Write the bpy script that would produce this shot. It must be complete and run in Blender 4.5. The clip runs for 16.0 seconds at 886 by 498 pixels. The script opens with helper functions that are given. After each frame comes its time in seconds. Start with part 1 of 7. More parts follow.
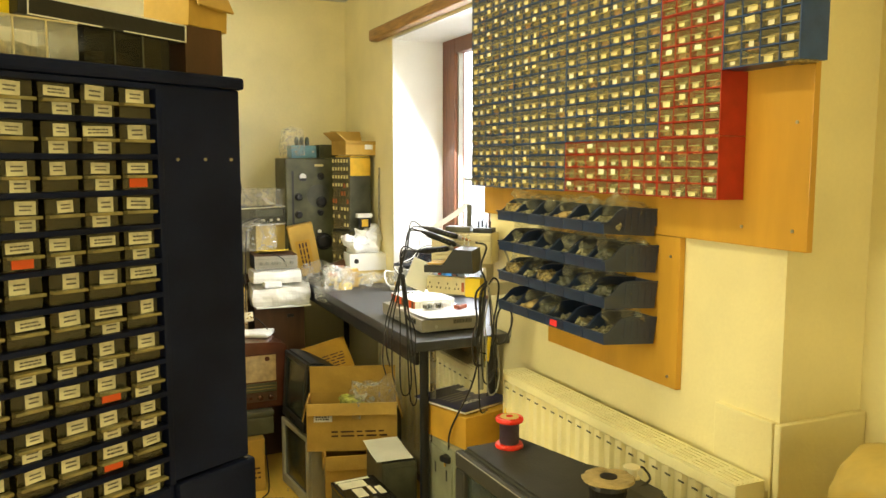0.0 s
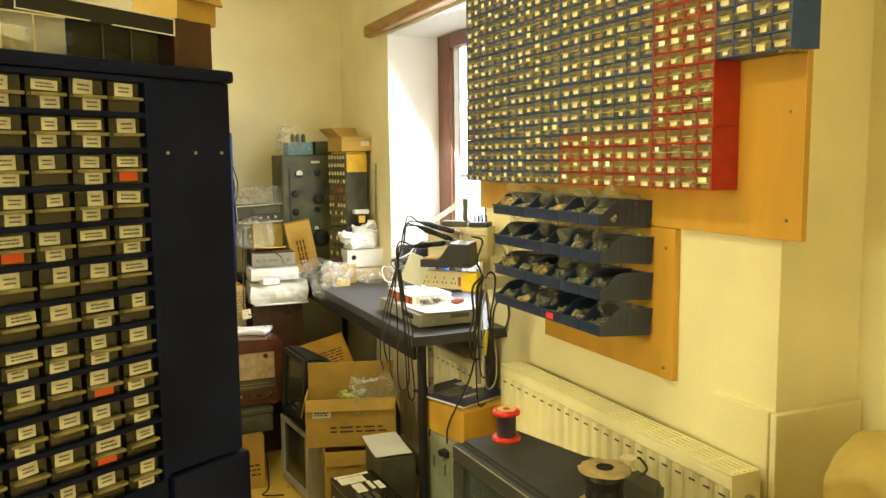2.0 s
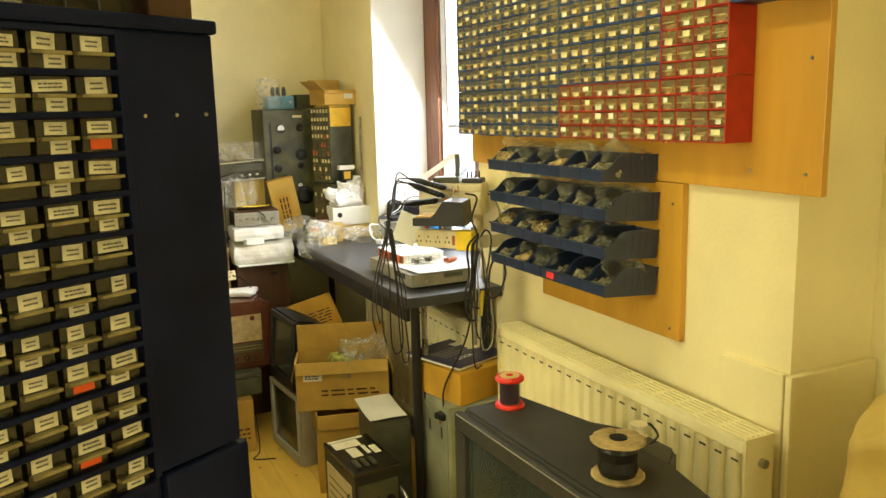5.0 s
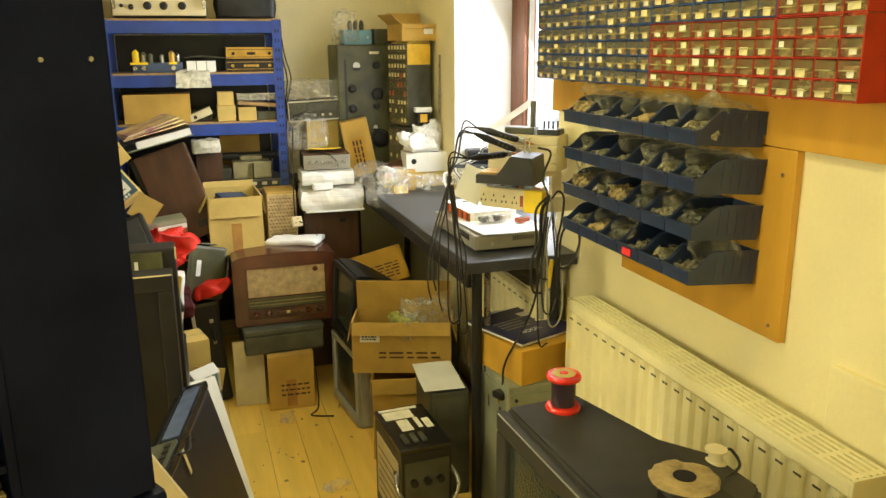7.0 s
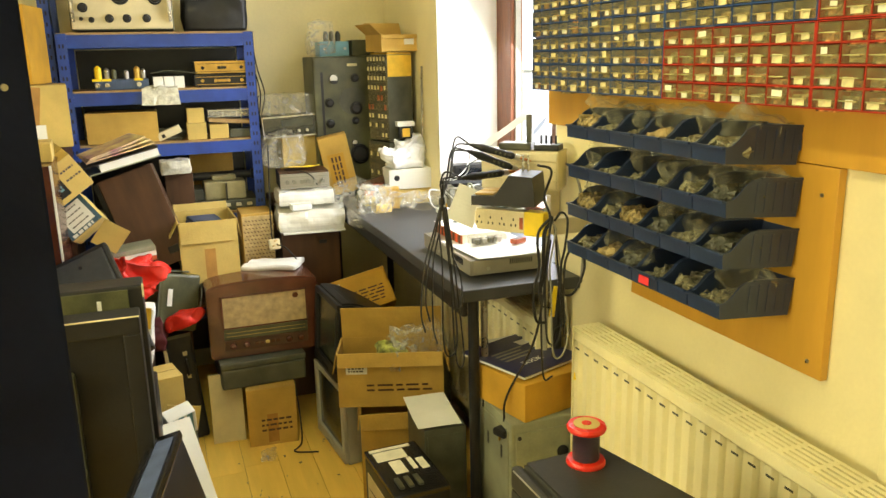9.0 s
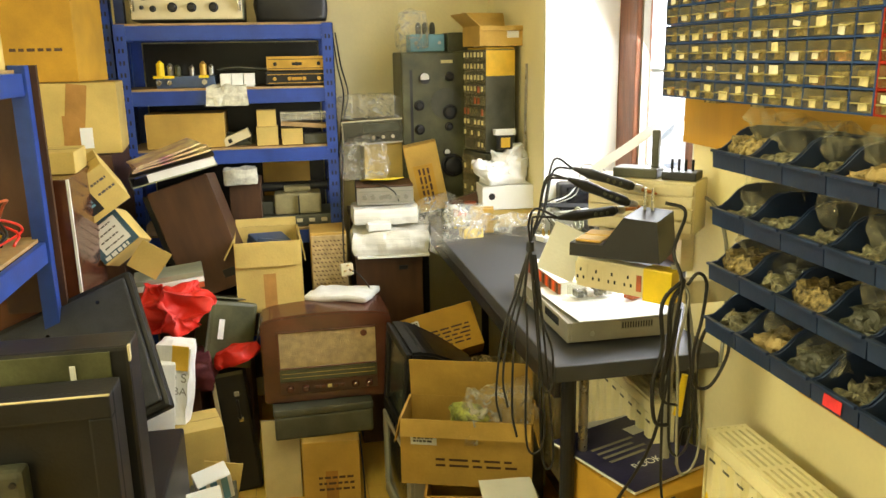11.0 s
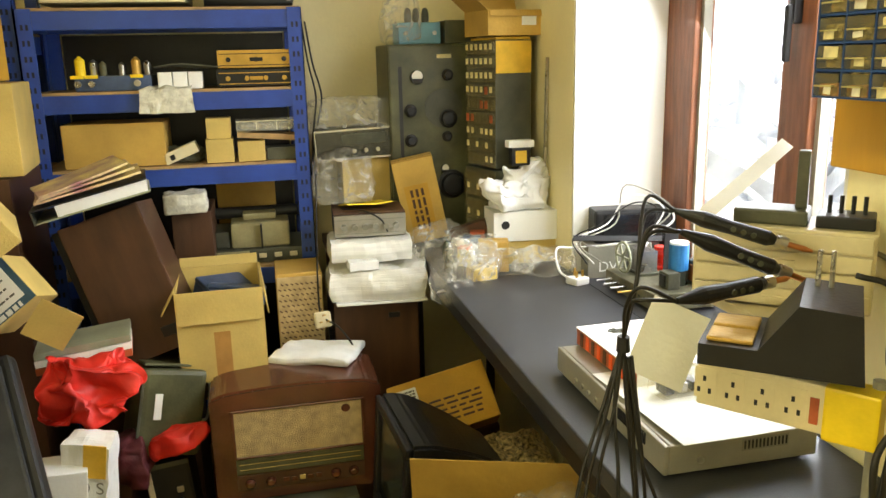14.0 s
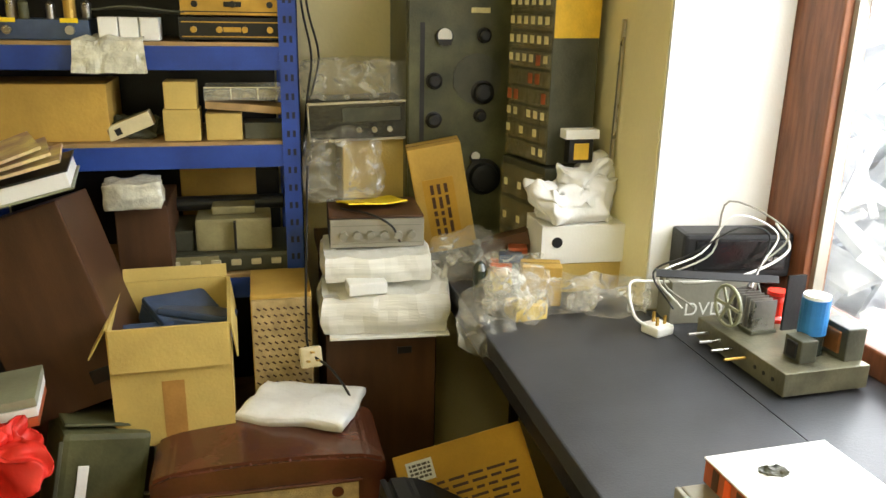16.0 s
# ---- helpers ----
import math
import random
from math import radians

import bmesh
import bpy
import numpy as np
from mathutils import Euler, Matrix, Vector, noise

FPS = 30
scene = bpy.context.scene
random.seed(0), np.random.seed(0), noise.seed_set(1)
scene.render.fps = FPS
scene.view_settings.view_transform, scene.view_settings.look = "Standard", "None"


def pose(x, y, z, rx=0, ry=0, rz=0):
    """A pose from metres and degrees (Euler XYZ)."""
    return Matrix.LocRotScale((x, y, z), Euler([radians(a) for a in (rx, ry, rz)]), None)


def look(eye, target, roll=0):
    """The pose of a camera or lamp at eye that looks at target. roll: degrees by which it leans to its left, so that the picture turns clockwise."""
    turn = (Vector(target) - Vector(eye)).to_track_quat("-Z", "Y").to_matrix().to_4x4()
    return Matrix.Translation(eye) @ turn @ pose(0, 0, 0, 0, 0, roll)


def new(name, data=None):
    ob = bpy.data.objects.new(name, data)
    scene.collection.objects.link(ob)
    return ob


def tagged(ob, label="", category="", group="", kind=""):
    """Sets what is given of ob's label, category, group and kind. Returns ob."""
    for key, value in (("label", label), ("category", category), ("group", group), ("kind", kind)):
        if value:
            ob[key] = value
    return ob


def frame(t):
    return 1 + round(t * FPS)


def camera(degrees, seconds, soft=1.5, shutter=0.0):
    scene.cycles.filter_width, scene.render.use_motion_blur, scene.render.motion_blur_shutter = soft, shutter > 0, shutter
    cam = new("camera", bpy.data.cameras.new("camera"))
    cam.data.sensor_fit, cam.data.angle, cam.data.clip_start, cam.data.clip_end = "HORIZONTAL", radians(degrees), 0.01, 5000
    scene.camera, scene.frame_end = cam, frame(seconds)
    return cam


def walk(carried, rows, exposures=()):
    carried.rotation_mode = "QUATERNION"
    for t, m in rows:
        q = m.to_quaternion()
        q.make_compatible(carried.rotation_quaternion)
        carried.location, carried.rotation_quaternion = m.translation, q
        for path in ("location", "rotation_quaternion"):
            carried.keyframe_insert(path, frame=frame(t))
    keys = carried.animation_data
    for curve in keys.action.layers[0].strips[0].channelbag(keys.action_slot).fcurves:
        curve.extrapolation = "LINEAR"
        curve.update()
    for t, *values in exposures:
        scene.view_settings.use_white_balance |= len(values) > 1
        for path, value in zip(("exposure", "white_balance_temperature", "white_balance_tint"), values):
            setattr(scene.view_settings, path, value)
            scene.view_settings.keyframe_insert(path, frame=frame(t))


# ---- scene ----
cam = camera(58.41, 16.0)
PATH = [
    (0.0, (0.195, -0.148, 1.547), (1.002, 1.670, 1.330), -0.01),
    (0.5, (0.200, -0.146, 1.542), (1.003, 1.672, 1.316), -0.59),
    (1.0, (0.198, -0.146, 1.544), (1.001, 1.672, 1.320), -0.21),
    (1.5, (0.198, -0.150, 1.543), (1.006, 1.666, 1.315), -0.40),
    (2.0, (0.204, -0.154, 1.539), (1.012, 1.662, 1.314), -0.64),
    (2.5, (0.200, -0.149, 1.543), (1.014, 1.662, 1.300), -0.82),
    (3.0, (0.200, -0.148, 1.542), (1.014, 1.659, 1.280), -0.91),
    (3.5, (0.205, -0.139, 1.543), (1.020, 1.667, 1.269), -1.63),
    (4.0, (0.205, -0.127, 1.543), (1.017, 1.677, 1.255), -1.82),
    (4.2, (0.204, -0.116, 1.545), (1.010, 1.691, 1.251), -2.00),
    (6.3, (0.334, 0.149, 1.558), (1.234, 1.872, 1.089), -0.01),
    (6.5, (0.379, 0.176, 1.563), (1.162, 1.954, 1.090), -0.44),
    (7.0, (0.447, 0.202, 1.559), (1.036, 2.048, 1.064), -0.46),
    (7.5, (0.470, 0.205, 1.561), (0.988, 2.064, 1.034), 0.51),
    (8.0, (0.474, 0.225, 1.563), (0.980, 2.081, 1.016), 0.19),
    (8.5, (0.473, 0.295, 1.565), (1.060, 2.137, 1.053), 0.01),
    (9.0, (0.458, 0.405, 1.564), (1.109, 2.236, 1.090), -1.33),
    (9.5, (0.474, 0.501, 1.562), (1.140, 2.329, 1.099), -0.06),
    (10.0, (0.592, 0.687, 1.557), (1.112, 2.559, 1.083), 1.43),
    (10.2, (0.641, 0.753, 1.564), (1.086, 2.644, 1.088), 1.45),
    (12.3, (0.749, 1.208, 1.514), (1.093, 3.121, 1.044), -1.92),
    (12.5, (0.759, 1.265, 1.510), (1.091, 3.179, 1.032), -1.45),
    (13.0, (0.793, 1.390, 1.528), (1.113, 3.310, 1.066), -0.67),
    (13.5, (0.785, 1.485, 1.531), (1.148, 3.395, 1.062), -0.39),
    (14.0, (0.764, 1.596, 1.526), (1.191, 3.492, 1.057), -1.34),
    (14.5, (0.766, 1.720, 1.514), (1.241, 3.597, 1.012), -0.66),
    (15.0, (0.832, 1.908, 1.543), (1.261, 3.793, 1.029), 1.44),
    (15.5, (0.866, 2.046, 1.542), (1.253, 3.928, 0.987), 1.64),
    (16.0, (0.814, 2.219, 1.545), (1.253, 4.079, 0.954), 1.16),
]
walk(cam, [(t, look(eye, target, roll)) for t, eye, target, roll in PATH], exposures=[(0.0, 0.1), (4.0, 0.02), (6.5, -0.04), (7.0, -0.02), (8.0, 0.10), (9.0, 0.15), (10.2, 0.06), (12.5, 0.11), (14.0, -0.20), (16.0, -0.39)])
# ---- light ----
world = bpy.data.worlds.new("sky")
scene.world = world
world.use_nodes = True
wn = world.node_tree
sky = wn.nodes.new("ShaderNodeTexSky")
sky.sky_type, sky.sun_disc = "NISHITA", False
sky.sun_elevation, sky.sun_rotation = radians(39), radians(172)
wn.links.new(sky.outputs[0], wn.nodes["Background"].inputs[0])
wn.nodes["Background"].inputs[1].default_value = 0.15
sun = new("sun", bpy.data.lights.new("sun", "SUN"))
sun.data.energy, sun.data.angle, sun.data.color = 5.0, radians(30), (1.0, 0.97, 0.92)
sun.matrix_world = look((4, -7, 9), (2.5, 4, 0))


def area(name, eye, target, sx, sy, watts, color):
    lamp = new(name, bpy.data.lights.new(name, "AREA"))
    lamp.data.shape, lamp.data.size, lamp.data.size_y = "RECTANGLE", sx, sy
    lamp.data.energy, lamp.data.color = watts, color
    lamp.matrix_world = look(eye, target)
    return lamp


area("window_light", (2.02, 3.18, 1.55), (0.9, 3.0, 0.9), 1.0, 1.2, 40, (0.95, 0.98, 1.0))
# assumed overhead lamp, unseen, set over the aisle to lift floor and carton tops
area("ceiling_fill_near", (0.55, 1.9, 2.46), (0.55, 1.9, 0), 0.12, 1.2, 16, (1.0, 0.92, 0.48))
# unseen overhead lamp added to brighten the drawer tower front
area("ceiling_fill_rear", (-0.6, 0.4, 2.46), (-0.6, 0.4, 0), 0.12, 1.2, 11, (1.0, 0.92, 0.48))
# added fill from behind the camera; the south wall has no opening
area("rear_fill", (0.6, -2.3, 1.3), (1.0, 2.5, 0.5), 1.9, 1.3, 27, (1.0, 0.93, 0.52))
# added fill lamp, no window there: brightens the east wall and lower heap
area("west_fill", (-1.66, 1.4, 1.4), (1.6, 2.0, 0.5), 1.2, 1.1, 64, (1.0, 0.93, 0.58))


# ---- materials ----
def mat(name, color, rough=0.6, metal=0.0, var=0.12, scale=18.0, bump=0.05, fine=160.0, random_amount=0.0, spec=0.4, alpha=1.0,
        transmission=0.0, color2=None, stretch=(1, 1, 1), coat=0.0):
    m = bpy.data.materials.new(name)
    m.use_nodes = True
    nt = m.node_tree
    b = nt.nodes["Principled BSDF"]
    co = nt.nodes.new("ShaderNodeTexCoord")
    mp = nt.nodes.new("ShaderNodeMapping")
    mp.inputs["Scale"].default_value = stretch
    nt.links.new(co.outputs["Object"], mp.inputs[0])
    n1 = nt.nodes.new("ShaderNodeTexNoise")
    n1.inputs["Scale"].default_value, n1.inputs["Detail"].default_value = scale, 5
    n2 = nt.nodes.new("ShaderNodeTexNoise")
    n2.inputs["Scale"].default_value, n2.inputs["Detail"].default_value = fine, 3
    nt.links.new(mp.outputs[0], n1.inputs["Vector"])
    nt.links.new(mp.outputs[0], n2.inputs["Vector"])
    ramp = nt.nodes.new("ShaderNodeValToRGB")
    dark = color2 or tuple(c * (1 - 2.2 * var) for c in color)
    lite = tuple(min(1.0, c * (1 + var)) for c in color)
    ramp.color_ramp.elements[0].position, ramp.color_ramp.elements[1].position = 0.32, 0.68
    ramp.color_ramp.elements[0].color, ramp.color_ramp.elements[1].color = (*dark, 1), (*lite, 1)
    nt.links.new(n1.outputs["Fac"], ramp.inputs[0])
    hsv = nt.nodes.new("ShaderNodeHueSaturation")
    nt.links.new(ramp.outputs[0], hsv.inputs["Color"])
    mul = nt.nodes.new("ShaderNodeMath")
    mul.operation = "MULTIPLY_ADD"
    mul.inputs[1].default_value, mul.inputs[2].default_value = var * 1.4, 1 - var * 0.7
    nt.links.new(n2.outputs["Fac"], mul.inputs[0])
    if random_amount:
        info = nt.nodes.new("ShaderNodeObjectInfo")
        add = nt.nodes.new("ShaderNodeMath")
        add.operation = "MULTIPLY_ADD"
        add.inputs[1].default_value = random_amount
        nt.links.new(info.outputs["Random"], add.inputs[0])
        nt.links.new(mul.outputs[0], add.inputs[2])
        nt.links.new(add.outputs[0], hsv.inputs["Value"])
    else:
        nt.links.new(mul.outputs[0], hsv.inputs["Value"])
    nt.links.new(hsv.outputs[0], b.inputs["Base Color"])
    rr = nt.nodes.new("ShaderNodeMath")
    rr.operation = "MULTIPLY_ADD"
    rr.inputs[1].default_value, rr.inputs[2].default_value = 0.25 * rough, rough * 0.87
    nt.links.new(n1.outputs["Fac"], rr.inputs[0])
    nt.links.new(rr.outputs[0], b.inputs["Roughness"])
    b.inputs["Metallic"].default_value = metal
    b.inputs["Specular IOR Level"].default_value = spec
    b.inputs["Alpha"].default_value = alpha
    b.inputs["Transmission Weight"].default_value = transmission
    b.inputs["Coat Weight"].default_value = coat
    if bump:
        bp = nt.nodes.new("ShaderNodeBump")
        bp.inputs["Strength"].default_value, bp.inputs["Distance"].default_value = min(1.0, bump * 4), 0.004
        nt.links.new(n2.outputs["Fac"], bp.inputs["Height"])
        nt.links.new(bp.outputs[0], b.inputs["Normal"])
    return m


WALL = mat("cream_paint", (0.84, 0.75, 0.43), 0.75, var=0.05, scale=2.5, bump=0.05, fine=90)
WHITE = mat("white_paint", (0.84, 0.83, 0.78), 0.6, var=0.03, scale=3, bump=0.03)
CEIL = mat("ceiling_paint", (0.82, 0.80, 0.72), 0.8, var=0.04, scale=2)
LAMIN = mat("laminate_floor", (0.90, 0.60, 0.12), 0.25, var=0.05, scale=7, fine=60, bump=0.02, random_amount=0.10, stretch=(2.6, 0.25, 1))
PLY = mat("varnished_board", (0.60, 0.325, 0.042), 0.36, var=0.05, scale=4, fine=40, bump=0.02, stretch=(1, 3, 0.6))
BROWNWOOD = mat("brown_window_wood", (0.20, 0.075, 0.035), 0.35, var=0.2, scale=9, stretch=(8, 8, 0.8))
OAK = mat("lintel_wood", (0.36, 0.19, 0.06), 0.45, var=0.18, scale=9, stretch=(8, 1, 8))
BLUEMETAL = mat("blue_shelf_metal", (0.020, 0.060, 0.30), 0.42, var=0.12, scale=12, bump=0.02, spec=0.5)
MDF = mat("shelf_board", (0.40, 0.26, 0.11), 0.7, var=0.12)
NAVY = mat("navy_cabinet_metal", (0.0095, 0.0138, 0.043), 0.45, var=0.22, scale=7, bump=0.02, spec=0.08)
NAVYDK = mat("navy_inside", (0.012, 0.014, 0.03), 0.6, var=0.1)
BLUEPL = mat("blue_drawer_frame", (0.030, 0.075, 0.24), 0.4, var=0.12, bump=0.02)
REDPL = mat("red_drawer_frame", (0.42, 0.030, 0.014), 0.4, var=0.10, bump=0.02)
BIN = mat("dark_blue_bin", (0.024, 0.042, 0.098), 0.32, var=0.18, scale=10, bump=0.02, spec=0.6)
CLEAR = mat("smoky_clear_plastic", (0.48, 0.40, 0.18), 0.16, var=0.25, scale=30, bump=0.03, alpha=0.19, random_amount=0.15, spec=0.7)
LIP = mat("clear_drawer_lip", (0.60, 0.53, 0.25), 0.2, var=0.2, scale=40, spec=0.7, alpha=0.85)
PARTS = mat("small_parts", (0.30, 0.23, 0.095), 0.5, var=0.42, scale=110, bump=0.25, fine=200, random_amount=0.45)
PARTSR = mat("reddish_small_parts", (0.48, 0.22, 0.08), 0.5, var=0.42, scale=110, bump=0.25, fine=200, random_amount=0.5)
LABEL = mat("paper_label", (0.74, 0.66, 0.36), 0.7, var=0.10, scale=40, random_amount=0.16)
LABELW = mat("white_paper_label", (0.80, 0.77, 0.62), 0.7, var=0.06, scale=40, random_amount=0.12)
BINFILL = mat("olive_grey_parts", (0.20, 0.185, 0.11), 0.45, var=0.40, scale=90, bump=0.2, fine=200, random_amount=0.4, spec=0.6)
TLABEL = mat("dingy_drawer_label", (0.74, 0.70, 0.50), 0.7, var=0.14, scale=50, random_amount=0.16)
INK = mat("label_ink", (0.10, 0.09, 0.08), 0.7, var=0.1)
ORANGE = mat("orange_sticker", (0.85, 0.12, 0.02), 0.5, var=0.08)
CARD = mat("cardboard", (0.50, 0.315, 0.066), 0.75, var=0.10, scale=7, bump=0.06, fine=120, random_amount=0.12)
CARDLT = mat("pale_cardboard", (0.56, 0.41, 0.12), 0.72, var=0.09, scale=7, bump=0.06, random_amount=0.10)
CARDOR = mat("orange_cardboard", (0.56, 0.31, 0.030), 0.72, var=0.10, scale=7, bump=0.06)
TAPE = mat("brown_tape", (0.42, 0.22, 0.06), 0.18, var=0.10, scale=14, spec=0.7)
DESK = mat("charcoal_worktop", (0.040, 0.042, 0.048), 0.42, var=0.14, scale=9, bump=0.03, fine=260, spec=0.5)
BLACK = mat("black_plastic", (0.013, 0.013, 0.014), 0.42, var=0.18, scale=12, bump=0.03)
BLACKSH = mat("glossy_black", (0.012, 0.012, 0.013), 0.15, var=0.1, spec=0.6)
CABLE = mat("black_cable", (0.014, 0.013, 0.012), 0.45, var=0.1, bump=0)
GREY = mat("grey_plastic", (0.26, 0.25, 0.20), 0.45, var=0.10, scale=8, bump=0.03)
SILVER = mat("silver_plastic", (0.36, 0.34, 0.28), 0.32, metal=0.35, var=0.08, scale=8, bump=0.02)
STEEL = mat("bare_steel", (0.48, 0.46, 0.42), 0.28, metal=0.9, var=0.12)
OLIVE = mat("olive_enamel", (0.092, 0.094, 0.044), 0.40, var=0.26, scale=9, bump=0.04)
GREENGREY = mat("green_grey_enamel", (0.27, 0.28, 0.19), 0.45, var=0.16, scale=6, bump=0.04)
GREYMET = mat("grey_steel_case", (0.080, 0.082, 0.055), 0.45, var=0.22, scale=9, bump=0.04)
CREAM = mat("cream_plastic", (0.66, 0.58, 0.36), 0.42, var=0.08, scale=8, bump=0.02)
RADPAINT = mat("cream_radiator_enamel", (0.84, 0.77, 0.46), 0.35, var=0.05, scale=5, bump=0.02)
SPKBROWN = mat("brown_cabinet_veneer", (0.080, 0.036, 0.016), 0.5, var=0.16, scale=6, stretch=(3, 3, 0.7), bump=0.04)
BAKE = mat("brown_bakelite", (0.10, 0.030, 0.015), 0.24, var=0.20, scale=6, bump=0.02, spec=0.6, coat=0.3)
CLOTH = mat("speaker_cloth", (0.50, 0.37, 0.17), 0.85, var=0.12, scale=40, bump=0.2, fine=420)
GLASSDK = mat("dark_tube_glass", (0.035, 0.045, 0.036), 0.12, var=0.10, scale=3, spec=0.7)
PAPER = mat("white_paper", (0.80, 0.80, 0.76), 0.7, var=0.04, scale=6, bump=0.03)
FOAM = mat("white_foam_wrap", (0.76, 0.75, 0.68), 0.3, var=0.07, scale=9, bump=0.10, fine=26, stretch=(0.25, 0.25, 7.0), spec=0.6)
FABRIC = mat("white_cloth", (0.80, 0.80, 0.78), 0.85, var=0.05, scale=9, bump=0.15, fine=60)
REDCLOTH = mat("red_nylon", (0.72, 0.030, 0.018), 0.5, var=0.16, scale=9, bump=0.12, fine=40)
YELLOW = mat("yellow_plastic", (0.88, 0.64, 0.015), 0.4, var=0.06)
YCARD = mat("yellow_carton", (0.74, 0.46, 0.04), 0.55, var=0.08)
BLUEBOX = mat("pale_blue_metal", (0.15, 0.34, 0.44), 0.4, var=0.12, scale=12)
BLUECASE = mat("slate_blue_plastic", (0.055, 0.085, 0.16), 0.4, var=0.14)
REDSP = mat("red_spool_plastic", (0.75, 0.028, 0.012), 0.28, var=0.08, spec=0.6)
WIRE = mat("enamelled_wire", (0.035, 0.018, 0.040), 0.3, var=0.2, fine=300, stretch=(1, 1, 60), bump=0.2, spec=0.6)
DUSTY = mat("dusty_card", (0.40, 0.30, 0.13), 0.8, var=0.22, scale=22, bump=0.15)
MAGA = mat("magazine_cover", (0.58, 0.50, 0.22), 0.3, var=0.4, scale=13, bump=0.0, color2=(0.28, 0.10, 0.16))
TVCASE = mat("dusty_charcoal_plastic", (0.034, 0.033, 0.027), 0.6, var=0.2, scale=9, bump=0.04)
BUBBLE = mat("bubble_film", (0.62, 0.61, 0.50), 0.18, var=0.09, scale=60, bump=0.16, fine=110, spec=0.9)
MACHINE = mat("beige_machine_enamel", (0.34, 0.30, 0.15), 0.45, var=0.15, scale=10)
NAVYBOOK = mat("navy_book_cover", (0.028, 0.028, 0.085), 0.35, var=0.12)
REDPAGE = mat("red_brown_spine", (0.42, 0.10, 0.035), 0.45, var=0.2)
GOLD = mat("brass_tone", (0.55, 0.34, 0.07), 0.35, metal=0.5, var=0.12)
COPPER = mat("copper_coil", (0.50, 0.20, 0.07), 0.35, metal=0.7, var=0.15)
TAN = mat("tan_leather_jacket", (0.62, 0.46, 0.13), 0.6, var=0.10, scale=6, bump=0.08, fine=50)
SNOW = mat("pale_rubble", (0.86, 0.87, 0.88), 0.8, var=0.14, scale=4, bump=0.2, random_amount=0.3)
TARMAC = mat("pale_yard", (0.80, 0.80, 0.79), 0.85, var=0.15, scale=3)


def poly_mat(name, color, most):
    m = bpy.data.materials.new(name)
    m.use_nodes = True
    nt = m.node_tree
    b = nt.nodes["Principled BSDF"]
    b.inputs["Base Color"].default_value, b.inputs["Roughness"].default_value = (*color, 1), 0.16
    b.inputs["Specular IOR Level"].default_value = 0.8
    co = nt.nodes.new("ShaderNodeTexCoord")
    n = nt.nodes.new("ShaderNodeTexNoise")
    n.inputs["Scale"].default_value, n.inputs["Detail"].default_value, n.inputs["Distortion"].default_value = 24, 1.5, 1.2
    nt.links.new(co.outputs["Object"], n.inputs["Vector"])
    ramp = nt.nodes.new("ShaderNodeMapRange")
    ramp.inputs[1].default_value, ramp.inputs[2].default_value, ramp.inputs[3].default_value, ramp.inputs[4].default_value = 0.46, 0.74, 0.10, most
    nt.links.new(n.outputs["Fac"], ramp.inputs[0])
    nt.links.new(ramp.outputs[0], b.inputs["Alpha"])
    bp = nt.nodes.new("ShaderNodeBump")
    bp.inputs["Strength"].default_value, bp.inputs["Distance"].default_value = 0.5, 0.012
    nt.links.new(n.outputs["Fac"], bp.inputs["Height"])
    nt.links.new(bp.outputs[0], b.inputs["Normal"])
    return m


def glass_mat():
    m = bpy.data.materials.new("window_glass")
    m.use_nodes = True
    nt = m.node_tree
    g = nt.nodes.new("ShaderNodeBsdfGlossy")
    g.inputs["Roughness"].default_value = 0.02
    t = nt.nodes.new("ShaderNodeBsdfTransparent")
    mix = nt.nodes.new("ShaderNodeMixShader")
    mix.inputs[0].default_value = 0.06
    nt.links.new(t.outputs[0], mix.inputs[1])
    nt.links.new(g.outputs[0], mix.inputs[2])
    nt.links.new(mix.outputs[0], nt.nodes["Material Output"].inputs[0])
    return m


def glow_mat():
    m = bpy.data.materials.new("hazy_daylight_distance")
    m.use_nodes = True
    nt = m.node_tree
    e = nt.nodes.new("ShaderNodeEmission")
    e.inputs[0].default_value, e.inputs[1].default_value = (0.93, 0.96, 1.0, 1), 9.0
    nt.links.new(e.outputs[0], nt.nodes["Material Output"].inputs[0])
    return m


POLY, GLASS, GLOW = poly_mat("clear_polythene", (0.80, 0.78, 0.68), 0.48), glass_mat(), glow_mat()
FILM = poly_mat("dusty_polythene", (0.42, 0.40, 0.27), 0.40)


# ---- mesh helpers ----
def box(bm, x0, y0, z0, x1, y1, z1, bevel=0.0):
    r = bmesh.ops.create_cube(bm, size=1.0)
    vs = r["verts"]
    for v in vs:
        v.co = Vector(((x0 + x1) / 2 + v.co.x * (x1 - x0), (y0 + y1) / 2 + v.co.y * (y1 - y0), (z0 + z1) / 2 + v.co.z * (z1 - z0)))
    if bevel:
        es = list({e for v in vs for e in v.link_edges})
        bmesh.ops.bevel(bm, geom=es, offset=bevel, segments=2, affect="EDGES", profile=0.6)
    return bm


def bx(x0, y0, z0, x1, y1, z1, bevel=0.0):
    return box(bmesh.new(), min(x0, x1), min(y0, y1), min(z0, z1), max(x0, x1), max(y0, y1), max(z0, z1), bevel)


def cyl(bm, c, r, h, axis="z", seg=20, r2=None):
    m = {"z": Matrix(), "x": Matrix.Rotation(radians(90), 4, "Y"), "y": Matrix.Rotation(radians(-90), 4, "X")}[axis]
    bmesh.ops.create_cone(bm, cap_ends=True, segments=seg, radius1=r, radius2=r if r2 is None else r2, depth=h,
                          matrix=Matrix.Translation(c) @ m)
    return bm


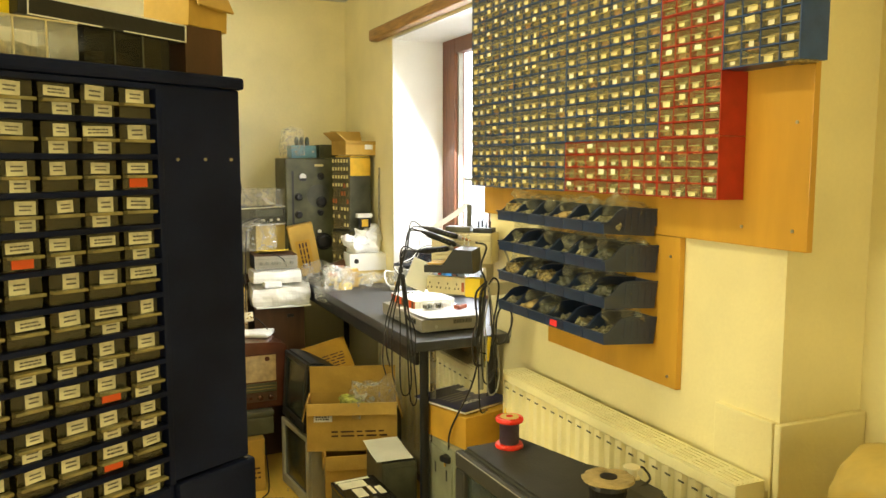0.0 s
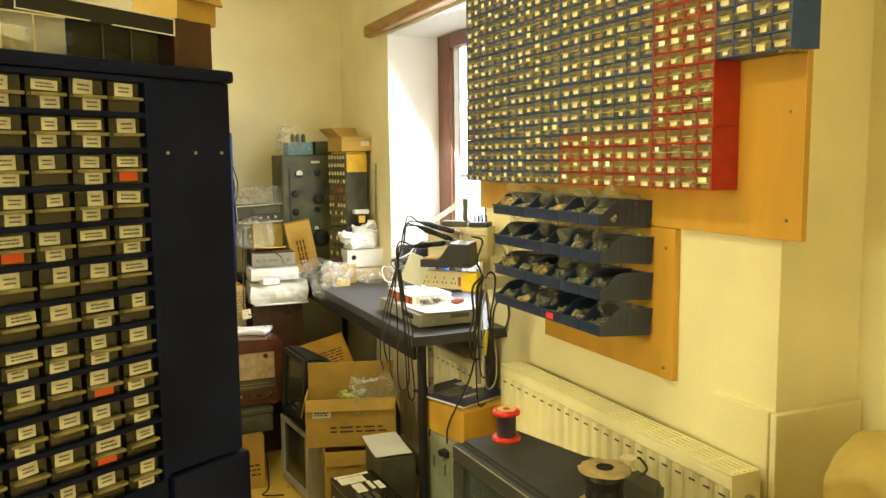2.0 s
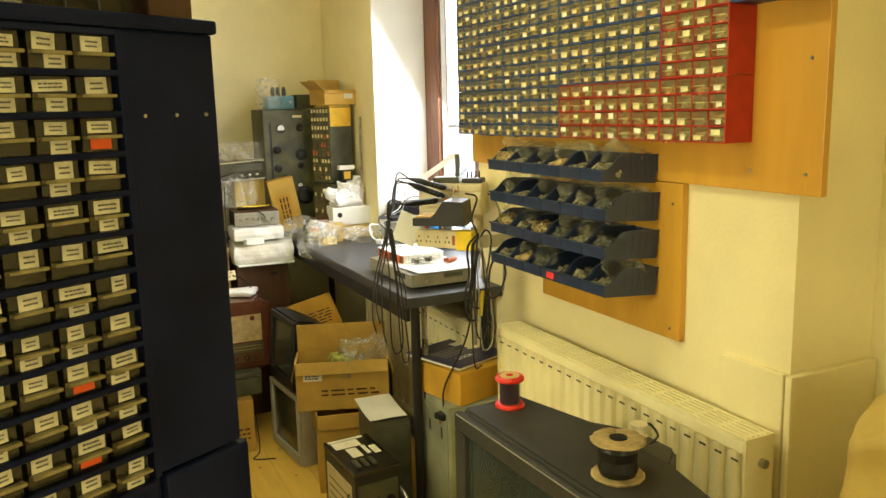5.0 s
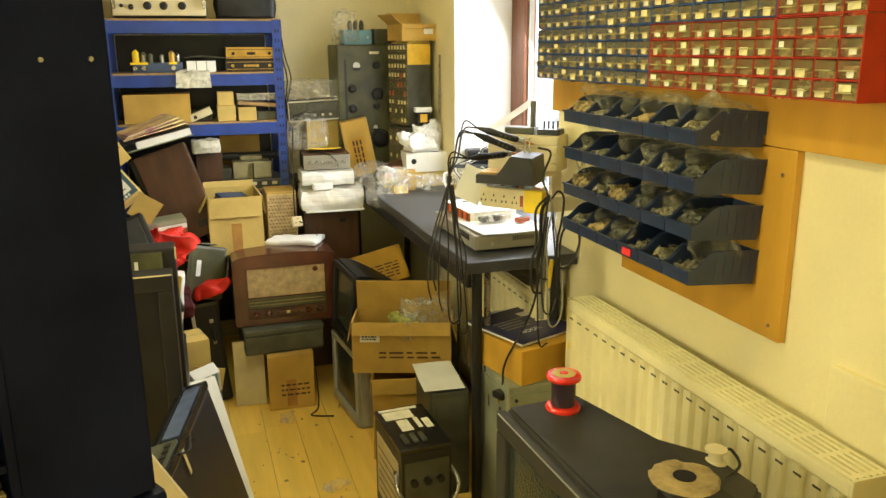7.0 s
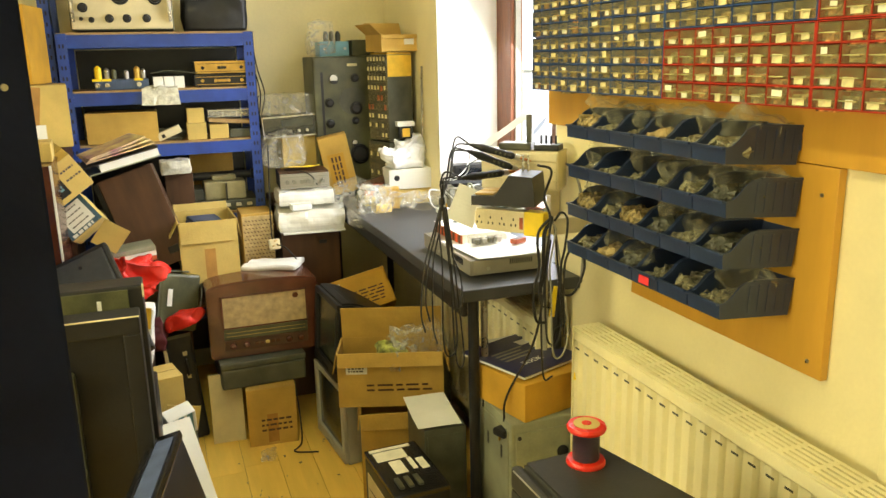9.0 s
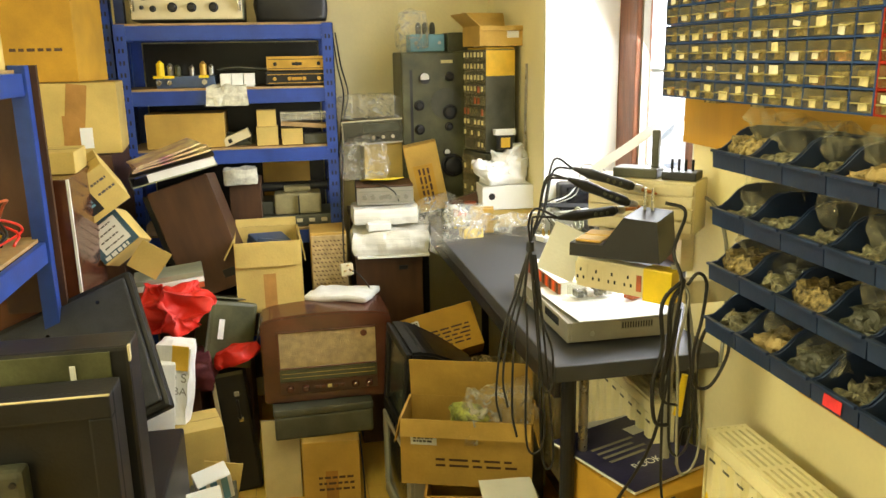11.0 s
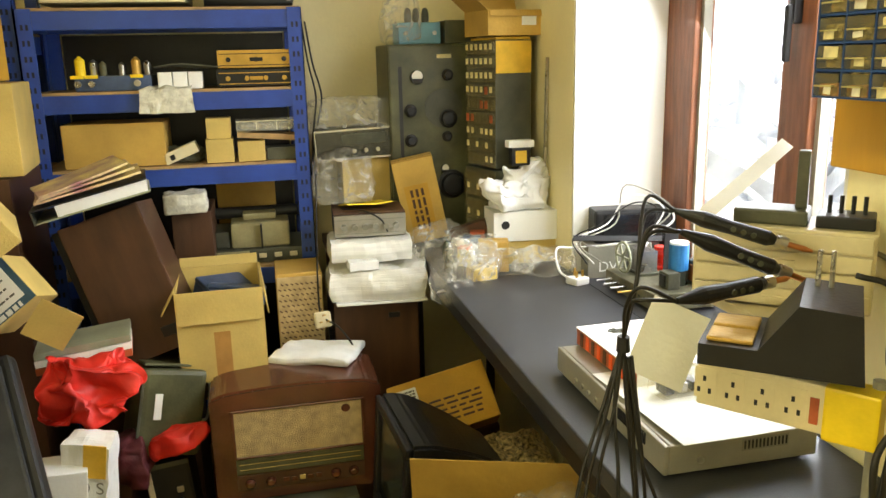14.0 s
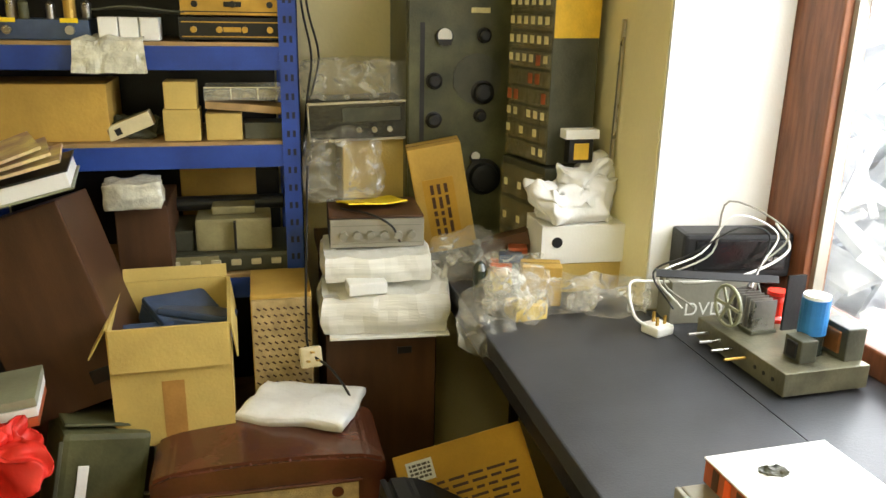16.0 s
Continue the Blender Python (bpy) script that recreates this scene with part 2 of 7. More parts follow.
def part(name, bm, material, parent=None, label="", smooth=False):
    me = bpy.data.meshes.new(name)
    bm.to_mesh(me)
    bm.free()
    me.materials.append(material)
    if smooth:
        for p in me.polygons:
            p.use_smooth = True
    ob = new(name, me)
    if parent:
        ob.parent = parent
    return tagged(ob, label)


def share(name, me, parent, m, label=""):
    ob = new(name, me)
    ob.parent = parent
    ob.matrix_basis = m
    return tagged(ob, label)


def thing(name, m, label, category, group="", kind=""):
    ob = new(name)
    ob.empty_display_size = 0.05
    ob.matrix_basis = m if isinstance(m, Matrix) else Matrix.Translation(m)
    return tagged(ob, label, category, group, kind)


def structure(name, bm, material, label, category):
    return tagged(part(name, bm, material), label, category, kind="structure")


def solo(name, bm, material, label, category, m=None, group="", smooth=False):
    ob = part(name, bm, material, None, "", smooth)
    if m is not None:
        ob.matrix_basis = m if isinstance(m, Matrix) else Matrix.Translation(m)
    return tagged(ob, label, category, group)


def tube(points, r, sides=7, steps=6):
    """A round lead that glides through the points."""
    P = [Vector(p) for p in points]
    P = [P[0] * 2 - P[1]] + P + [P[-1] * 2 - P[-2]]
    line = []
    for i in range(1, len(P) - 2):
        for k in range(steps):
            t = k / steps
            a, b, c, d = P[i - 1], P[i], P[i + 1], P[i + 2]
            line.append(0.5 * (2 * b + (c - a) * t + (2 * a - 5 * b + 4 * c - d) * t * t + (3 * b - a - 3 * c + d) * t ** 3))
    line.append(P[-2])
    bm = bmesh.new()
    rings, side = [], None
    for i, p in enumerate(line):
        way = (line[min(i + 1, len(line) - 1)] - line[max(i - 1, 0)]).normalized()
        side = (way.orthogonal() if side is None else side - way * side.dot(way)).normalized()
        up = way.cross(side)
        rings.append([bm.verts.new(p + (side * math.cos(2 * math.pi * k / sides) + up * math.sin(2 * math.pi * k / sides)) * r) for k in range(sides)])
    for a, b in zip(rings, rings[1:]):
        for k in range(sides):
            bm.faces.new((a[k], a[(k + 1) % sides], b[(k + 1) % sides], b[k])).smooth = True
    bm.faces.new(list(reversed(rings[0])))
    bm.faces.new(rings[-1])
    return bm


def lathe(profile, seg=28):
    bm = bmesh.new()
    rings = []
    for r, z in profile:
        rings.append([bm.verts.new((r * math.cos(2 * math.pi * k / seg), r * math.sin(2 * math.pi * k / seg), z)) for k in range(seg)])
    for a, b in zip(rings, rings[1:]):
        for k in range(seg):
            bm.faces.new((a[k], a[(k + 1) % seg], b[(k + 1) % seg], b[k]))
    bm.faces.new(list(reversed(rings[0])))
    bm.faces.new(rings[-1])
    return bm


def crumple(sx, sy, sz, amount, seed, cuts=5, freq=9.0, round_by=0.35):
    """A soft, creased lump that rests on z = 0."""
    bm = bmesh.new()
    bmesh.ops.create_cube(bm, size=2.0)
    bmesh.ops.subdivide_edges(bm, edges=bm.edges[:], cuts=cuts * 2, use_grid_fill=True)
    off = Vector((seed * 3.1, seed * 1.7, seed * 2.3))
    for v in bm.verts:
        p = v.co.copy()
        q = p.lerp(p.normalized() * 1.15, round_by)
        q = Vector((q.x * sx / 2, q.y * sy / 2, (q.z + 1) * sz / 2))
        n = noise.noise_vector(q * freq + off) * amount + noise.noise_vector(q * freq * 2.7 + off) * amount * 0.45
        v.co = Vector((q.x + n.x, q.y + n.y, max(0.0, q.z + n.z * (0.3 + 0.7 * q.z / sz))))
    return bm


def sheet(sx, sy, amount, seed, n=14, freq=8.0, thick=0.0015):
    """A wavy sheet round the origin, lying flat."""
    bm = bmesh.new()
    bmesh.ops.create_grid(bm, x_segments=n, y_segments=n, size=0.5)
    off = Vector((seed * 2.1, seed * 1.3, seed))
    for v in bm.verts:
        v.co = Vector((v.co.x * sx, v.co.y * sy, 0))
        v.co.z = noise.noise(v.co * freq + off) * amount
    g = bmesh.ops.extrude_face_region(bm, geom=bm.faces[:])
    for v in [e for e in g["geom"] if isinstance(e, bmesh.types.BMVert)]:
        v.co.z += thick
    return bm


def text(name, body, size, material, parent, m, depth=0.0004):
    cu = bpy.data.curves.new("letters", "FONT")
    cu.body, cu.size, cu.extrude, cu.align_x, cu.align_y = body, size, depth, "CENTER", "CENTER"
    ob = new("letters", cu)
    me = bpy.data.meshes.new_from_object(ob.evaluated_get(bpy.context.evaluated_depsgraph_get()))
    bpy.data.objects.remove(ob)
    me.materials.append(material)
    return share(name, me, parent, m)


def frame_from(origin, xway, zway):
    """A pose from where its origin lies and where its x and z axes point."""
    x = Vector(xway).normalized()
    z = (Vector(zway) - x * x.dot(Vector(zway))).normalized()
    y = z.cross(x)
    m = Matrix((x, y, z)).transposed().to_4x4()
    m.translation = origin
    return m


def bars(w, rows, pitch, h, seed=0):
    """Illegible print: short bars on the xz plane, round the origin, facing -y."""
    rnd = random.Random(seed)
    bm = bmesh.new()
    for r in range(rows):
        x = -w / 2
        while x < w / 2 - w * 0.08:
            l = min(w / 2 - x, w * rnd.uniform(0.08, 0.24))
            z = (rows - 1) * pitch / 2 - r * pitch
            box(bm, x, -0.0006, z - h / 2, x + l, 0, z + h / 2)
            x += l + w * 0.05
    return bm


# ---- the room ----
W, WN, BACK, LEFT, REAR, TOP = 1.635, 1.90, 4.55, -1.7, -2.6, 2.5
wall = bmesh.new()
box(wall, W, 3.74, 0, W + 0.36, BACK, TOP)
box(wall, W, 2.63, 0, W + 0.36, 3.74, 0.86)
box(wall, W, 2.63, 2.18, W + 0.36, 3.74, TOP)
box(wall, W, 1.168, 0, W + 0.36, 2.63, TOP)
structure("wall_east", wall, WALL, "cream painted wall with a deep window recess", "wall")
structure("wall_east_near", bx(WN, REAR, 0, WN + 0.2, 1.168, TOP), WALL, "cream painted wall set back behind a pier", "wall")
structure("wall_north", bx(LEFT - 0.2, BACK, 0, W + 0.36, BACK + 0.2, TOP), WALL, "cream painted wall behind the blue shelving", "wall")
structure("wall_west", bx(LEFT - 0.2, REAR, 0, LEFT, BACK, TOP), WALL, "plain cream painted wall", "wall")
structure("wall_south", bx(LEFT - 0.2, REAR - 0.2, 0, WN + 0.2, REAR, TOP), WALL, "plain cream painted wall", "wall")
structure("ceiling", bx(LEFT - 0.2, REAR - 0.2, TOP, WN + 0.2, BACK + 0.2, TOP + 0.15), CEIL, "off-white painted ceiling", "ceiling")
pl = bmesh.new()
box(pl, W - 0.018, 1.172, 0, W + 0.002, 1.36, 0.945, 0.004)
box(pl, W - 0.018, 1.148, 0, WN - 0.001, 1.167, 0.945, 0.004)
structure("trim", pl, WALL, "cream painted plinth ledge wrapping the pier", "ledge")
lin = bmesh.new()
box(lin, W + 0.002, 3.730, 0.9, W + 0.279, 3.7375, 2.178)
box(lin, W + 0.002, 2.6325, 0.9, W + 0.279, 2.640, 2.178)
box(lin, W + 0.002, 2.640, 2.171, W + 0.279, 3.730, 2.178)
structure("trim_recess", lin, WHITE, "white painted lining of the window recess", "window lining")
structure("trim_lintel", bx(W - 0.055, 2.25, 2.185, W - 0.001, 3.95, 2.245, 0.012), OAK, "brown wooden moulding over the window recess", "moulding")

floor = structure("floor", bx(LEFT, REAR, -0.12, WN, BACK, -0.006), MDF, "yellow laminate plank floor, dusty and marked", "floor")
rnd = random.Random(4)
plank_mesh = {}
for ix in range(-3, 12):
    x0 = ix * 0.135 - 0.02
    y0 = 0.6 - rnd.uniform(0, 1.1)
    while y0 < BACK - 0.02:
        y1 = min(y0 + 1.2, BACK)
        key = round(y1 - y0, 3)
        if key not in plank_mesh:
            me = bpy.data.meshes.new("plank")
            b_ = box(bmesh.new(), 0, 0, -0.006, 0.1335, key - 0.0015, 0.0)
            b_.to_mesh(me)
            b_.free()
            me.materials.append(LAMIN)
            plank_mesh[key] = me
        share("plank", plank_mesh[key], floor, Matrix.Translation((x0, y0, 0)))
        y0 = y1

# window
win = thing("window_1", (1.946, 3.18, 0.9), "brown wooden window with two tall panes", "window", kind="structure")


def frame_piece(name, y0, y1, z0, z1, x0=-0.03, x1=0.03):
    return part(name, bx(x0, y0 - 3.18, z0 - 0.9, x1, y1 - 3.18, z1 - 0.9, 0.006), BROWNWOOD, win)


frame_piece("window_frame", 3.585, 3.735, 0.9, 2.175)
frame_piece("window_frame", 2.635, 2.74, 0.9, 2.175)
frame_piece("mullion", 3.10, 3.205, 0.955, 2.10)
frame_piece("window_frame", 2.74, 3.585, 2.10, 2.175)
frame_piece("window_sill", 2.64, 3.73, 0.900, 0.955, -0.05, 0.03)
for a, b in ((3.205, 3.585), (2.74, 3.10)):
    bead = bmesh.new()
    for y0, y1, z0, z1 in ((a, a + 0.014, 0.955, 2.10), (b - 0.014, b, 0.955, 2.10)):
        box(bead, -0.012, y0 - 3.18, z0 - 0.9, 0.012, y1 - 3.18, z1 - 0.9)
    part("bead", bead, SILVER, win, "pale metal glazing bead")
    pane = part("pane", bx(-0.003, a - 3.166, 0.06, 0.003, b - 3.194, 1.195), GLASS, win, "clear glass pane")
    pane.visible_shadow = False
hd = bmesh.new()
box(hd, -0.052, -0.035, 0.68, -0.03, -0.015, 0.74, 0.004)
box(hd, -0.065, -0.033, 0.60, -0.052, -0.017, 0.72, 0.004)
part("handle", hd, BLACK, win, "black window handle")

# outside the window
structure("ground", bx(2.0, -60, -0.6, 120, 80, -0.5), TARMAC, "pale sunlit yard outside the window", "ground")
heap = bmesh.new()
hr = random.Random(9)
for k in range(420):
    L_, w_ = hr.uniform(0.25, 1.3), hr.uniform(0.03, 0.28)
    px, py = 5.0 + hr.gauss(0, 0.9), 6.4 + hr.gauss(0, 2.2)
    pz = -0.45 + max(0, 2.3 - abs(px - 5.6) * 0.7 - abs(py - 6.6) * 0.2) * hr.random()
    mm = Matrix.Translation((px, py, pz)) @ Euler((hr.uniform(-0.9, 0.9), hr.uniform(-0.9, 0.9), hr.uniform(0, 3))).to_matrix().to_4x4()
    r = bmesh.ops.create_cube(heap, size=1.0, matrix=mm @ Matrix.Diagonal((L_, w_, hr.uniform(0.015, 0.12), 1)))
tagged(part("rubble_heap", heap, SNOW), "pale heap of scrap planks and rubble in the yard", "scrap heap", kind="stuff")
structure("backdrop", bx(60, -60, -1, 60.5, 300, 60), GLOW, "bright hazy daylight beyond the yard", "backdrop")

# board on the wall
board = thing("mounting_board", (W, 1.10, 0.935), "varnished plywood board screwed to the wall behind drawers and bins", "board")
part("upper_panel", bx(-0.019, 0.0, 0.415, -0.001, 1.55, 1.25, 0.002), PLY, board)
part("lower_panel", bx(-0.019, 0.405, 0.0, -0.001, 1.06, 0.4135, 0.002), PLY, board)
for y, z in ((0.04, 0.7), (0.19, 0.46), (0.44, 0.03), (0.44, 0.36), (0.04, 0.46)):
    part("screw", cyl(bmesh.new(), (-0.0205, y, z), 0.004, 0.003, "x", 10), STEEL, board)


# ---- wall drawer cabinets ----
def shared(name, bm, material):
    me = bpy.data.meshes.new(name)
    bm.to_mesh(me)
    bm.free()
    me.materials.append(material)
    return me


PW, PH = 0.0545, 0.0372


def drawer_bm(w, h, d=0.05):
    bm = bmesh.new()
    box(bm, -0.0015, -w / 2, -h / 2, 0.0, w / 2, h / 2)
    return bm


D_FRONT = shared("front", drawer_bm(PW - 0.007, PH - 0.007), CLEAR)
lipb = box(bmesh.new(), -0.007, -0.018, -0.0030, -0.0015, 0.018, -0.0006, 0.0005)
D_LIP = shared("lip", lipb, LIP)
fill = bmesh.new()
box(fill, 0.006, -PW / 2 + 0.006, -PH / 2 + 0.004, 0.06, PW / 2 - 0.006, 0.004)
D_FILL = shared("filling", fill, PARTS)
fill = bmesh.new()
box(fill, 0.006, -PW / 2 + 0.006, -PH / 2 + 0.004, 0.06, PW / 2 - 0.006, 0.002)
D_FILLR = shared("filling", fill, PARTSR)
D_FILLD = shared("filling", crumple(0.04, PW - 0.014, PH * 0.55, 0.006, 4, 2, 70), DUSTY)
# pale film lump that stands in for plastic glints behind some fronts
D_GLINT_PACK = shared("packet", crumple(0.03, PW * 0.55, PH * 0.5, 0.010, 6, 2, 60), FILM)
D_LAB = shared("label", box(bmesh.new(), -0.0022, -0.0128, -0.0060, -0.0016, 0.0128, 0.0060), LABEL)
D_LABW = shared("label", box(bmesh.new(), -0.0022, -0.0115, -0.0056, -0.0016, 0.0115, 0.0056), LABELW)
drnd = random.Random(11)


def drawer_cabinet(y1, z0, cols, rows, frame_mat, label, fills):
    """y1: the end next to the window; the front looks to -x."""
    w, h = cols * PW, rows * PH
    c = thing("drawer_cabinet", (1.535, y1 - w / 2, z0), label, "drawer cabinet", "drawer cabinets on the wall board")
    fr = bmesh.new()
    box(fr, 0.0, -w / 2, 0, 0.08, -w / 2 + 0.003, h)
    box(fr, 0.0, w / 2 - 0.003, 0, 0.08, w / 2, h)
    box(fr, 0.076, -w / 2 + 0.003, 0, 0.08, w / 2 - 0.003, h)
    for r in range(rows + 1):
        t = 0.0035 if r in (0, rows) else 0.0022
        box(fr, 0.0015, -w / 2 + 0.003, max(0, r * PH - t / 2), 0.076, w / 2 - 0.003, min(h, r * PH + t / 2 + 0.001))
    for k in range(1, cols):
        box(fr, 0.001, -w / 2 + k * PW - 0.0014, 0.003, 0.075, -w / 2 + k * PW + 0.0014, h - 0.003)
    part("frame", fr, frame_mat, c)
    for r in range(rows):
        for k in range(cols):
            m = Matrix.Translation((0.003 - drnd.random() * 0.002, -w / 2 + (k + 0.5) * PW, (r + 0.5) * PH))
            d = share("drawer", D_FRONT, c, m)
            share("lip", D_LIP, d, Matrix())
            q = drnd.random()
            if q < 0.25:
                share("filling", D_FILLD, d, Matrix.Translation((0.03, 0, -PH / 2 + 0.004)))
            else:
                share("filling", D_FILLR if drnd.random() < fills else D_FILL, d, Matrix.Translation((0, 0, drnd.uniform(-0.010, 0.004))))
            if drnd.random() < 0.22:
                share("packet", D_GLINT_PACK, d, Matrix.Translation((0.022, drnd.uniform(-0.006, 0.006), -0.004)) @ Matrix.Rotation(drnd.uniform(-0.6, 0.6), 4, "X"))
            q = drnd.random()
            if q < 0.86:
                share("label", D_LABW if q < 0.3 else D_LAB, d, Matrix.Translation((-0.0004, drnd.uniform(-0.006, 0.006), drnd.choice((-0.0085, -0.008, -0.0075, -0.007, 0.006)))) @ Matrix.Rotation(drnd.gauss(0, 0.05), 4, "X") @ Matrix.Diagonal((1, drnd.uniform(0.6, 1.15), drnd.choice((0.7, 0.85, 1.0, 1.0, 1.35)), 1)))


UH = 4 * PH
Z0 = 1.459
BL = "blue plastic cabinet of small clear labelled drawers on the wall"
RL = "red plastic cabinet of small clear labelled drawers on the wall"
for u in range(5):
    z = Z0 + u * (UH + 0.0015)
    drawer_cabinet(2.600, z, 6, 4, BLUEPL, BL, 0.2)
    drawer_cabinet(2.600 - 6 * PW - 0.001, z, 6, 4, BLUEPL, BL, 0.2)
    drawer_cabinet(1.944, z, 8, 4, REDPL if u == 0 else BLUEPL, RL if u == 0 else BL, 0.5 if u == 0 else 0.2)
    drawer_cabinet(1.507, z, 4, 4, REDPL, RL, 0.6)
    if u >= 2:
        drawer_cabinet(1.288, z, 4, 4, BLUEPL, BL, 0.2)


# ---- open-front bins ----
def bin_mesh():
    """One moulded open bin: the front lip is low, the sides sweep down to it."""
    bm = bmesh.new()
    w, d, h, low = 0.098, 0.172, 0.074, 0.030
    prof = [(-d, 0.0), (-0.006, 0.0), (0.0, h), (-d * 0.60, h), (-d * 0.68, h * 0.97), (-d * 0.76, h * 0.86), (-d * 0.86, h * 0.60), (-d * 0.93, h * 0.46), (-d - 0.004, low)]
    a = [bm.verts.new((x, -w / 2, z)) for x, z in prof]
    b = [bm.verts.new((x, w / 2, z)) for x, z in prof]
    bm.faces.new(a)
    bm.faces.new(list(reversed(b)))
    for i in (0, 1, len(prof) - 1):
        j = (i + 1) % len(prof)
        bm.faces.new((a[i], b[i], b[j], a[j]))
    bmesh.ops.recalc_face_normals(bm, faces=bm.faces[:])
    bmesh.ops.solidify(bm, geom=bm.faces[:], thickness=0.0032)
    return shared("bin_shell", bm, BIN)


BIN_RIB = shared("rib", box(bmesh.new(), -0.0035, -0.0012, 0.0, 0.0035, 0.0, 0.056), BIN)
BIN_LIP = shared("lip", box(bmesh.new(), -0.008, -0.047, -0.003, 0.0, 0.047, 0.002, 0.001), BIN)
BIN_EDGE = shared("rim", box(bmesh.new(), -0.100, -0.0025, -0.002, 0.0, 0.0025, 0.002, 0.001), BIN)
BIN_ME = bin_mesh()
FILLS = []
for s in range(6):
    FILLS.append((shared("filling", crumple(0.135, 0.084, 0.030 + 0.009 * (s % 3), 0.014, s + 1, 8, 45), (BINFILL, DUSTY, GREYMET, BINFILL, BINFILL, PARTS)[s]), s))
BAG = [shared("bag", crumple(0.14, 0.095, 0.05, 0.030, s + 20, 7, 17, 0.5), FILM) for s in range(4)]
brnd = random.Random(5)
for r in range(4):
    z = 1.345 - r * 0.0997
    for k in range(6):
        y = 1.64 + k * 0.101 + (0.0 if r else 0.01)
        bn = thing("storage_bin", pose(1.612, y, z, 0, 4, 0), "dark blue open-front plastic bin full of parts", "storage bin", "storage bins on the wall board")
        share("shell", BIN_ME, bn, Matrix())
        share("lip", BIN_LIP, bn, Matrix.Translation((-0.174, 0, 0.030)))
        for side in (-0.0485, 0.0485):
            share("rim", BIN_EDGE, bn, Matrix.Translation((0, side, 0.074)))
        if k == 0:
            for q in range(5):
                share("rib", BIN_RIB, bn, Matrix.Translation((-0.105 + q * 0.022, -0.049, 0.010)))
        me, s = brnd.choice(FILLS)
        share("filling", me, bn, Matrix.Translation((-0.085, 0, 0.004)) @ Matrix.Rotation(brnd.uniform(0, 0.3), 4, "Z") @ Matrix.Diagonal((1.05, 0.95, 1, 1)))
        if (r == 0 and k in (0, 1, 3, 5)) or brnd.random() < 0.62:
            share("bag", BAG[brnd.randrange(4)], bn, Matrix.Translation((-0.08, 0, 0.035)) @ Matrix.Rotation(brnd.uniform(-0.4, 0.4), 4, "Z") @ Matrix.Rotation(brnd.uniform(-0.35, 0.35), 4, "Y") @ Matrix.Diagonal((brnd.uniform(0.7, 1.0), 0.85, brnd.uniform(0.8, 1.25), 1)), "crumpled clear polythene bag")
        if (r, k) == (3, 2):
            part("sticker", bx(-0.1775, -0.02, 0.006, -0.1765, 0.018, 0.024), mat("pink_red_sticker", (0.85, 0.05, 0.06), 0.5), bn, "bright pink-red sticker")
for r in range(4):
    rail = solo("bin_rail", bx(0, 0, 0, 0.006, 0.62, 0.03, 0.001), BIN, "dark blue rail that the bins hook onto", "rail", (1.609, 1.600, 1.372 - r * 0.0997), "bin rails")

# ---- radiators ----
def radiator(m, label):
    r = thing("radiator", m, label, "radiator", "radiators")
    L_, H_ = 1.105, 0.555
    f = bmesh.new()
    n = 22
    p = L_ / n
    prof = []
    for k in range(n):
        y = k * p
        prof += [(0.012, y), (0.012, y + p * 0.30), (0.0, y + p * 0.45), (0.0, y + p * 0.85), (0.012, y + p * 1.0)]
    for a, b in zip(prof, prof[1:]):
        if b[1] - a[1] < 1e-6:
            continue
        q = [f.verts.new(c) for c in ((a[0], a[1], 0.03), (b[0], b[1], 0.03), (b[0], b[1], H_ - 0.03), (a[0], a[1], H_ - 0.03))]
        f.faces.new(q)
    box(f, 0.0, 0, 0.0, 0.02, L_, 0.03, 0.004)
    box(f, 0.0, 0, H_ - 0.03, 0.02, L_, H_, 0.004)
    box(f, 0.014, 0.002, 0.02, 0.02, L_ - 0.002, H_ - 0.02)
    part("front_panel", f, RADPAINT, r)
    for k in range(n):
        part("slot", bx(-0.0006, k * p + p * 0.30, H_ - 0.052, 0.0004, k * p + p * 0.72, H_ - 0.047), GREYMET, r)
    part("back_panel", bx(0.07, 0, 0.0, 0.085, L_, H_, 0.004), RADPAINT, r)
    for y in (-0.006, L_):
        part("side_cover", bx(-0.001, y, 0.015, 0.088, y + 0.006, H_ + 0.008, 0.002), RADPAINT, r)
    g = bmesh.new()
    for x in (0.002, 0.017, 0.032, 0.047, 0.062, 0.077):
        box(g, x, 0, H_ + 0.002, x + 0.0085, L_, H_ + 0.008)
    for k in range(15):
        y = 0.004 + k * (L_ - 0.02) / 14
        box(g, 0.004, y, H_ + 0.0015, 0.084, y + 0.012, H_ + 0.0075)
    part("top_grille", g, RADPAINT, r)
    part("fin", bx(0.024, 0.01, 0.03, 0.066, L_ - 0.01, H_ - 0.01), GREYMET, r)
    return r, L_, H_


rad, L_, H_ = radiator(Matrix.Translation((1.51, 1.175, 0.25)), "long cream panel radiator with a slotted top grille")
v = part("valve", cyl(bmesh.new(), (0.050, -0.008, H_ - 0.055), 0.011, 0.02, "y", 16), STEEL, rad, "metal end valve")
for y in (0.1, 0.95):
    part("bracket", bx(0.085, y, 0.1, 0.124, y + 0.03, 0.45), STEEL, rad)
    part("foot", bx(0.03, y, -0.25, 0.06, y + 0.02, 0.02), RADPAINT, rad)
rad2, _, _ = radiator(Matrix.Translation((1.51, 2.52, 0.2)), "cream panel radiator under the workbench")
for y in (0.1, 0.95):
    part("bracket", bx(0.085, y, 0.1, 0.124, y + 0.03, 0.45), STEEL, rad2)
    part("foot", bx(0.03, y, -0.2, 0.06, y + 0.02, 0.02), RADPAINT, rad2)

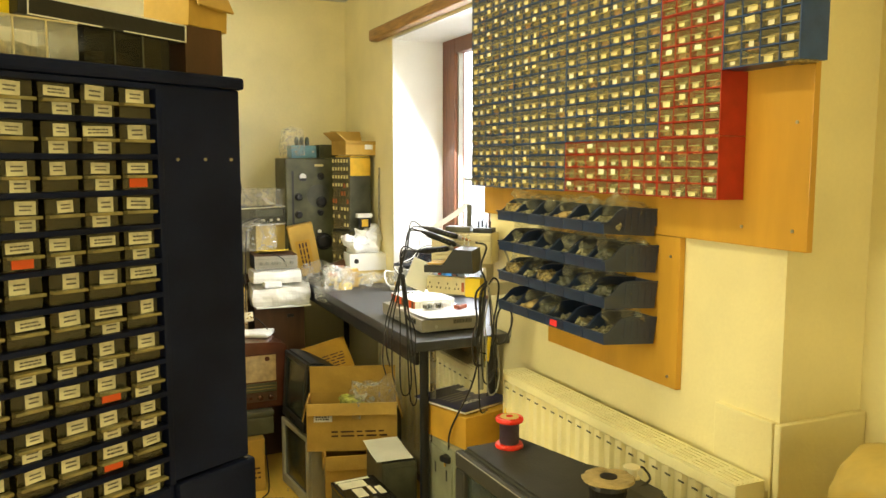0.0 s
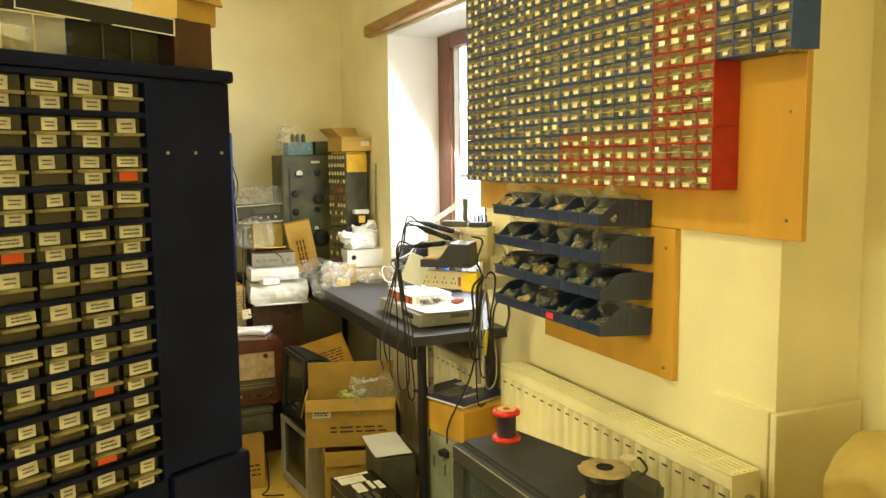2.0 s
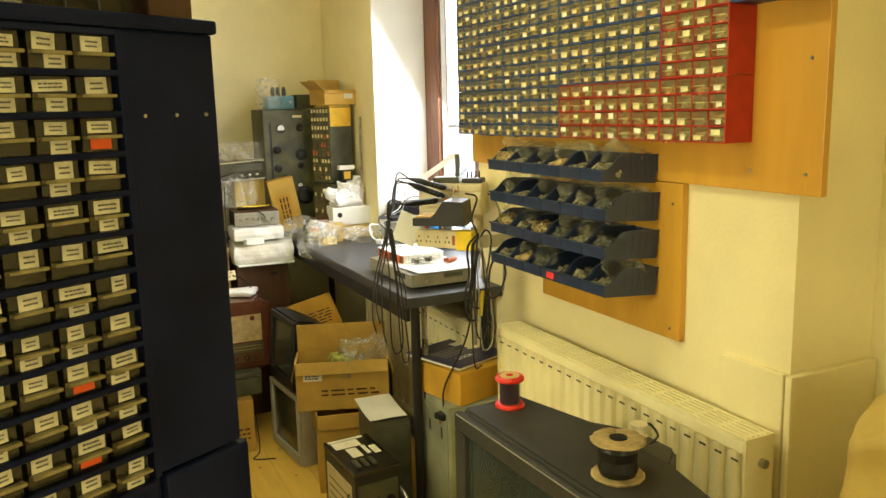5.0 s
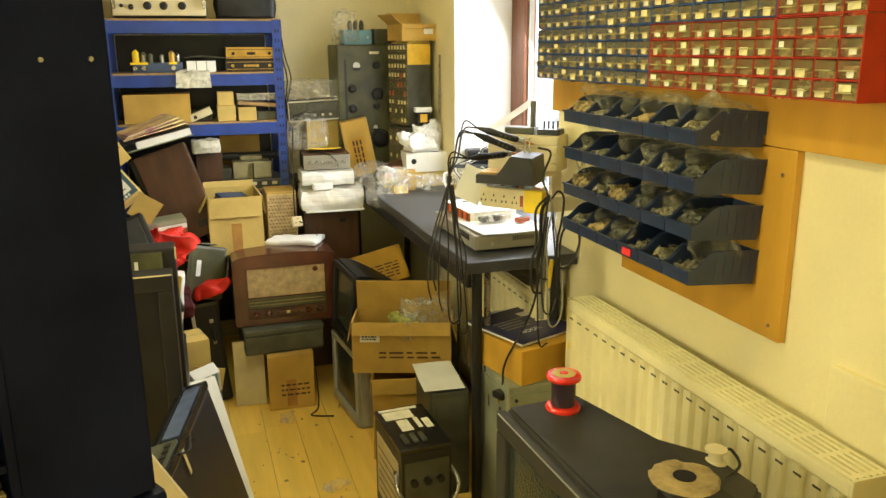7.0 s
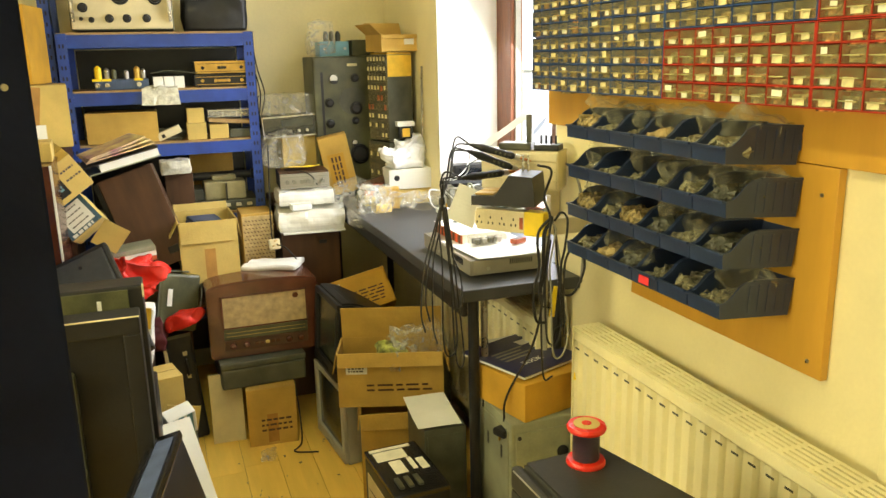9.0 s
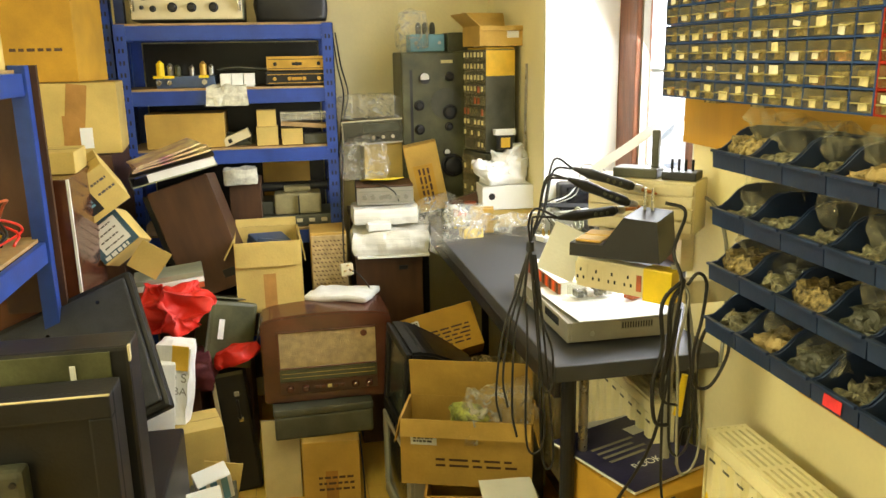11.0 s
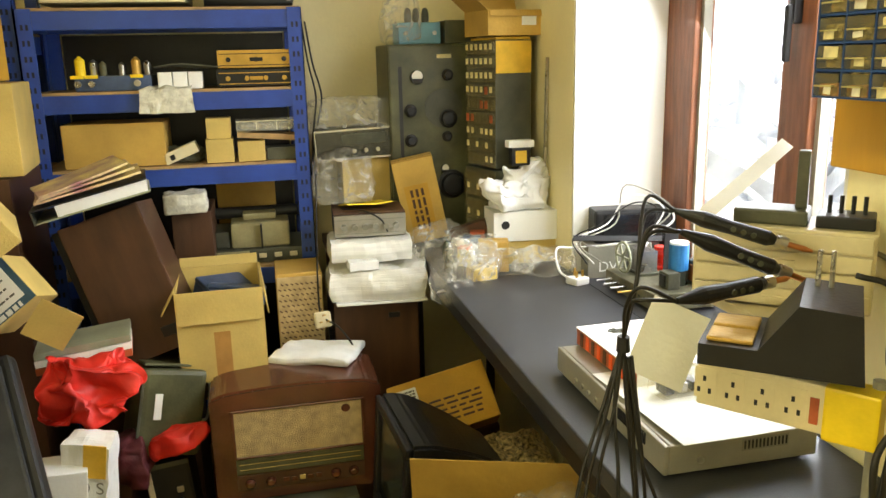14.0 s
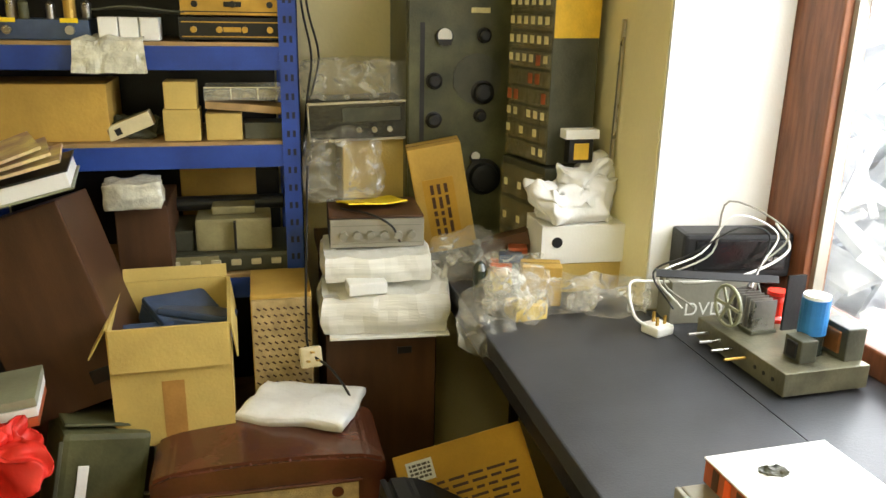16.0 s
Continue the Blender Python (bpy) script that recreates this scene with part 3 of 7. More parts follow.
# ---- workbench ----
bench = thing("workbench", (1.248, 2.46, 0.0), "charcoal laminate workbench on steel legs under the window", "workbench")
top = bmesh.new()
box(top, 0.0, 0.0, 0.862, 0.384, 2.06, 0.90, 0.004)
box(top, 0.386, 0.185, 0.864, 0.66, 1.265, 0.899)
part("worktop", top, DESK, bench)
for x, y in ((0.05, 0.05), (0.09, 0.06), (0.33, 0.05), (0.05, 1.95), (0.33, 1.95)):
    part("leg", cyl(bmesh.new(), (x, y, 0.431), 0.017 if x != 0.09 else 0.011, 0.862, "z", 14), STEEL if x == 0.09 else BLACK, bench)
part("apron", bx(0.02, 0.06, 0.80, 0.035, 2.0, 0.86), BLACK, bench)


# ---- drawer tower beside the aisle ----
tower = thing("drawer_tower", pose(0.387, 0.975, 0, 0, 0, 29.1), "tall navy steel tower of labelled smoky parts drawers", "drawer tower")
part("side_panel", bx(-0.122, 0.0, 1.128, 0.0, 0.16, 1.645, 0.003), NAVY, tower)
part("top_panel", bx(-0.50, -0.008, 1.645, 0.004, 0.165, 1.662, 0.005), NAVY, tower)
part("base_panel", bx(-0.118, -0.004, 0.0, 0.010, 0.17, 1.124, 0.006), NAVY, tower)
part("base_cabinet", bx(-0.50, 0.004, 0.0, -0.119, 0.17, 1.124, 0.006), NAVY, tower)
part("inner_back", bx(-0.50, 0.10, 1.126, -0.123, 0.16, 1.644), NAVYDK, tower)
part("stile", bx(-0.1315, -0.004, 1.126, -0.1225, 0.10, 1.644, 0.002), NAVY, tower)
for r in range(13):
    z = 1.642 - r * 0.0433
    sb = bmesh.new()
    box(sb, -0.50, -0.006, z - 0.005, -0.132, 0.10, z + 0.002, 0.002)
    part("shelf_rail", sb, NAVY, tower)
for x, z in ((-0.017, 1.551), (-0.059, 1.551), (-0.101, 1.551)):
    part("screw", cyl(bmesh.new(), (x, -0.001, z), 0.0022, 0.002, "y", 10), STEEL, tower)
tf = bmesh.new()
box(tf, -0.0205, 0.004, -0.0175, 0.0205, 0.0055, 0.0175)
box(tf, -0.0205, 0.0055, -0.0175, -0.0195, 0.09, 0.012)
box(tf, 0.0195, 0.0055, -0.0175, 0.0205, 0.09, 0.012)
T_FRONT = shared("front", tf, mat("smoky_drawer", (0.026, 0.022, 0.011), 0.14, var=0.3, scale=30, alpha=0.82, random_amount=0.3, spec=0.75))
T_LIP = shared("lip", box(bmesh.new(), -0.0205, -0.007, -0.004, 0.0205, 0.004, 0.000, 0.0012), mat("olive_drawer_lip", (0.27, 0.23, 0.10), 0.22, var=0.2, scale=40, spec=0.7, alpha=0.9))
T_FILL = shared("filling", crumple(0.036, 0.06, 0.018, 0.004, 3, 2, 60), PARTS)
T_LAB = shared("label", box(bmesh.new(), -0.0110, 0.0028, -0.0085, 0.0110, 0.0038, 0.0085), TLABEL)
T_LABB = shared("label", box(bmesh.new(), -0.016, 0.0028, -0.007, 0.016, 0.0038, 0.007), TLABEL)
T_ORA = shared("sticker", box(bmesh.new(), -0.012, 0.0026, -0.0055, 0.012, 0.0036, 0.0055), ORANGE)
T_INK = [shared("print", bars(0.013, 2, 0.005, 0.0018, s), INK) for s in range(4)]
T_INKB = [shared("print", bars(0.022, 2, 0.0045, 0.002, s + 9), INK) for s in range(3)]
trnd = random.Random(21)
orange_at = {(0, 2), (3, 4), (2, 9), (2, 11), (1, 12)}
for r in range(12):
    for k in range(7):
        m = Matrix.Translation((-0.1565 - k * 0.048, trnd.uniform(-0.002, 0.001), 1.6185 - r * 0.0433)) @ Matrix.Rotation(trnd.uniform(-0.015, 0.015), 4, "Y")
        d = share("drawer", T_FRONT, tower, m)
        share("lip", T_LIP, d, Matrix())
        share("filling", T_FILL, d, Matrix.Translation((0, 0.045, -0.017)))
        wide = trnd.random() < 0.35
        up = Matrix.Translation((trnd.uniform(-0.006, 0.006), 0, 0.0085)) @ Matrix.Rotation(trnd.gauss(0, 0.025), 4, "Y") @ Matrix.Diagonal((trnd.uniform(0.8, 1.15), 1, trnd.uniform(0.75, 1.1), 1))
        share("label", T_LABB if wide else T_LAB, d, up)
        share("print", trnd.choice(T_INKB if wide else T_INK), d, up @ Matrix.Translation((0, 0.0027, 0)))
        if (k, r) in ((0, 2), (3, 4), (1, 8), (1, 10)):
            share("sticker", T_ORA, d, Matrix.Translation((0, 0, -0.0095)), "bright orange sticker")
        elif trnd.random() < 0.55:
            dn = Matrix.Translation((trnd.uniform(-0.006, 0.006), 0.0003, -0.0105))
            share("label", T_LAB, d, dn)
            share("print", trnd.choice(T_INK), d, dn @ Matrix.Translation((0, 0.0027, 0)))
TW = pose(0.387, 0.975, 1.662, 0, 0, 29.1)


def tray(m, w, d, h, n, material, label):
    t = thing("parts_tray", m, label, "parts tray", "trays on the drawer tower")
    b_ = bmesh.new()
    box(b_, 0, 0, 0, w, d, 0.002)
    for y in (0, d - 0.0015):
        box(b_, 0, y, 0.002, w, y + 0.0015, h)
    part("shell", b_, material, t)
    for k in range(n + 1):
        part("divider", bx(k * (w - 0.0015) / n, 0.0016, 0.002, k * (w - 0.0015) / n + 0.0015, d - 0.0016, h), material, t)
    for k in range(1, n):
        part("rib", bx(k * w / n - 0.001, -0.0012, 0.002, k * w / n + 0.001, 0.0, h), CREAM if material is CLEARTRAY else GREYMET, t, "worn divider edge")
    part("rim", bx(0, -0.0012, h - 0.002, w, 0.0, h), CREAM if material is CLEARTRAY else BLACK, t)
    part("filling", crumple(w * 0.8, d * 0.6, h * 0.4, 0.006, n, 4, 50), PARTS, t).matrix_basis = Matrix.Translation((w / 2, d / 2, 0.0025))
    return t


CLEARTRAY = mat("clear_tray_plastic", (0.78, 0.76, 0.62), 0.12, var=0.05, alpha=0.20, spec=0.6)
SMOKETRAY = mat("smoky_tray_plastic", (0.012, 0.011, 0.007), 0.2, var=0.1, alpha=0.6, spec=0.4)
tray(TW @ pose(-0.40, 0.02, 0.0), 0.185, 0.11, 0.046, 5, CLEARTRAY, "clear plastic divided tray on top of the drawer tower")
tray(TW @ pose(-0.205, 0.025, 0.0), 0.115, 0.11, 0.048, 3, SMOKETRAY, "smoky plastic divided tray on top of the drawer tower")
bk = thing("black_case", TW @ pose(-0.282, 0.02, 0.0485, 0, 2, 0), "flat black box with pale edge trim lying on the trays", "box")
part("body", bx(0, 0, 0, 0.215, 0.10, 0.022, 0.002), BLACK, bk)
for a in ((0.012, -0.001, 0.0205, 0.212, 0.001, 0.0222), (0.012, -0.001, 0, 0.098, 0.001, 0.0015), (0.126, -0.001, 0, 0.212, 0.001, 0.0015), (0.2125, -0.001, 0.0, 0.2145, 0.001, 0.0222), (0.010, -0.001, 0.0, 0.0115, 0.001, 0.0222)):
    part("trim", bx(*a), PAPER, bk, "pale edge trim")
yp = thing("yellow_packet", TW @ pose(-0.385, 0.04, 0.0485), "yellow packet with a red panel on the clear tray", "packet")
part("body", bx(0, 0, 0, 0.118, 0.05, 0.06, 0.003), YELLOW, yp)
part("red_panel", bx(0.07, -0.0008, 0.018, 0.10, 0.0, 0.05), REDPAGE, yp)
solo("brown_box", bx(0, 0, 0, 0.060, 0.12, 0.066, 0.002), SPKBROWN, "small dark brown wooden box on the drawer tower", "box", TW @ pose(-0.062, 0.03, 0.0))
solo("label_stack", bx(0, 0, 0, 0.03, 0.05, 0.05, 0.002), CARDLT, "yellowed card pack on the drawer tower", "card pack", TW @ pose(-0.125, 0.035, 0.0))


# ---- cartons ----
def carton(m, sx, sy, sz, label, material=None, tape=True, sticker=False, lines=0, seed=1, flaps=(), category="cardboard box"):
    material = material or CARD
    c = thing("cardboard_box", m, label, category, "cardboard boxes")
    if flaps:
        t = 0.004
        for a in ((-sx / 2, -sy / 2, 0, sx / 2, sy / 2, t), (-sx / 2, -sy / 2, t, sx / 2, -sy / 2 + t, sz), (-sx / 2, sy / 2 - t, t, sx / 2, sy / 2, sz),
                  (-sx / 2, -sy / 2 + t, t, -sx / 2 + t, sy / 2 - t, sz), (sx / 2 - t, -sy / 2 + t, t, sx / 2, sy / 2 - t, sz)):
            part("side", bx(*a), material, c)
        for side, ang, ln in flaps:
            f = part("flap", bx(-(sx if side in "fb" else sy) / 2 + 0.003, 0, 0, (sx if side in "fb" else sy) / 2 - 0.003, 0.0035, ln, 0.001), material, c)
            rot = {"f": 0, "b": 180, "l": -90, "r": 90}[side]
            off = {"f": (0, -sy / 2, sz), "b": (0, sy / 2, sz), "l": (-sx / 2, 0, sz), "r": (sx / 2, 0, sz)}[side]
            f.matrix_basis = Matrix.Translation(off) @ Matrix.Rotation(radians(rot), 4, "Z") @ Matrix.Rotation(radians(ang), 4, "X")
    else:
        part("body", bx(-sx / 2, -sy / 2, 0, sx / 2, sy / 2, sz, 0.003), material, c)
        part("seam", bx(-sx / 2 + 0.002, -0.0006, sz, sx / 2 - 0.002, 0.0006, sz + 0.0006), SPKBROWN, c)
    if tape:
        part("tape", bx(-0.022, -sy / 2 - 0.0008, sz * 0.05, 0.022, -sy / 2 - 0.0001, sz * 0.55), TAPE, c, "brown parcel tape")
    if sticker:
        s_ = part("sticker", bx(-sx * 0.42, -sy / 2 - 0.001, sz * 0.62, -sx * 0.22, -sy / 2 - 0.0001, sz * 0.88), PAPER, c, "white barcode sticker")
        part("print", bars(sx * 0.16, 4, sz * 0.05, sz * 0.03, seed), INK, s_).matrix_basis = Matrix.Translation((-sx * 0.32, -sy / 2 - 0.001, sz * 0.75))
    if lines:
        pr = part("print", bars(sx * 0.62, lines, sz * 0.09, sz * 0.035, seed), SPKBROWN, c, "faded brown print")
        pr.matrix_basis = Matrix.Translation((sx * 0.08, -sy / 2 - 0.0003, sz * 0.36))
    return c


carton(TW @ pose(-0.022, 0.085, 0.067, 0, 3, 6), 0.068, 0.09, 0.05, "battered small cardboard box with its lid half open", CARD, tape=False, flaps=(("f", 150, 0.03), ("b", -20, 0.03), ("r", 30, 0.03)))


# ---- blue boltless shelving ----
SLOT_ME = shared("slot", box(bmesh.new(), -0.0035, -0.0008, -0.008, 0.0035, 0.0002, 0.008), NAVYDK)


def post(parent, x, y, h, sx, sy):
    b_ = bmesh.new()
    box(b_, x, y, 0, x + sx * 0.045, y + sy * 0.003, h) if sx > 0 else box(b_, x + sx * 0.045, y, 0, x, y + sy * 0.003, h)
    box(b_, min(x, x + sx * 0.003), min(y, y + sy * 0.04), 0, max(x, x + sx * 0.003), max(y, y + sy * 0.04), h)
    p = part("post", b_, BLUEMETAL, parent)
    if sy > 0:
        for k in range(int(h / 0.045)):
            for dx in (0.016, 0.030):
                share("slot", SLOT_ME, p, Matrix.Translation((x + sx * dx, y, k * 0.045 + 0.018)))
    return p


def shelving(x0, x1, y0, y1, tops, h, label):
    s = thing("shelving_unit", (0, 0, 0), label, "shelving unit", "blue shelving units")
    for x, sx in ((x0, 1), (x1, -1)):
        for y, sy in ((y0, 1), (y1, -1)):
            post(s, x, y, h, sx, sy)
    for z in tops:
        for y in (y0 + 0.0035, y1 - 0.02):
            part("beam", bx(x0 + 0.004, y, z - 0.055, x1 - 0.004, y + 0.016, z, 0.002), BLUEMETAL, s)
        for x in (x0 + 0.004, x1 - 0.02):
            part("side_beam", bx(x, y0 + 0.045, z - 0.055, x + 0.016, y1 - 0.045, z), BLUEMETAL, s)
        part("shelf", bx(x0 + 0.006, y0 + 0.006, z + 0.0005, x1 - 0.006, y1 - 0.004, z + 0.009), MDF, s, "chipboard shelf")
    # black sheet added at the back so the recesses between shelves go dark
    part("back_panel", bx(x0 + 0.05, y1 - 0.0015, 0.1, x1 - 0.05, y1 + 0.002, tops[-1] - 0.06), BLACK, s, "black sheet added to darken the shelf recesses")
    return s


shelving(0.095, 0.915, 4.195, 4.53, (0.42, 0.866, 1.206, 1.440, 1.684), 1.69, "blue steel boltless shelving unit full of radio gear")
shelving(-0.80, 0.090, 4.21, 4.54, (0.40, 0.80, 1.20, 1.62), 2.1, "blue steel boltless shelving unit beside the first one")
SH = {1: 1.694, 2: 1.450, 3: 1.216, 4: 0.876}

# top shelf
ts = thing("test_set", (0.37, 4.18, SH[1]), "olive and cream bench test set with black knobs", "test set")
part("case", bx(-0.205, 0.012, 0.008, 0.21, 0.24, 0.24, 0.006), OLIVE, ts)
part("panel", bx(-0.20, 0.0, 0.012, 0.205, 0.012, 0.232, 0.004), CREAM, ts, "cream control panel")
for x, z, r in ((-0.12, 0.05, 0.012), (-0.05, 0.055, 0.018), (0.02, 0.055, 0.018), (0.10, 0.055, 0.018), (-0.16, 0.055, 0.008), (-0.15, 0.10, 0.02), (0.0, 0.15, 0.04), (0.14, 0.14, 0.03)):
    part("knob", lathe([(r, 0), (r, 0.004), (r * 0.75, 0.006), (r * 0.7, 0.018), (r * 0.5, 0.02)], 18), BLACK, ts).matrix_basis = Matrix.Translation((x, 0, z)) @ Matrix.Rotation(radians(90), 4, "X")
for x in (-0.19, 0.195):
    part("handle", bx(x - 0.006, -0.03, 0.04, x + 0.006, 0.0, 0.2, 0.004), STEEL, ts)
bagp = crumple(0.28, 0.20, 0.145, 0.012, 31, 5, 9, 0.2)
solo("equipment_bag", bagp, BLACK, "soft black equipment bag on the top shelf", "bag", (0.76, 4.32, SH[1]), smooth=True)

# second shelf: valve chassis, cartons, amplifiers
vc = thing("valve_chassis", (0.33, 4.22, SH[2]), "dark blue chassis with yellow and silver parts", "radio chassis")
part("chassis", bx(-0.10, 0.0, 0.0, 0.12, 0.16, 0.045, 0.003), BLUECASE, vc)
for x, y, s, mt in ((-0.085, 0.03, 0.03, YELLOW), (-0.05, 0.05, 0.025, STEEL), (-0.02, 0.03, 0.022, OLIVE), (0.03, 0.06, 0.02, STEEL), (0.075, 0.04, 0.028, GOLD), (0.10, 0.10, 0.022, STEEL)):
    part("component", lathe([(s * 0.5, 0), (s * 0.5, s * 1.6), (s * 0.3, s * 1.8), (s * 0.1, s * 2.0)], 14), mt, vc).matrix_basis = Matrix.Translation((x, y, 0.045))
for x in (-0.09, -0.05, 0.08):
    part("terminal", cyl(bmesh.new(), (x, -0.006, 0.022), 0.01, 0.012, "y", 12), STEEL, vc)
    part("tag", bx(x - 0.02, -0.0015, 0.038, x + 0.018, 0.0, 0.048), YELLOW, vc, "yellow tag")
for k in range(3):
    carton(Matrix.Translation((0.49 + k * 0.045, 4.25, SH[2])), 0.042, 0.07, 0.052, "small white carton on the shelf", PAPER, tape=False)
wrap = sheet(0.15, 0.20, 0.014, 5, 16, 30)
for v_ in wrap.verts:
    if v_.co.y < -0.02:
        dy = -0.02 - v_.co.y
        v_.co = Vector((v_.co.x * (1 + dy), -0.02 - abs(v_.co.z) * 1.2 - dy * 0.12, v_.co.z * 0.3 - dy * 0.95))
solo("bubble_wrap", wrap, BUBBLE, "sheet of bubble wrap hanging over the shelf edge", "bubble wrap", (0.493, 4.20, SH[2] + 0.006))
solo("grey_cover", sheet(0.2, 0.16, 0.012, 8, 10, 9, 0.003), GREYMET, "grey sheet lying over small cartons", "sheet", (0.56, 4.28, SH[2] + 0.066))


def amplifier(m, w, d, h, face, trim, label, knobs=5):
    a = thing("amplifier", m, label, "amplifier", "amplifiers")
    part("case", bx(-w / 2, 0.01, 0.004, w / 2, d, h, 0.003), BLACK, a)
    part("faceplate", bx(-w / 2, 0.0, 0.004, w / 2, 0.0098, h, 0.002), face, a)
    for z in (0.2, 0.8):
        part("trim", bx(-w / 2 + 0.006, -0.0012, h * z - 0.001, w / 2 - 0.006, 0.0, h * z + 0.0015), trim, a)
    for k in range(knobs):
        part("knob", cyl(bmesh.new(), (-w * 0.36 + k * w * 0.72 / max(1, knobs - 1), -0.008, h * 0.5), h * 0.13, 0.016, "y", 14), trim, a)
    part("badge", bx(-0.02, -0.002, h * 0.4, 0.02, 0, h * 0.6), trim, a)
    for x in (-w * 0.42, w * 0.42):
        part("foot", bx(x - 0.01, 0.02, 0, x + 0.01, 0.04, 0.004), BLACK, a)
    return a


amplifier(Matrix.Translation((0.765, 4.21, SH[2])), 0.24, 0.25, 0.055, BLACK, GOLD, "black amplifier with gold lines on the shelf", 4)
amplifier(Matrix.Translation((0.768, 4.212, SH[2] + 0.0555)), 0.235, 0.24, 0.058, GOLD, BLACK, "amplifier with a gold front stacked on a black one", 3)

# third shelf
carton(Matrix.Translation((0.32, 4.33, SH[3])), 0.30, 0.2, 0.135, "brown cardboard box in two halves on the shelf", CARD, tape=False)
gd = thing("gadget", pose(0.52, 4.25, SH[3] + 0.018, 0, -22, 0), "white moulded part with a dark socket among bits", "gadget")
part("body", bx(-0.055, -0.02, 0, 0.055, 0.03, 0.035, 0.003), CREAM, gd)
part("socket", bx(-0.035, -0.021, 0.008, -0.02, -0.0195, 0.024), BLACK, gd)
solo("scrap_heap", crumple(0.13, 0.09, 0.045, 0.02, 44, 4, 30), GREYMET, "heap of small grey metal parts", "metal parts", (0.51, 4.31, SH[3]))
for x, z, s, h in ((0.635, 0.0, 0.085, 0.075), (0.635, 0.0755, 0.075, 0.065), (0.733, 0.0, 0.085, 0.065)):
    carton(Matrix.Translation((x, 4.26, SH[3] + z)), s, s, h, "small plain cardboard box on the shelf", CARDLT, tape=False)
solo("wooden_wedge", bx(-0.1, -0.05, 0, 0.1, 0.05, 0.018, 0.002), MDF, "thin wooden offcut lying on boxes", "offcut", pose(0.79, 4.27, SH[3] + 0.068, 0, 5, 0))
tray(pose(0.69, 4.22, SH[3] + 0.096), 0.19, 0.11, 0.032, 3, CLEARTRAY, "clear compartment box on the shelf")
solo("dark_module", bx(-0.06, -0.04, 0, 0.06, 0.04, 0.04, 0.003), GREYMET, "dark grey module on the shelf", "module", (0.84, 4.27, SH[3]))

# fourth shelf: old machine and packets
mc = thing("office_machine", (0.72, 4.22, SH[4]), "old grey-beige desk machine with a dark carriage", "office machine")
part("base", bx(-0.165, 0.0, 0.0, 0.165, 0.24, 0.05, 0.008), GREYMET, mc)
part("cover", bx(-0.075, 0.02, 0.05, 0.115, 0.2, 0.135, 0.008), MACHINE, mc)
part("top_cover", bx(-0.035, 0.06, 0.136, 0.075, 0.18, 0.158, 0.006), MACHINE, mc)
part("carriage_knob", cyl(bmesh.new(), (0.162, 0.14, 0.15), 0.026, 0.018, "x", 16), BLACK, mc)
part("panel", bx(-0.15, -0.004, 0.01, -0.02, 0.0, 0.045), MACHINE, mc)
part("side_housing", bx(-0.162, 0.03, 0.05, -0.08, 0.2, 0.105, 0.006), GREYMET, mc)
part("carriage", cyl(bmesh.new(), (0.0, 0.14, 0.15), 0.02, 0.30, "x", 16), BLACK, mc)
for k in range(6):
    part("key", bx(-0.14 + k * 0.05, -0.012, 0.02, -0.115 + k * 0.05, 0.0, 0.035, 0.003), CREAM, mc)
part("ridge", bx(0.02, 0.0, 0.05, 0.026, 0.02, 0.13), BLACK, mc)
carton(Matrix.Translation((0.70, 4.48, SH[4])), 0.2, 0.09, 0.25, "dim cardboard box at the back of the shelf", CARD, tape=False)

# ---- radio stack ----
carton(pose(0.802, 3.625, 0, 0, 0, -4), 0.2, 0.24, 0.252, "brown taped cardboard box on the floor", CARD, lines=3, seed=3)
wpn = solo("painted_board", bx(-0.066, -0.008, 0, 0.066, 0.008, 0.30, 0.002), CREAM, "cream painted board standing on the floor", "board", pose(0.622, 3.605, 0, -3, 0, -3))
gc = thing("grey_steel_case", pose(0.775, 3.70, 0.2535, 0, 0, 2), "flat hammered grey steel case under the old radio", "equipment case")
part("body", bx(-0.172, -0.15, 0, 0.172, 0.15, 0.085, 0.008), GREYMET, gc)
part("lid", bx(-0.175, -0.152, 0.086, 0.175, 0.152, 0.114, 0.008), GREYMET, gc)


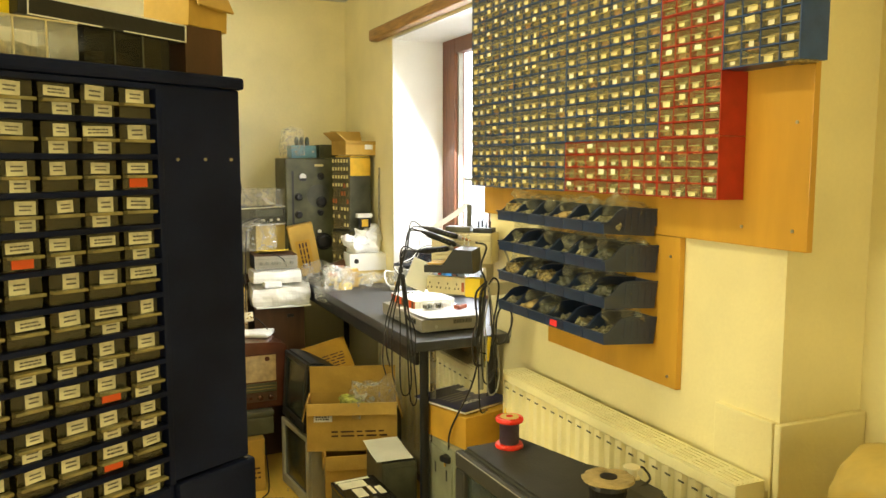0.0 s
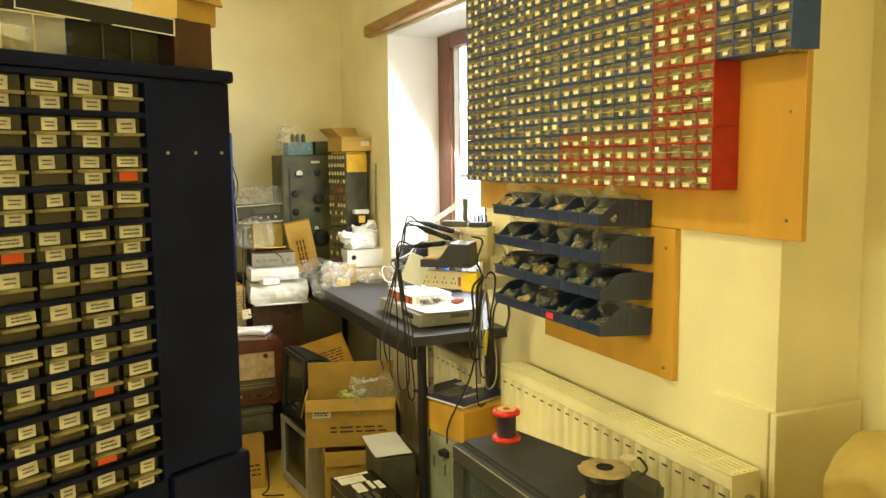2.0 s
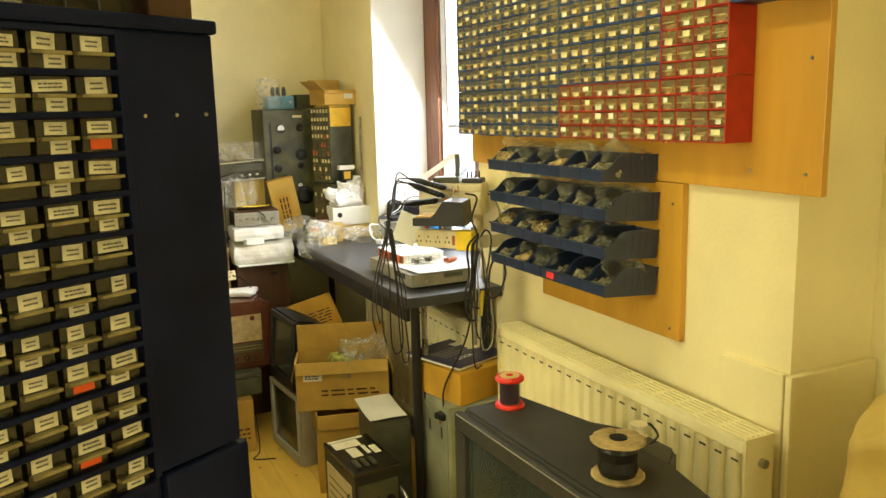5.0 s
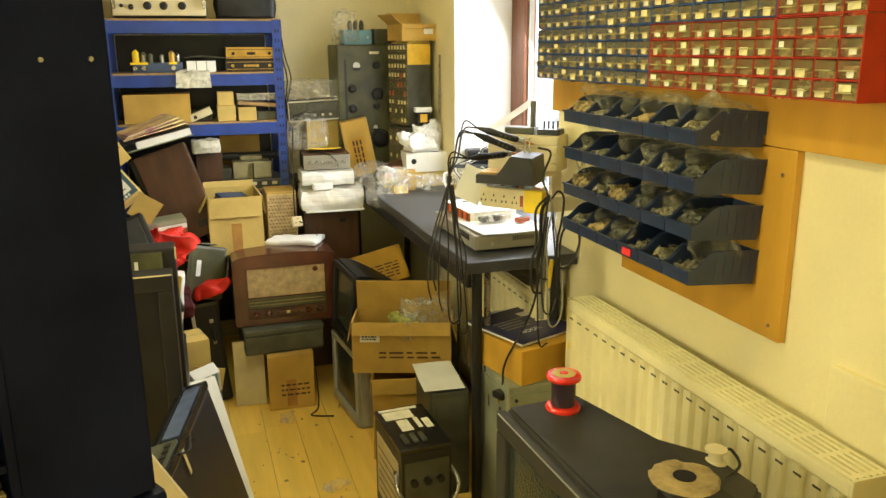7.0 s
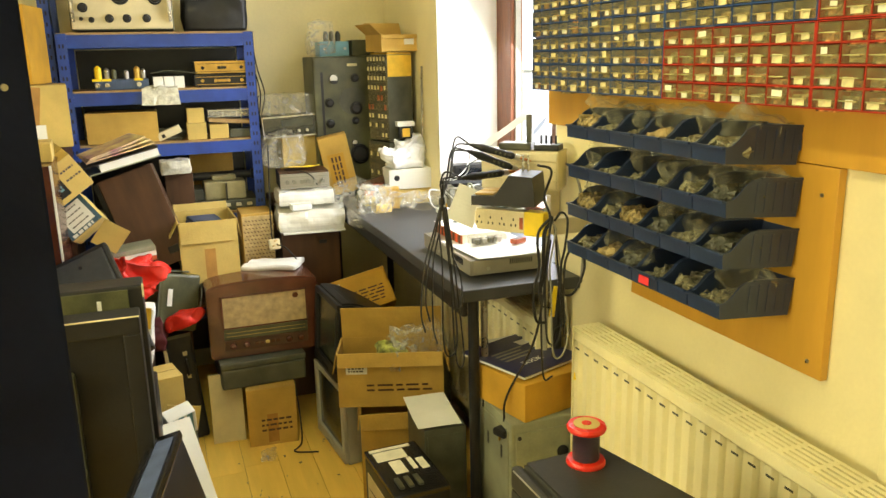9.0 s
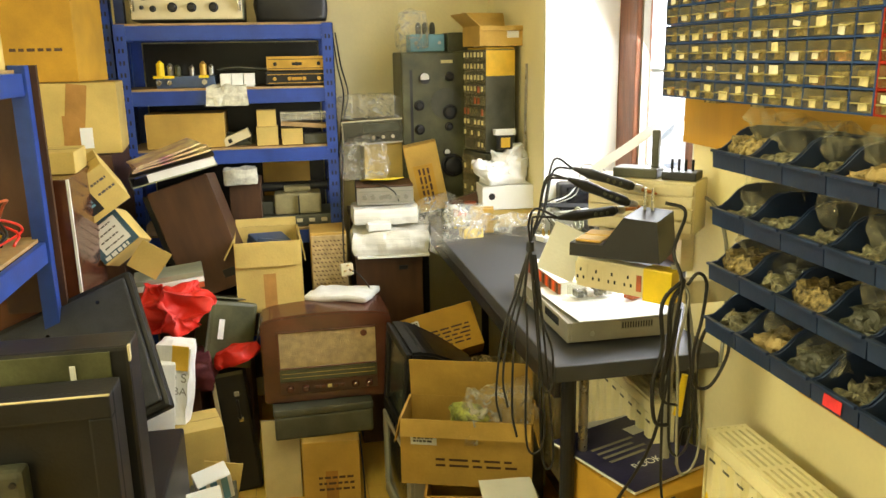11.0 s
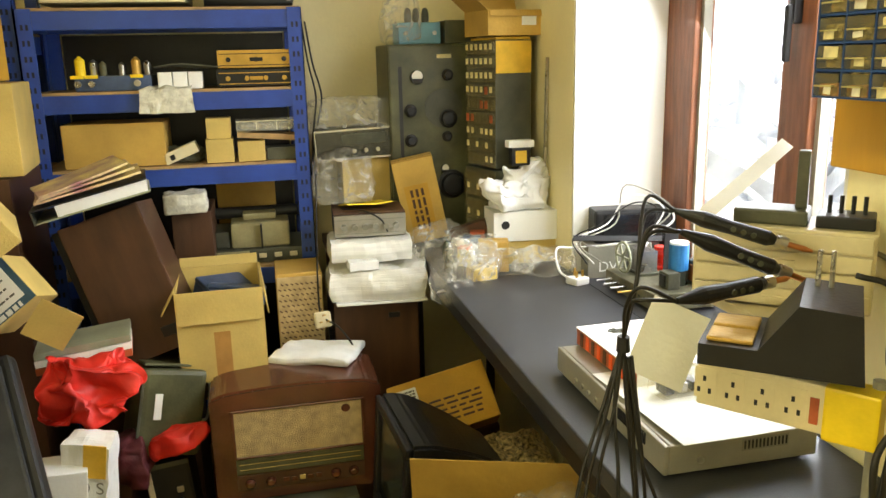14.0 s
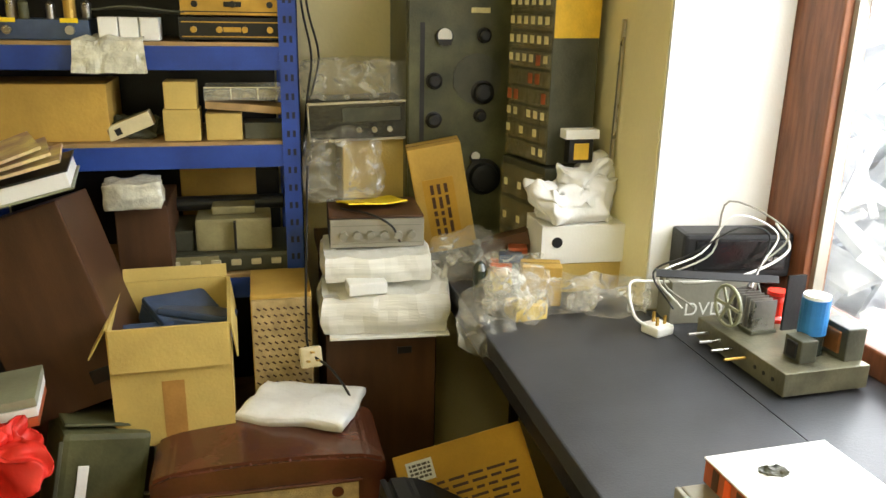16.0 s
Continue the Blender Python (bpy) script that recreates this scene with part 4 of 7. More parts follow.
def table_radio():
    r = thing("valve_radio", pose(0.805, 3.60, 0.3685) @ Matrix.Diagonal((1.09, 1, 1, 1)), "brown bakelite valve radio with a cloth grille and tuning dial", "radio")
    w, d, h = 0.415, 0.22, 0.325
    b_ = bmesh.new()
    prof = []
    for k in range(13):
        a = -1 + 2 * k / 12
        prof.append((a * w / 2, h - 0.014 * a * a - (0.010 if abs(a) > 0.99 else 0)))
    pts = [(-w / 2, 0.0)] + prof + [(w / 2, 0.0)]
    f = [b_.verts.new((x, 0.0, z)) for x, z in pts]
    g = [b_.verts.new((x, d, z)) for x, z in pts]
    b_.faces.new(f)
    b_.faces.new(list(reversed(g)))
    for i in range(len(pts)):
        j = (i + 1) % len(pts)
        b_.faces.new((f[i], g[i], g[j], f[j]))
    bmesh.ops.recalc_face_normals(b_, faces=b_.faces[:])
    bmesh.ops.bevel(b_, geom=b_.edges[:], offset=0.007, segments=2, affect="EDGES")
    part("cabinet", b_, BAKE, r, smooth=False)
    fr = bmesh.new()
    for a in ((-0.158, 0.128, 0.162, 0.134), (-0.158, 0.262, 0.162, 0.268), (-0.160, 0.128, -0.152, 0.268), (0.156, 0.128, 0.164, 0.268)):
        box(fr, a[0], -0.008, a[1], a[2], 0.002, a[3], 0.002)
    part("grille_frame", fr, BAKE, r)
    part("grille_cloth", bx(-0.152, -0.004, 0.134, 0.156, 0.001, 0.262), CLOTH, r, "tan woven grille cloth")
    part("badge", cyl(bmesh.new(), (0.118, -0.0055, 0.243), 0.011, 0.004, "y", 14), BAKE, r)
    dial = part("tuning_dial", bx(-0.155, -0.005, 0.082, 0.158, 0.001, 0.126, 0.001), OLIVE, r, "greenish glass tuning dial")
    for k in range(5):
        part("scale_line", bx(-0.148, -0.0056, 0.088 + k * 0.0075, 0.150, -0.005, 0.0895 + k * 0.0075), CARDLT if k % 2 else GREYMET, dial)
    part("control_strip", bx(-0.155, -0.004, 0.035, 0.158, 0.001, 0.078, 0.001), SPKBROWN, r)
    for x in (-0.125, -0.075, 0.085, 0.13):
        part("knob", lathe([(0.013, 0), (0.013, 0.006), (0.010, 0.014), (0.007, 0.016)], 16), BAKE, r).matrix_basis = Matrix.Translation((x, -0.004, 0.055)) @ Matrix.Rotation(radians(90), 4, "X")
    for k in range(5):
        part("push_button", bx(-0.045 + k * 0.02, -0.010, 0.05, -0.031 + k * 0.02, -0.004, 0.062, 0.001), CARDLT if k == 2 else BAKE, r)
    return r


table_radio()
oc = carton(pose(0.615, 3.905, 0.66, 0, 0, 2), 0.235, 0.29, 0.262, "open cardboard box of slate-blue cases, taped across the front", CARDLT, flaps=(("f", 176, 0.09), ("l", 150, 0.07), ("r", 172, 0.08), ("b", 20, 0.03)))
for dx, dy, rz, tilt, z in ((-0.03, -0.02, 20, 14, 0.14), (0.04, 0.03, -15, -12, 0.165), (0.0, 0.08, 35, 20, 0.17)):
    cs = thing("slate_case", pose(0.615 + dx, 3.905 + dy, 0.66 + z, tilt, 6, rz), "slate-blue plastic case inside the open box", "plastic case", "slate-blue cases")
    part("body", bx(-0.075, -0.05, 0, 0.075, 0.05, 0.045, 0.005), BLUECASE, cs)
    part("lid", bx(-0.076, -0.051, 0.046, 0.076, 0.051, 0.062, 0.005), BLUECASE, cs)
solo("white_cloth", crumple(0.24, 0.20, 0.022, 0.014, 51, 9, 10, 0.12), FABRIC, "folded white cloth on top of the radio", "cloth", pose(0.878, 3.815, 0.686, -4, 0, -24), smooth=True)

sp = thing("extension_speaker", (0.848, 3.97, 0.0), "tall loudspeaker with a tan diamond-pattern grille", "loudspeaker")
part("cabinet", bx(-0.072, 0.012, 0, 0.068, 0.20, 0.895, 0.004), CARD, sp)
part("grille", bx(-0.070, 0.0, 0.56, 0.066, 0.0118, 0.885, 0.002), CLOTH, sp, "tan grille with brown diamond weave")
dm = bmesh.new()
for i in range(9):
    for j in range(18):
        x, z = -0.062 + i * 0.015 + (0.0075 if j % 2 else 0), 0.575 + j * 0.017
        if x < 0.060:
            r_ = bmesh.ops.create_cube(dm, size=1, matrix=Matrix.Translation((x, -0.0006, z)) @ Matrix.Rotation(radians(35), 4, "Y") @ Matrix.Diagonal((0.0095, 0.002, 0.0035, 1)))
part("weave", dm, SPKBROWN, sp)


def mains_plug(m, material, label):
    p = thing("mains_plug", m, label, "plug", "mains plugs")
    b_ = bmesh.new()
    box(b_, -0.025, -0.024, 0, 0.025, 0.024, 0.022, 0.006)
    part("body", b_, material, p)
    for x, y, l in ((0, 0.012, 0.022), (-0.011, -0.008, 0.018), (0.011, -0.008, 0.018)):
        part("pin", bx(x - 0.003, y - 0.002, 0.022, x + 0.003, y + 0.002, 0.022 + l), GOLD, p)
    return p


mains_plug(pose(0.905, 3.93, 0.755, 70, 0, 10), CREAM, "cream three-pin mains plug lying on the cloth")
solo("mains_lead", tube([(0.915, 3.955, 1.2), (0.905, 3.95, 1.0), (0.90, 3.94, 0.85), (0.905, 3.93, 0.77), (0.95, 3.86, 0.75), (0.985, 3.80, 0.70), (0.95, 3.74, 0.69)], 0.003), CABLE, "thin black mains lead draped over the cloth", "cable")

# ---- brown speaker with wrapped equipment ----
b2 = thing("brown_speaker", (1.075, 3.955, 0), "dark brown veneered loudspeaker cabinet on the floor", "loudspeaker")
part("cabinet", bx(-0.13, 0, 0, 0.135, 0.27, 0.795, 0.003), SPKBROWN, b2)
part("catch", bx(0.04, -0.006, 0.735, 0.075, 0.0, 0.752, 0.002), BLACK, b2)
f1 = solo("foam_package", crumple(0.31, 0.27, 0.10, 0.012, 61, 7, 13, 0.20), FOAM, "item wrapped in white foam sheet on the brown speaker", "wrapped package", pose(1.095, 4.05, 0.802, 0, 0, -6), smooth=False)
solo("newspaper", bx(-0.14, -0.135, 0, 0.14, 0.11, 0.006, 0.001), PAPER, "folded newspaper under the foam package", "newspaper", pose(1.10, 4.04, 0.796, 0, 0, -4))
solo("white_block", bx(-0.045, -0.03, 0, 0.045, 0.03, 0.028, 0.003), PAPER, "small white polystyrene block", "polystyrene block", pose(1.04, 3.95, 0.902, 0, 0, 4))
solo("foam_package", crumple(0.26, 0.23, 0.062, 0.009, 63, 7, 13, 0.18), FOAM, "flat item wrapped in white foam sheet", "wrapped package", pose(1.078, 4.07, 0.918, 0, 0, -3))
am = amplifier(pose(1.078, 4.02, 0.982, 0, 0, -3), 0.225, 0.2, 0.072, SILVER, GREY, "silver-fronted stereo amplifier with a brown wooden case", 6)
part("wooden_lid", bx(-0.113, 0.012, 0.0725, 0.113, 0.2, 0.078, 0.001), SPKBROWN, am)
solo("amplifier_lead", tube([(1.0, 4.1, 1.064), (1.06, 4.03, 1.066), (1.11, 4.008, 1.04), (1.13, 4.005, 1.0)], 0.0028), CABLE, "thin black lead hanging over the amplifier", "cable")
carton(Matrix.Translation((1.115, 4.40, 0.90)), 0.17, 0.19, 0.13, "cardboard box standing on the bench end", CARD, tape=False)
carton(Matrix.Translation((1.115, 4.40, 1.032)), 0.175, 0.2, 0.165, "cardboard box stacked on another", CARDLT, tape=False)
tb = thing("side_table", (1.09, 4.38, 0), "plain dark wooden stand behind the brown speaker", "stand")
part("top", bx(-0.13, -0.13, 0.87, 0.13, 0.14, 0.8985), SPKBROWN, tb)
for x in (-0.12, 0.10):
    for y in (-0.12, 0.115):
        part("leg", bx(x, y, 0, x + 0.02, y + 0.02, 0.87), SPKBROWN, tb)
solo("yellow_leaflets", sheet(0.15, 0.12, 0.006, 3, 8, 12, 0.004), YELLOW, "yellow leaflets under crumpled polythene", "leaflets", pose(1.08, 4.14, 1.068, -8, 0, 10))
solo("polythene_sheet", crumple(0.19, 0.20, 0.16, 0.03, 72, 6, 11, 0.4), POLY, "crumpled clear polythene over leaflets and cartons", "polythene", pose(1.02, 4.24, 1.064), smooth=True)
rc = thing("receiver", pose(1.07, 4.275, 1.199, 0, -2.5, -4), "black hi-fi receiver with a bright bezel in a polythene bag", "receiver")
part("case", bx(-0.128, 0.012, 0, 0.128, 0.2, 0.10, 0.003), BLACK, rc)
for a in ((-0.13, 0, 0, 0.13, 0.012, 0.006), (-0.13, 0, 0.096, 0.13, 0.012, 0.102), (-0.13, 0, 0.006, -0.126, 0.012, 0.096), (0.126, 0, 0.006, 0.13, 0.012, 0.096)):
    part("bezel", bx(*a), STEEL, rc)
part("front", bx(-0.126, 0.004, 0.006, 0.126, 0.0118, 0.096), BLACKSH, rc)
part("dial_window", bx(-0.04, 0.0025, 0.05, 0.11, 0.004, 0.085), GREYMET, rc)
for k in range(3):
    part("knob", cyl(bmesh.new(), (0.0 + k * 0.04, -0.002, 0.028), 0.007, 0.012, "y", 12), STEEL, rc)
solo("polythene_bag", crumple(0.30, 0.22, 0.10, 0.018, 77, 6, 9, 0.3), POLY, "clear polythene bag over the receiver", "polythene", pose(1.08, 4.39, 1.30), smooth=True)
tc = carton(pose(1.302, 4.205, 0.925, 4, -11, -8), 0.138, 0.07, 0.285, "tall printed cardboard carton leaning on the transmitter", CARD, tape=False)
lb = part("label", bx(-0.045, -0.0362, 0.03, 0.035, -0.0352, 0.20), CARDOR, tc, "orange printed label")
part("print", bars(0.14, 3, 0.018, 0.009, 5), SPKBROWN, lb).matrix_basis = Matrix.Translation((-0.005, -0.0364, 0.115)) @ Matrix.Rotation(radians(90), 4, "Y")

# ---- olive transmitter rack ----
tx = thing("transmitter", (1.345, 4.25, 0.90), "tall olive-green transmitter with meters and black knobs", "transmitter")
part("case", bx(-0.155, 0.012, 0, 0.15, 0.27, 0.672, 0.006), OLIVE, tx)
part("front_panel", bx(-0.152, 0.0, 0.006, 0.147, 0.0118, 0.665, 0.003), OLIVE, tx)
part("slot", bx(-0.122, -0.001, 0.30, -0.110, 0.0, 0.60), BLACK, tx)
for x, z, r in ((-0.06, 0.565, 0.022), (0.03, 0.255, 0.014)):
    mt_ = part("meter", cyl(bmesh.new(), (x, -0.005, z), r, 0.012, "y", 24), BLACK, tx, "round meter with a white face")
    fc = bmesh.new()
    cyl(fc, (x, -0.0115, z + 0.003), r * 0.85, 0.001, "y", 24)
    part("face", fc, PAPER, mt_)
    part("cover", bx(x - r * 0.75, -0.0135, z - r * 0.9, x + r * 0.75, -0.0115, z - r * 0.25), BLACK, mt_)
for x, z, r in ((-0.085, 0.455, 0.022), (-0.085, 0.355, 0.022), (0.045, 0.425, 0.032), (0.04, 0.365, 0.018), (0.045, 0.57, 0.02), (0.055, 0.20, 0.05)):
    part("knob", lathe([(r, 0), (r, 0.004), (r * 0.8, 0.006), (r * 0.72, 0.022), (r * 0.5, 0.024)], 20), BLACK, tx).matrix_basis = Matrix.Translation((x, 0, z)) @ Matrix.Rotation(radians(90), 4, "X")
part("arc_plate", cyl(bmesh.new(), (0.03, -0.0015, 0.46), 0.065, 0.003, "y", 32), GREYMET, tx, "worn round dial plate")
part("nameplate", bx(0.01, -0.001, 0.625, 0.06, 0.0, 0.638), LABEL, tx)
bb = thing("blue_unit", (1.31, 4.30, 1.573), "pale blue metal unit with terminals on the transmitter", "electrical unit")
part("body", bx(-0.072, 0, 0, 0.072, 0.12, 0.07, 0.003), BLUEBOX, bb)
for x in (-0.05, 0.05):
    part("bolt", cyl(bmesh.new(), (x, -0.004, 0.035), 0.007, 0.01, "y", 10), STEEL, bb)
for x, y in ((-0.03, 0.05), (0.0, 0.06), (0.03, 0.05)):
    part("valve", lathe([(0.012, 0), (0.013, 0.03), (0.009, 0.045), (0.003, 0.05)], 12), GREYMET, bb).matrix_basis = Matrix.Translation((x, y, 0.07))
solo("polythene_bag", crumple(0.13, 0.14, 0.17, 0.02, 81, 5, 10, 0.5), POLY, "clear polythene bag hanging over the blue unit", "polythene", (1.255, 4.35, 1.573), smooth=True)
ou = solo("olive_unit", bx(-0.055, 0, 0, 0.055, 0.12, 0.075, 0.004), OLIVE, "dark olive metal unit on the transmitter", "electrical unit", (1.445, 4.27, 1.573))

for k in range(2):
    solo("wall_lead", tube([(0.93 + 0.012 * k, 4.50, 1.66), (0.945 + 0.015 * k, 4.49, 1.52), (0.965 + 0.02 * k, 4.48, 1.40), (0.95 + 0.01 * k, 4.49, 1.28), (0.935, 4.50, 1.12)], 0.0032), CABLE, "black lead hanging on the wall beside the shelving", "cable", group="wall leads")

# small drawers beside the transmitter
SD = pose(1.476, 3.985, 0.90, 0, 0, 14)
sd = thing("parts_cabinet", SD, "grey steel cabinet of small clear drawers with labels", "drawer cabinet")
part("body", bx(0.004, 0.0, 0.28, 0.135, 0.18, 0.675, 0.002), GREYMET, sd)
part("lower_body", bx(-0.006, -0.012, 0.0, 0.14, 0.18, 0.275, 0.002), GREYMET, sd)
q = 0.18 / 6
SDF = shared("front", box(bmesh.new(), -0.004, -0.0135, -0.019, 0.004, 0.0135, 0.019, 0.001), CLEAR)
SDL = shared("label", box(bmesh.new(), -0.005, -0.008, -0.006, -0.0042, 0.008, 0.012), LABEL)
SDR = shared("label", box(bmesh.new(), -0.005, -0.009, -0.012, -0.0042, 0.009, 0.012), REDPAGE)
for r in range(9):
    for k in range(6):
        d = share("drawer", SDF, sd, Matrix.Translation((0.0, (k + 0.5) * q, 0.305 + r * 0.0435)))
        u_ = drnd.random()
        if r in (8, 7, 6, 5) or u_ < 0.4:
            share("label", SDR if (r in (3, 4, 5) and u_ < 0.5) else SDL, d, Matrix())
SDB = shared("front", box(bmesh.new(), -0.004, -0.027, -0.038, 0.004, 0.027, 0.038, 0.001), CLEAR)
for r in range(3):
    for k in range(3):
        d = share("drawer", SDB, sd, Matrix.Translation((-0.0105, (k + 0.5) * 0.064 - 0.012, 0.048 + r * 0.087)))
        share("label", SDL, d, Matrix.Translation((0, 0, -0.01)))
carton(SD @ pose(0.072, 0.085, 0.676), 0.125, 0.16, 0.008, "flat yellow card on the drawer cabinet", YCARD, tape=False)
part("yellow_panel", bx(0.006, -0.0015, 0.575, 0.134, -0.0002, 0.672), YCARD, sd, "yellow card taped to the side")
tcart = carton(pose(1.535, 4.08, 1.588, 0, 0, 10), 0.19, 0.17, 0.075, "shallow cardboard box with a torn open lid", CARD, tape=False, flaps=(("f", 165, 0.02), ("l", 50, 0.07), ("b", 20, 0.06)))
part("sticker", bx(0.02, -0.0865, 0.03, 0.07, -0.0852, 0.06), PAPER, tcart, "white paper label")
rl = thing("relay", (1.545, 3.945, 1.195), "small boxed component with a yellow face on a ledge", "component")
part("body", bx(-0.03, -0.012, 0, 0.03, 0.02, 0.055, 0.002), BLACK, rl)
part("face", bx(-0.018, -0.0135, 0.008, 0.018, -0.012, 0.046), YCARD, rl)
part("lid", bx(-0.042, -0.016, 0.056, 0.042, 0.022, 0.078, 0.002), PAPER, rl)
solo("metal_strip", bx(-0.004, -0.004, 0, 0.004, 0.004, 0.62), STEEL, "thin aluminium strip leaning in the corner", "metal strip", pose(1.618, 3.935, 0.90, 0, 1, 0))


# ---- on the bench, far end ----
wb = thing("white_box", pose(1.54, 3.86, 0.972, 0, 0, -3), "white cardboard box with a round hole", "box")
part("body", bx(-0.105, 0.0, 0, 0.105, 0.13, 0.092, 0.002), PAPER, wb)
part("hole", cyl(bmesh.new(), (-0.068, -0.0006, 0.052), 0.013, 0.001, "y", 20), BLACK, wb)
carton(Matrix.Translation((1.54, 3.93, 0.90)), 0.2, 0.13, 0.071, "low cardboard box under the white box", CARDLT, tape=False)
solo("white_bag", crumple(0.20, 0.13, 0.095, 0.040, 96, 9, 13, 0.4), FABRIC, "crumpled white plastic bag on the white box", "plastic bag", pose(1.53, 3.92, 1.064, 0, 0, 14), smooth=True)
solo("white_bag", crumple(0.15, 0.10, 0.085, 0.040, 97, 9, 15, 0.5), FABRIC, "knotted top of a white plastic bag", "plastic bag", pose(1.58, 3.93, 1.115, 0, -12, 30), smooth=True)
for x, y, sx, sy, sz, s in ((1.335, 3.74, 0.13, 0.11, 0.10, 101), (1.44, 3.78, 0.17, 0.12, 0.075, 102), (1.56, 3.74, 0.16, 0.12, 0.065, 103), (1.38, 3.90, 0.15, 0.12, 0.09, 104), (1.30, 4.02, 0.16, 0.12, 0.11, 105)):
    solo("polythene_bag", crumple(sx, sy, sz, 0.028, s, 6, 14, 0.45), POLY, "crumpled clear polythene bag on the bench", "polythene", (x, y, 0.90), group="polythene bags")
solo("draped_bag", crumple(0.11, 0.06, 0.19, 0.035, 108, 8, 15, 0.4), POLY, "crumpled clear polythene bag slumped over the bench edge", "polythene", pose(1.245, 3.68, 0.845, 0, 24, 10))
carton(pose(1.36, 3.74, 0.90, 0, 0, 8), 0.075, 0.06, 0.035, "small low cardboard box on the bench", CARDLT, tape=False)
carton(pose(1.42, 3.82, 0.90, 0, 0, -14), 0.09, 0.06, 0.092, "tan carton on the bench", CARD, tape=False)
for x, y, z, sx, sz, mt_, nm in ((1.36, 3.93, 0.945, 0.05, 0.02, ORANGE, "orange"), (1.38, 3.92, 0.967, 0.055, 0.02, BLUECASE, "blue"), (1.355, 3.91, 0.90, 0.05, 0.043, YELLOW, "yellow"), (1.405, 3.945, 0.977, 0.045, 0.018, REDPAGE, "red")):
    solo("component_packet", bx(-sx / 2, -0.02, 0, sx / 2, 0.02, sz, 0.002), mt_, nm + " card packet of spares on the bench", "packet", pose(x, y, z, 0, 0, -15), group="component packets")
solo("brown_offcut", bx(-0.06, -0.03, 0, 0.06, 0.03, 0.06, 0.002), SPKBROWN, "small brown wooden box behind the packets", "box", pose(1.41, 4.0, 0.95, 0, -20, -25))
vl = thing("glass_valve", (1.285, 3.85, 0.90), "glass radio valve standing on its base", "valve")
part("base", lathe([(0.014, 0), (0.014, 0.03), (0.012, 0.032)], 16), BLACK, vl)
part("envelope", lathe([(0.012, 0.032), (0.017, 0.05), (0.017, 0.075), (0.010, 0.09), (0.002, 0.094)], 18), GLASSDK, vl)
dv = thing("disc_box", pose(1.745, 3.66, 0.90, 0, 0, -6), "grey printed carton on the bench in the window", "carton")
part("body", bx(-0.095, -0.03, 0, 0.095, 0.04, 0.095, 0.002), GREY, dv)
text("lettering", "DVD", 0.042, PAPER, dv, Matrix.Translation((-0.02, -0.0305, 0.032)) @ Matrix.Rotation(radians(90), 4, "X"))
ck = thing("clock_radio", pose(1.80, 3.665, 0.9965, 0, 0, -8), "black clock radio on the carton in the window", "clock radio")
part("case", bx(-0.125, -0.03, 0, 0.115, 0.05, 0.098, 0.010), BLACK, ck)
part("display", bx(-0.10, -0.0325, 0.02, 0.10, -0.0302, 0.085, 0.002), BLACKSH, ck)
for k in range(3):
    part("badge", bx(0.05 + k * 0.012, -0.034, 0.04, 0.058 + k * 0.012, -0.0326, 0.048), STEEL, ck)
plg = mains_plug(pose(1.60, 3.60, 0.90, 0, 0, 20), PAPER, "white three-pin mains plug on the bench")
solo("white_lead", tube([(1.585, 3.60, 0.912), (1.55, 3.61, 0.94), (1.56, 3.66, 0.99), (1.62, 3.68, 0.985), (1.70, 3.62, 1.0), (1.80, 3.60, 1.02), (1.90, 3.62, 1.06), (1.86, 3.62, 1.12)], 0.0032), PAPER, "white mains lead looped over cartons", "cable")
for k, (o, mt_) in enumerate(((0, CABLE), (0.02, PAPER), (0.045, GREY))):
    solo("loose_lead", tube([(1.62 + o, 3.58, 0.96), (1.60, 3.64 - o, 1.02), (1.68 + o, 3.63, 1.06), (1.76, 3.60 + o, 1.12 + o), (1.84 + o, 3.61, 1.10), (1.82, 3.60, 1.03), (1.76 + o, 3.56, 0.98), (1.80, 3.55, 0.95)], 0.0021), mt_, "tangled thin lead by the clock radio", "cable", group="loose leads")
solo("flat_ribbon", bx(-0.008, -0.12, 0, 0.008, 0.12, 0.004), BLACK, "black strap hanging across cartons", "strap", pose(1.70, 3.565, 1.03, 0, -48, 70))

# open receiver chassis
CH = pose(1.673, 3.286, 0.902, 0, 0, 2)
ch = thing("radio_chassis", CH, "bare grey metal radio chassis with tuning gang and transformers", "radio chassis")
part("chassis", bx(0, 0, 0.004, 0.175, 0.27, 0.048, 0.002), mat("dull_chassis_metal", (0.17, 0.16, 0.10), 0.4, metal=0.4, var=0.2), ch)
for x, y in ((0.01, 0.01), (0.165, 0.01), (0.01, 0.26), (0.165, 0.26)):
    part("foot", cyl(bmesh.new(), (x, y, 0.002), 0.004, 0.004, "z", 8), STEEL, ch)
cn = part("can", cyl(bmesh.new(), (0.105, 0.075, 0.068), 0.024, 0.04, "z", 20), GLASSDK, ch, "clear based capacitor can")
part("sleeve", cyl(bmesh.new(), (0.105, 0.075, 0.12), 0.025, 0.066, "z", 20), mat("bright_blue_sleeve", (0.03, 0.19, 0.48), 0.4), cn)
part("cap", cyl(bmesh.new(), (0.105, 0.075, 0.156), 0.0235, 0.006, "z", 20), PAPER, cn)
t1 = part("transformer", bx(0.135, 0.02, 0.048, 0.175, 0.09, 0.11, 0.003), GREYMET, ch)
part("winding", bx(0.131, 0.035, 0.058, 0.1785, 0.075, 0.10, 0.003), COPPER, t1)
t2 = part("transformer", bx(0.05, 0.03, 0.048, 0.085, 0.075, 0.09, 0.003), GREYMET, ch)
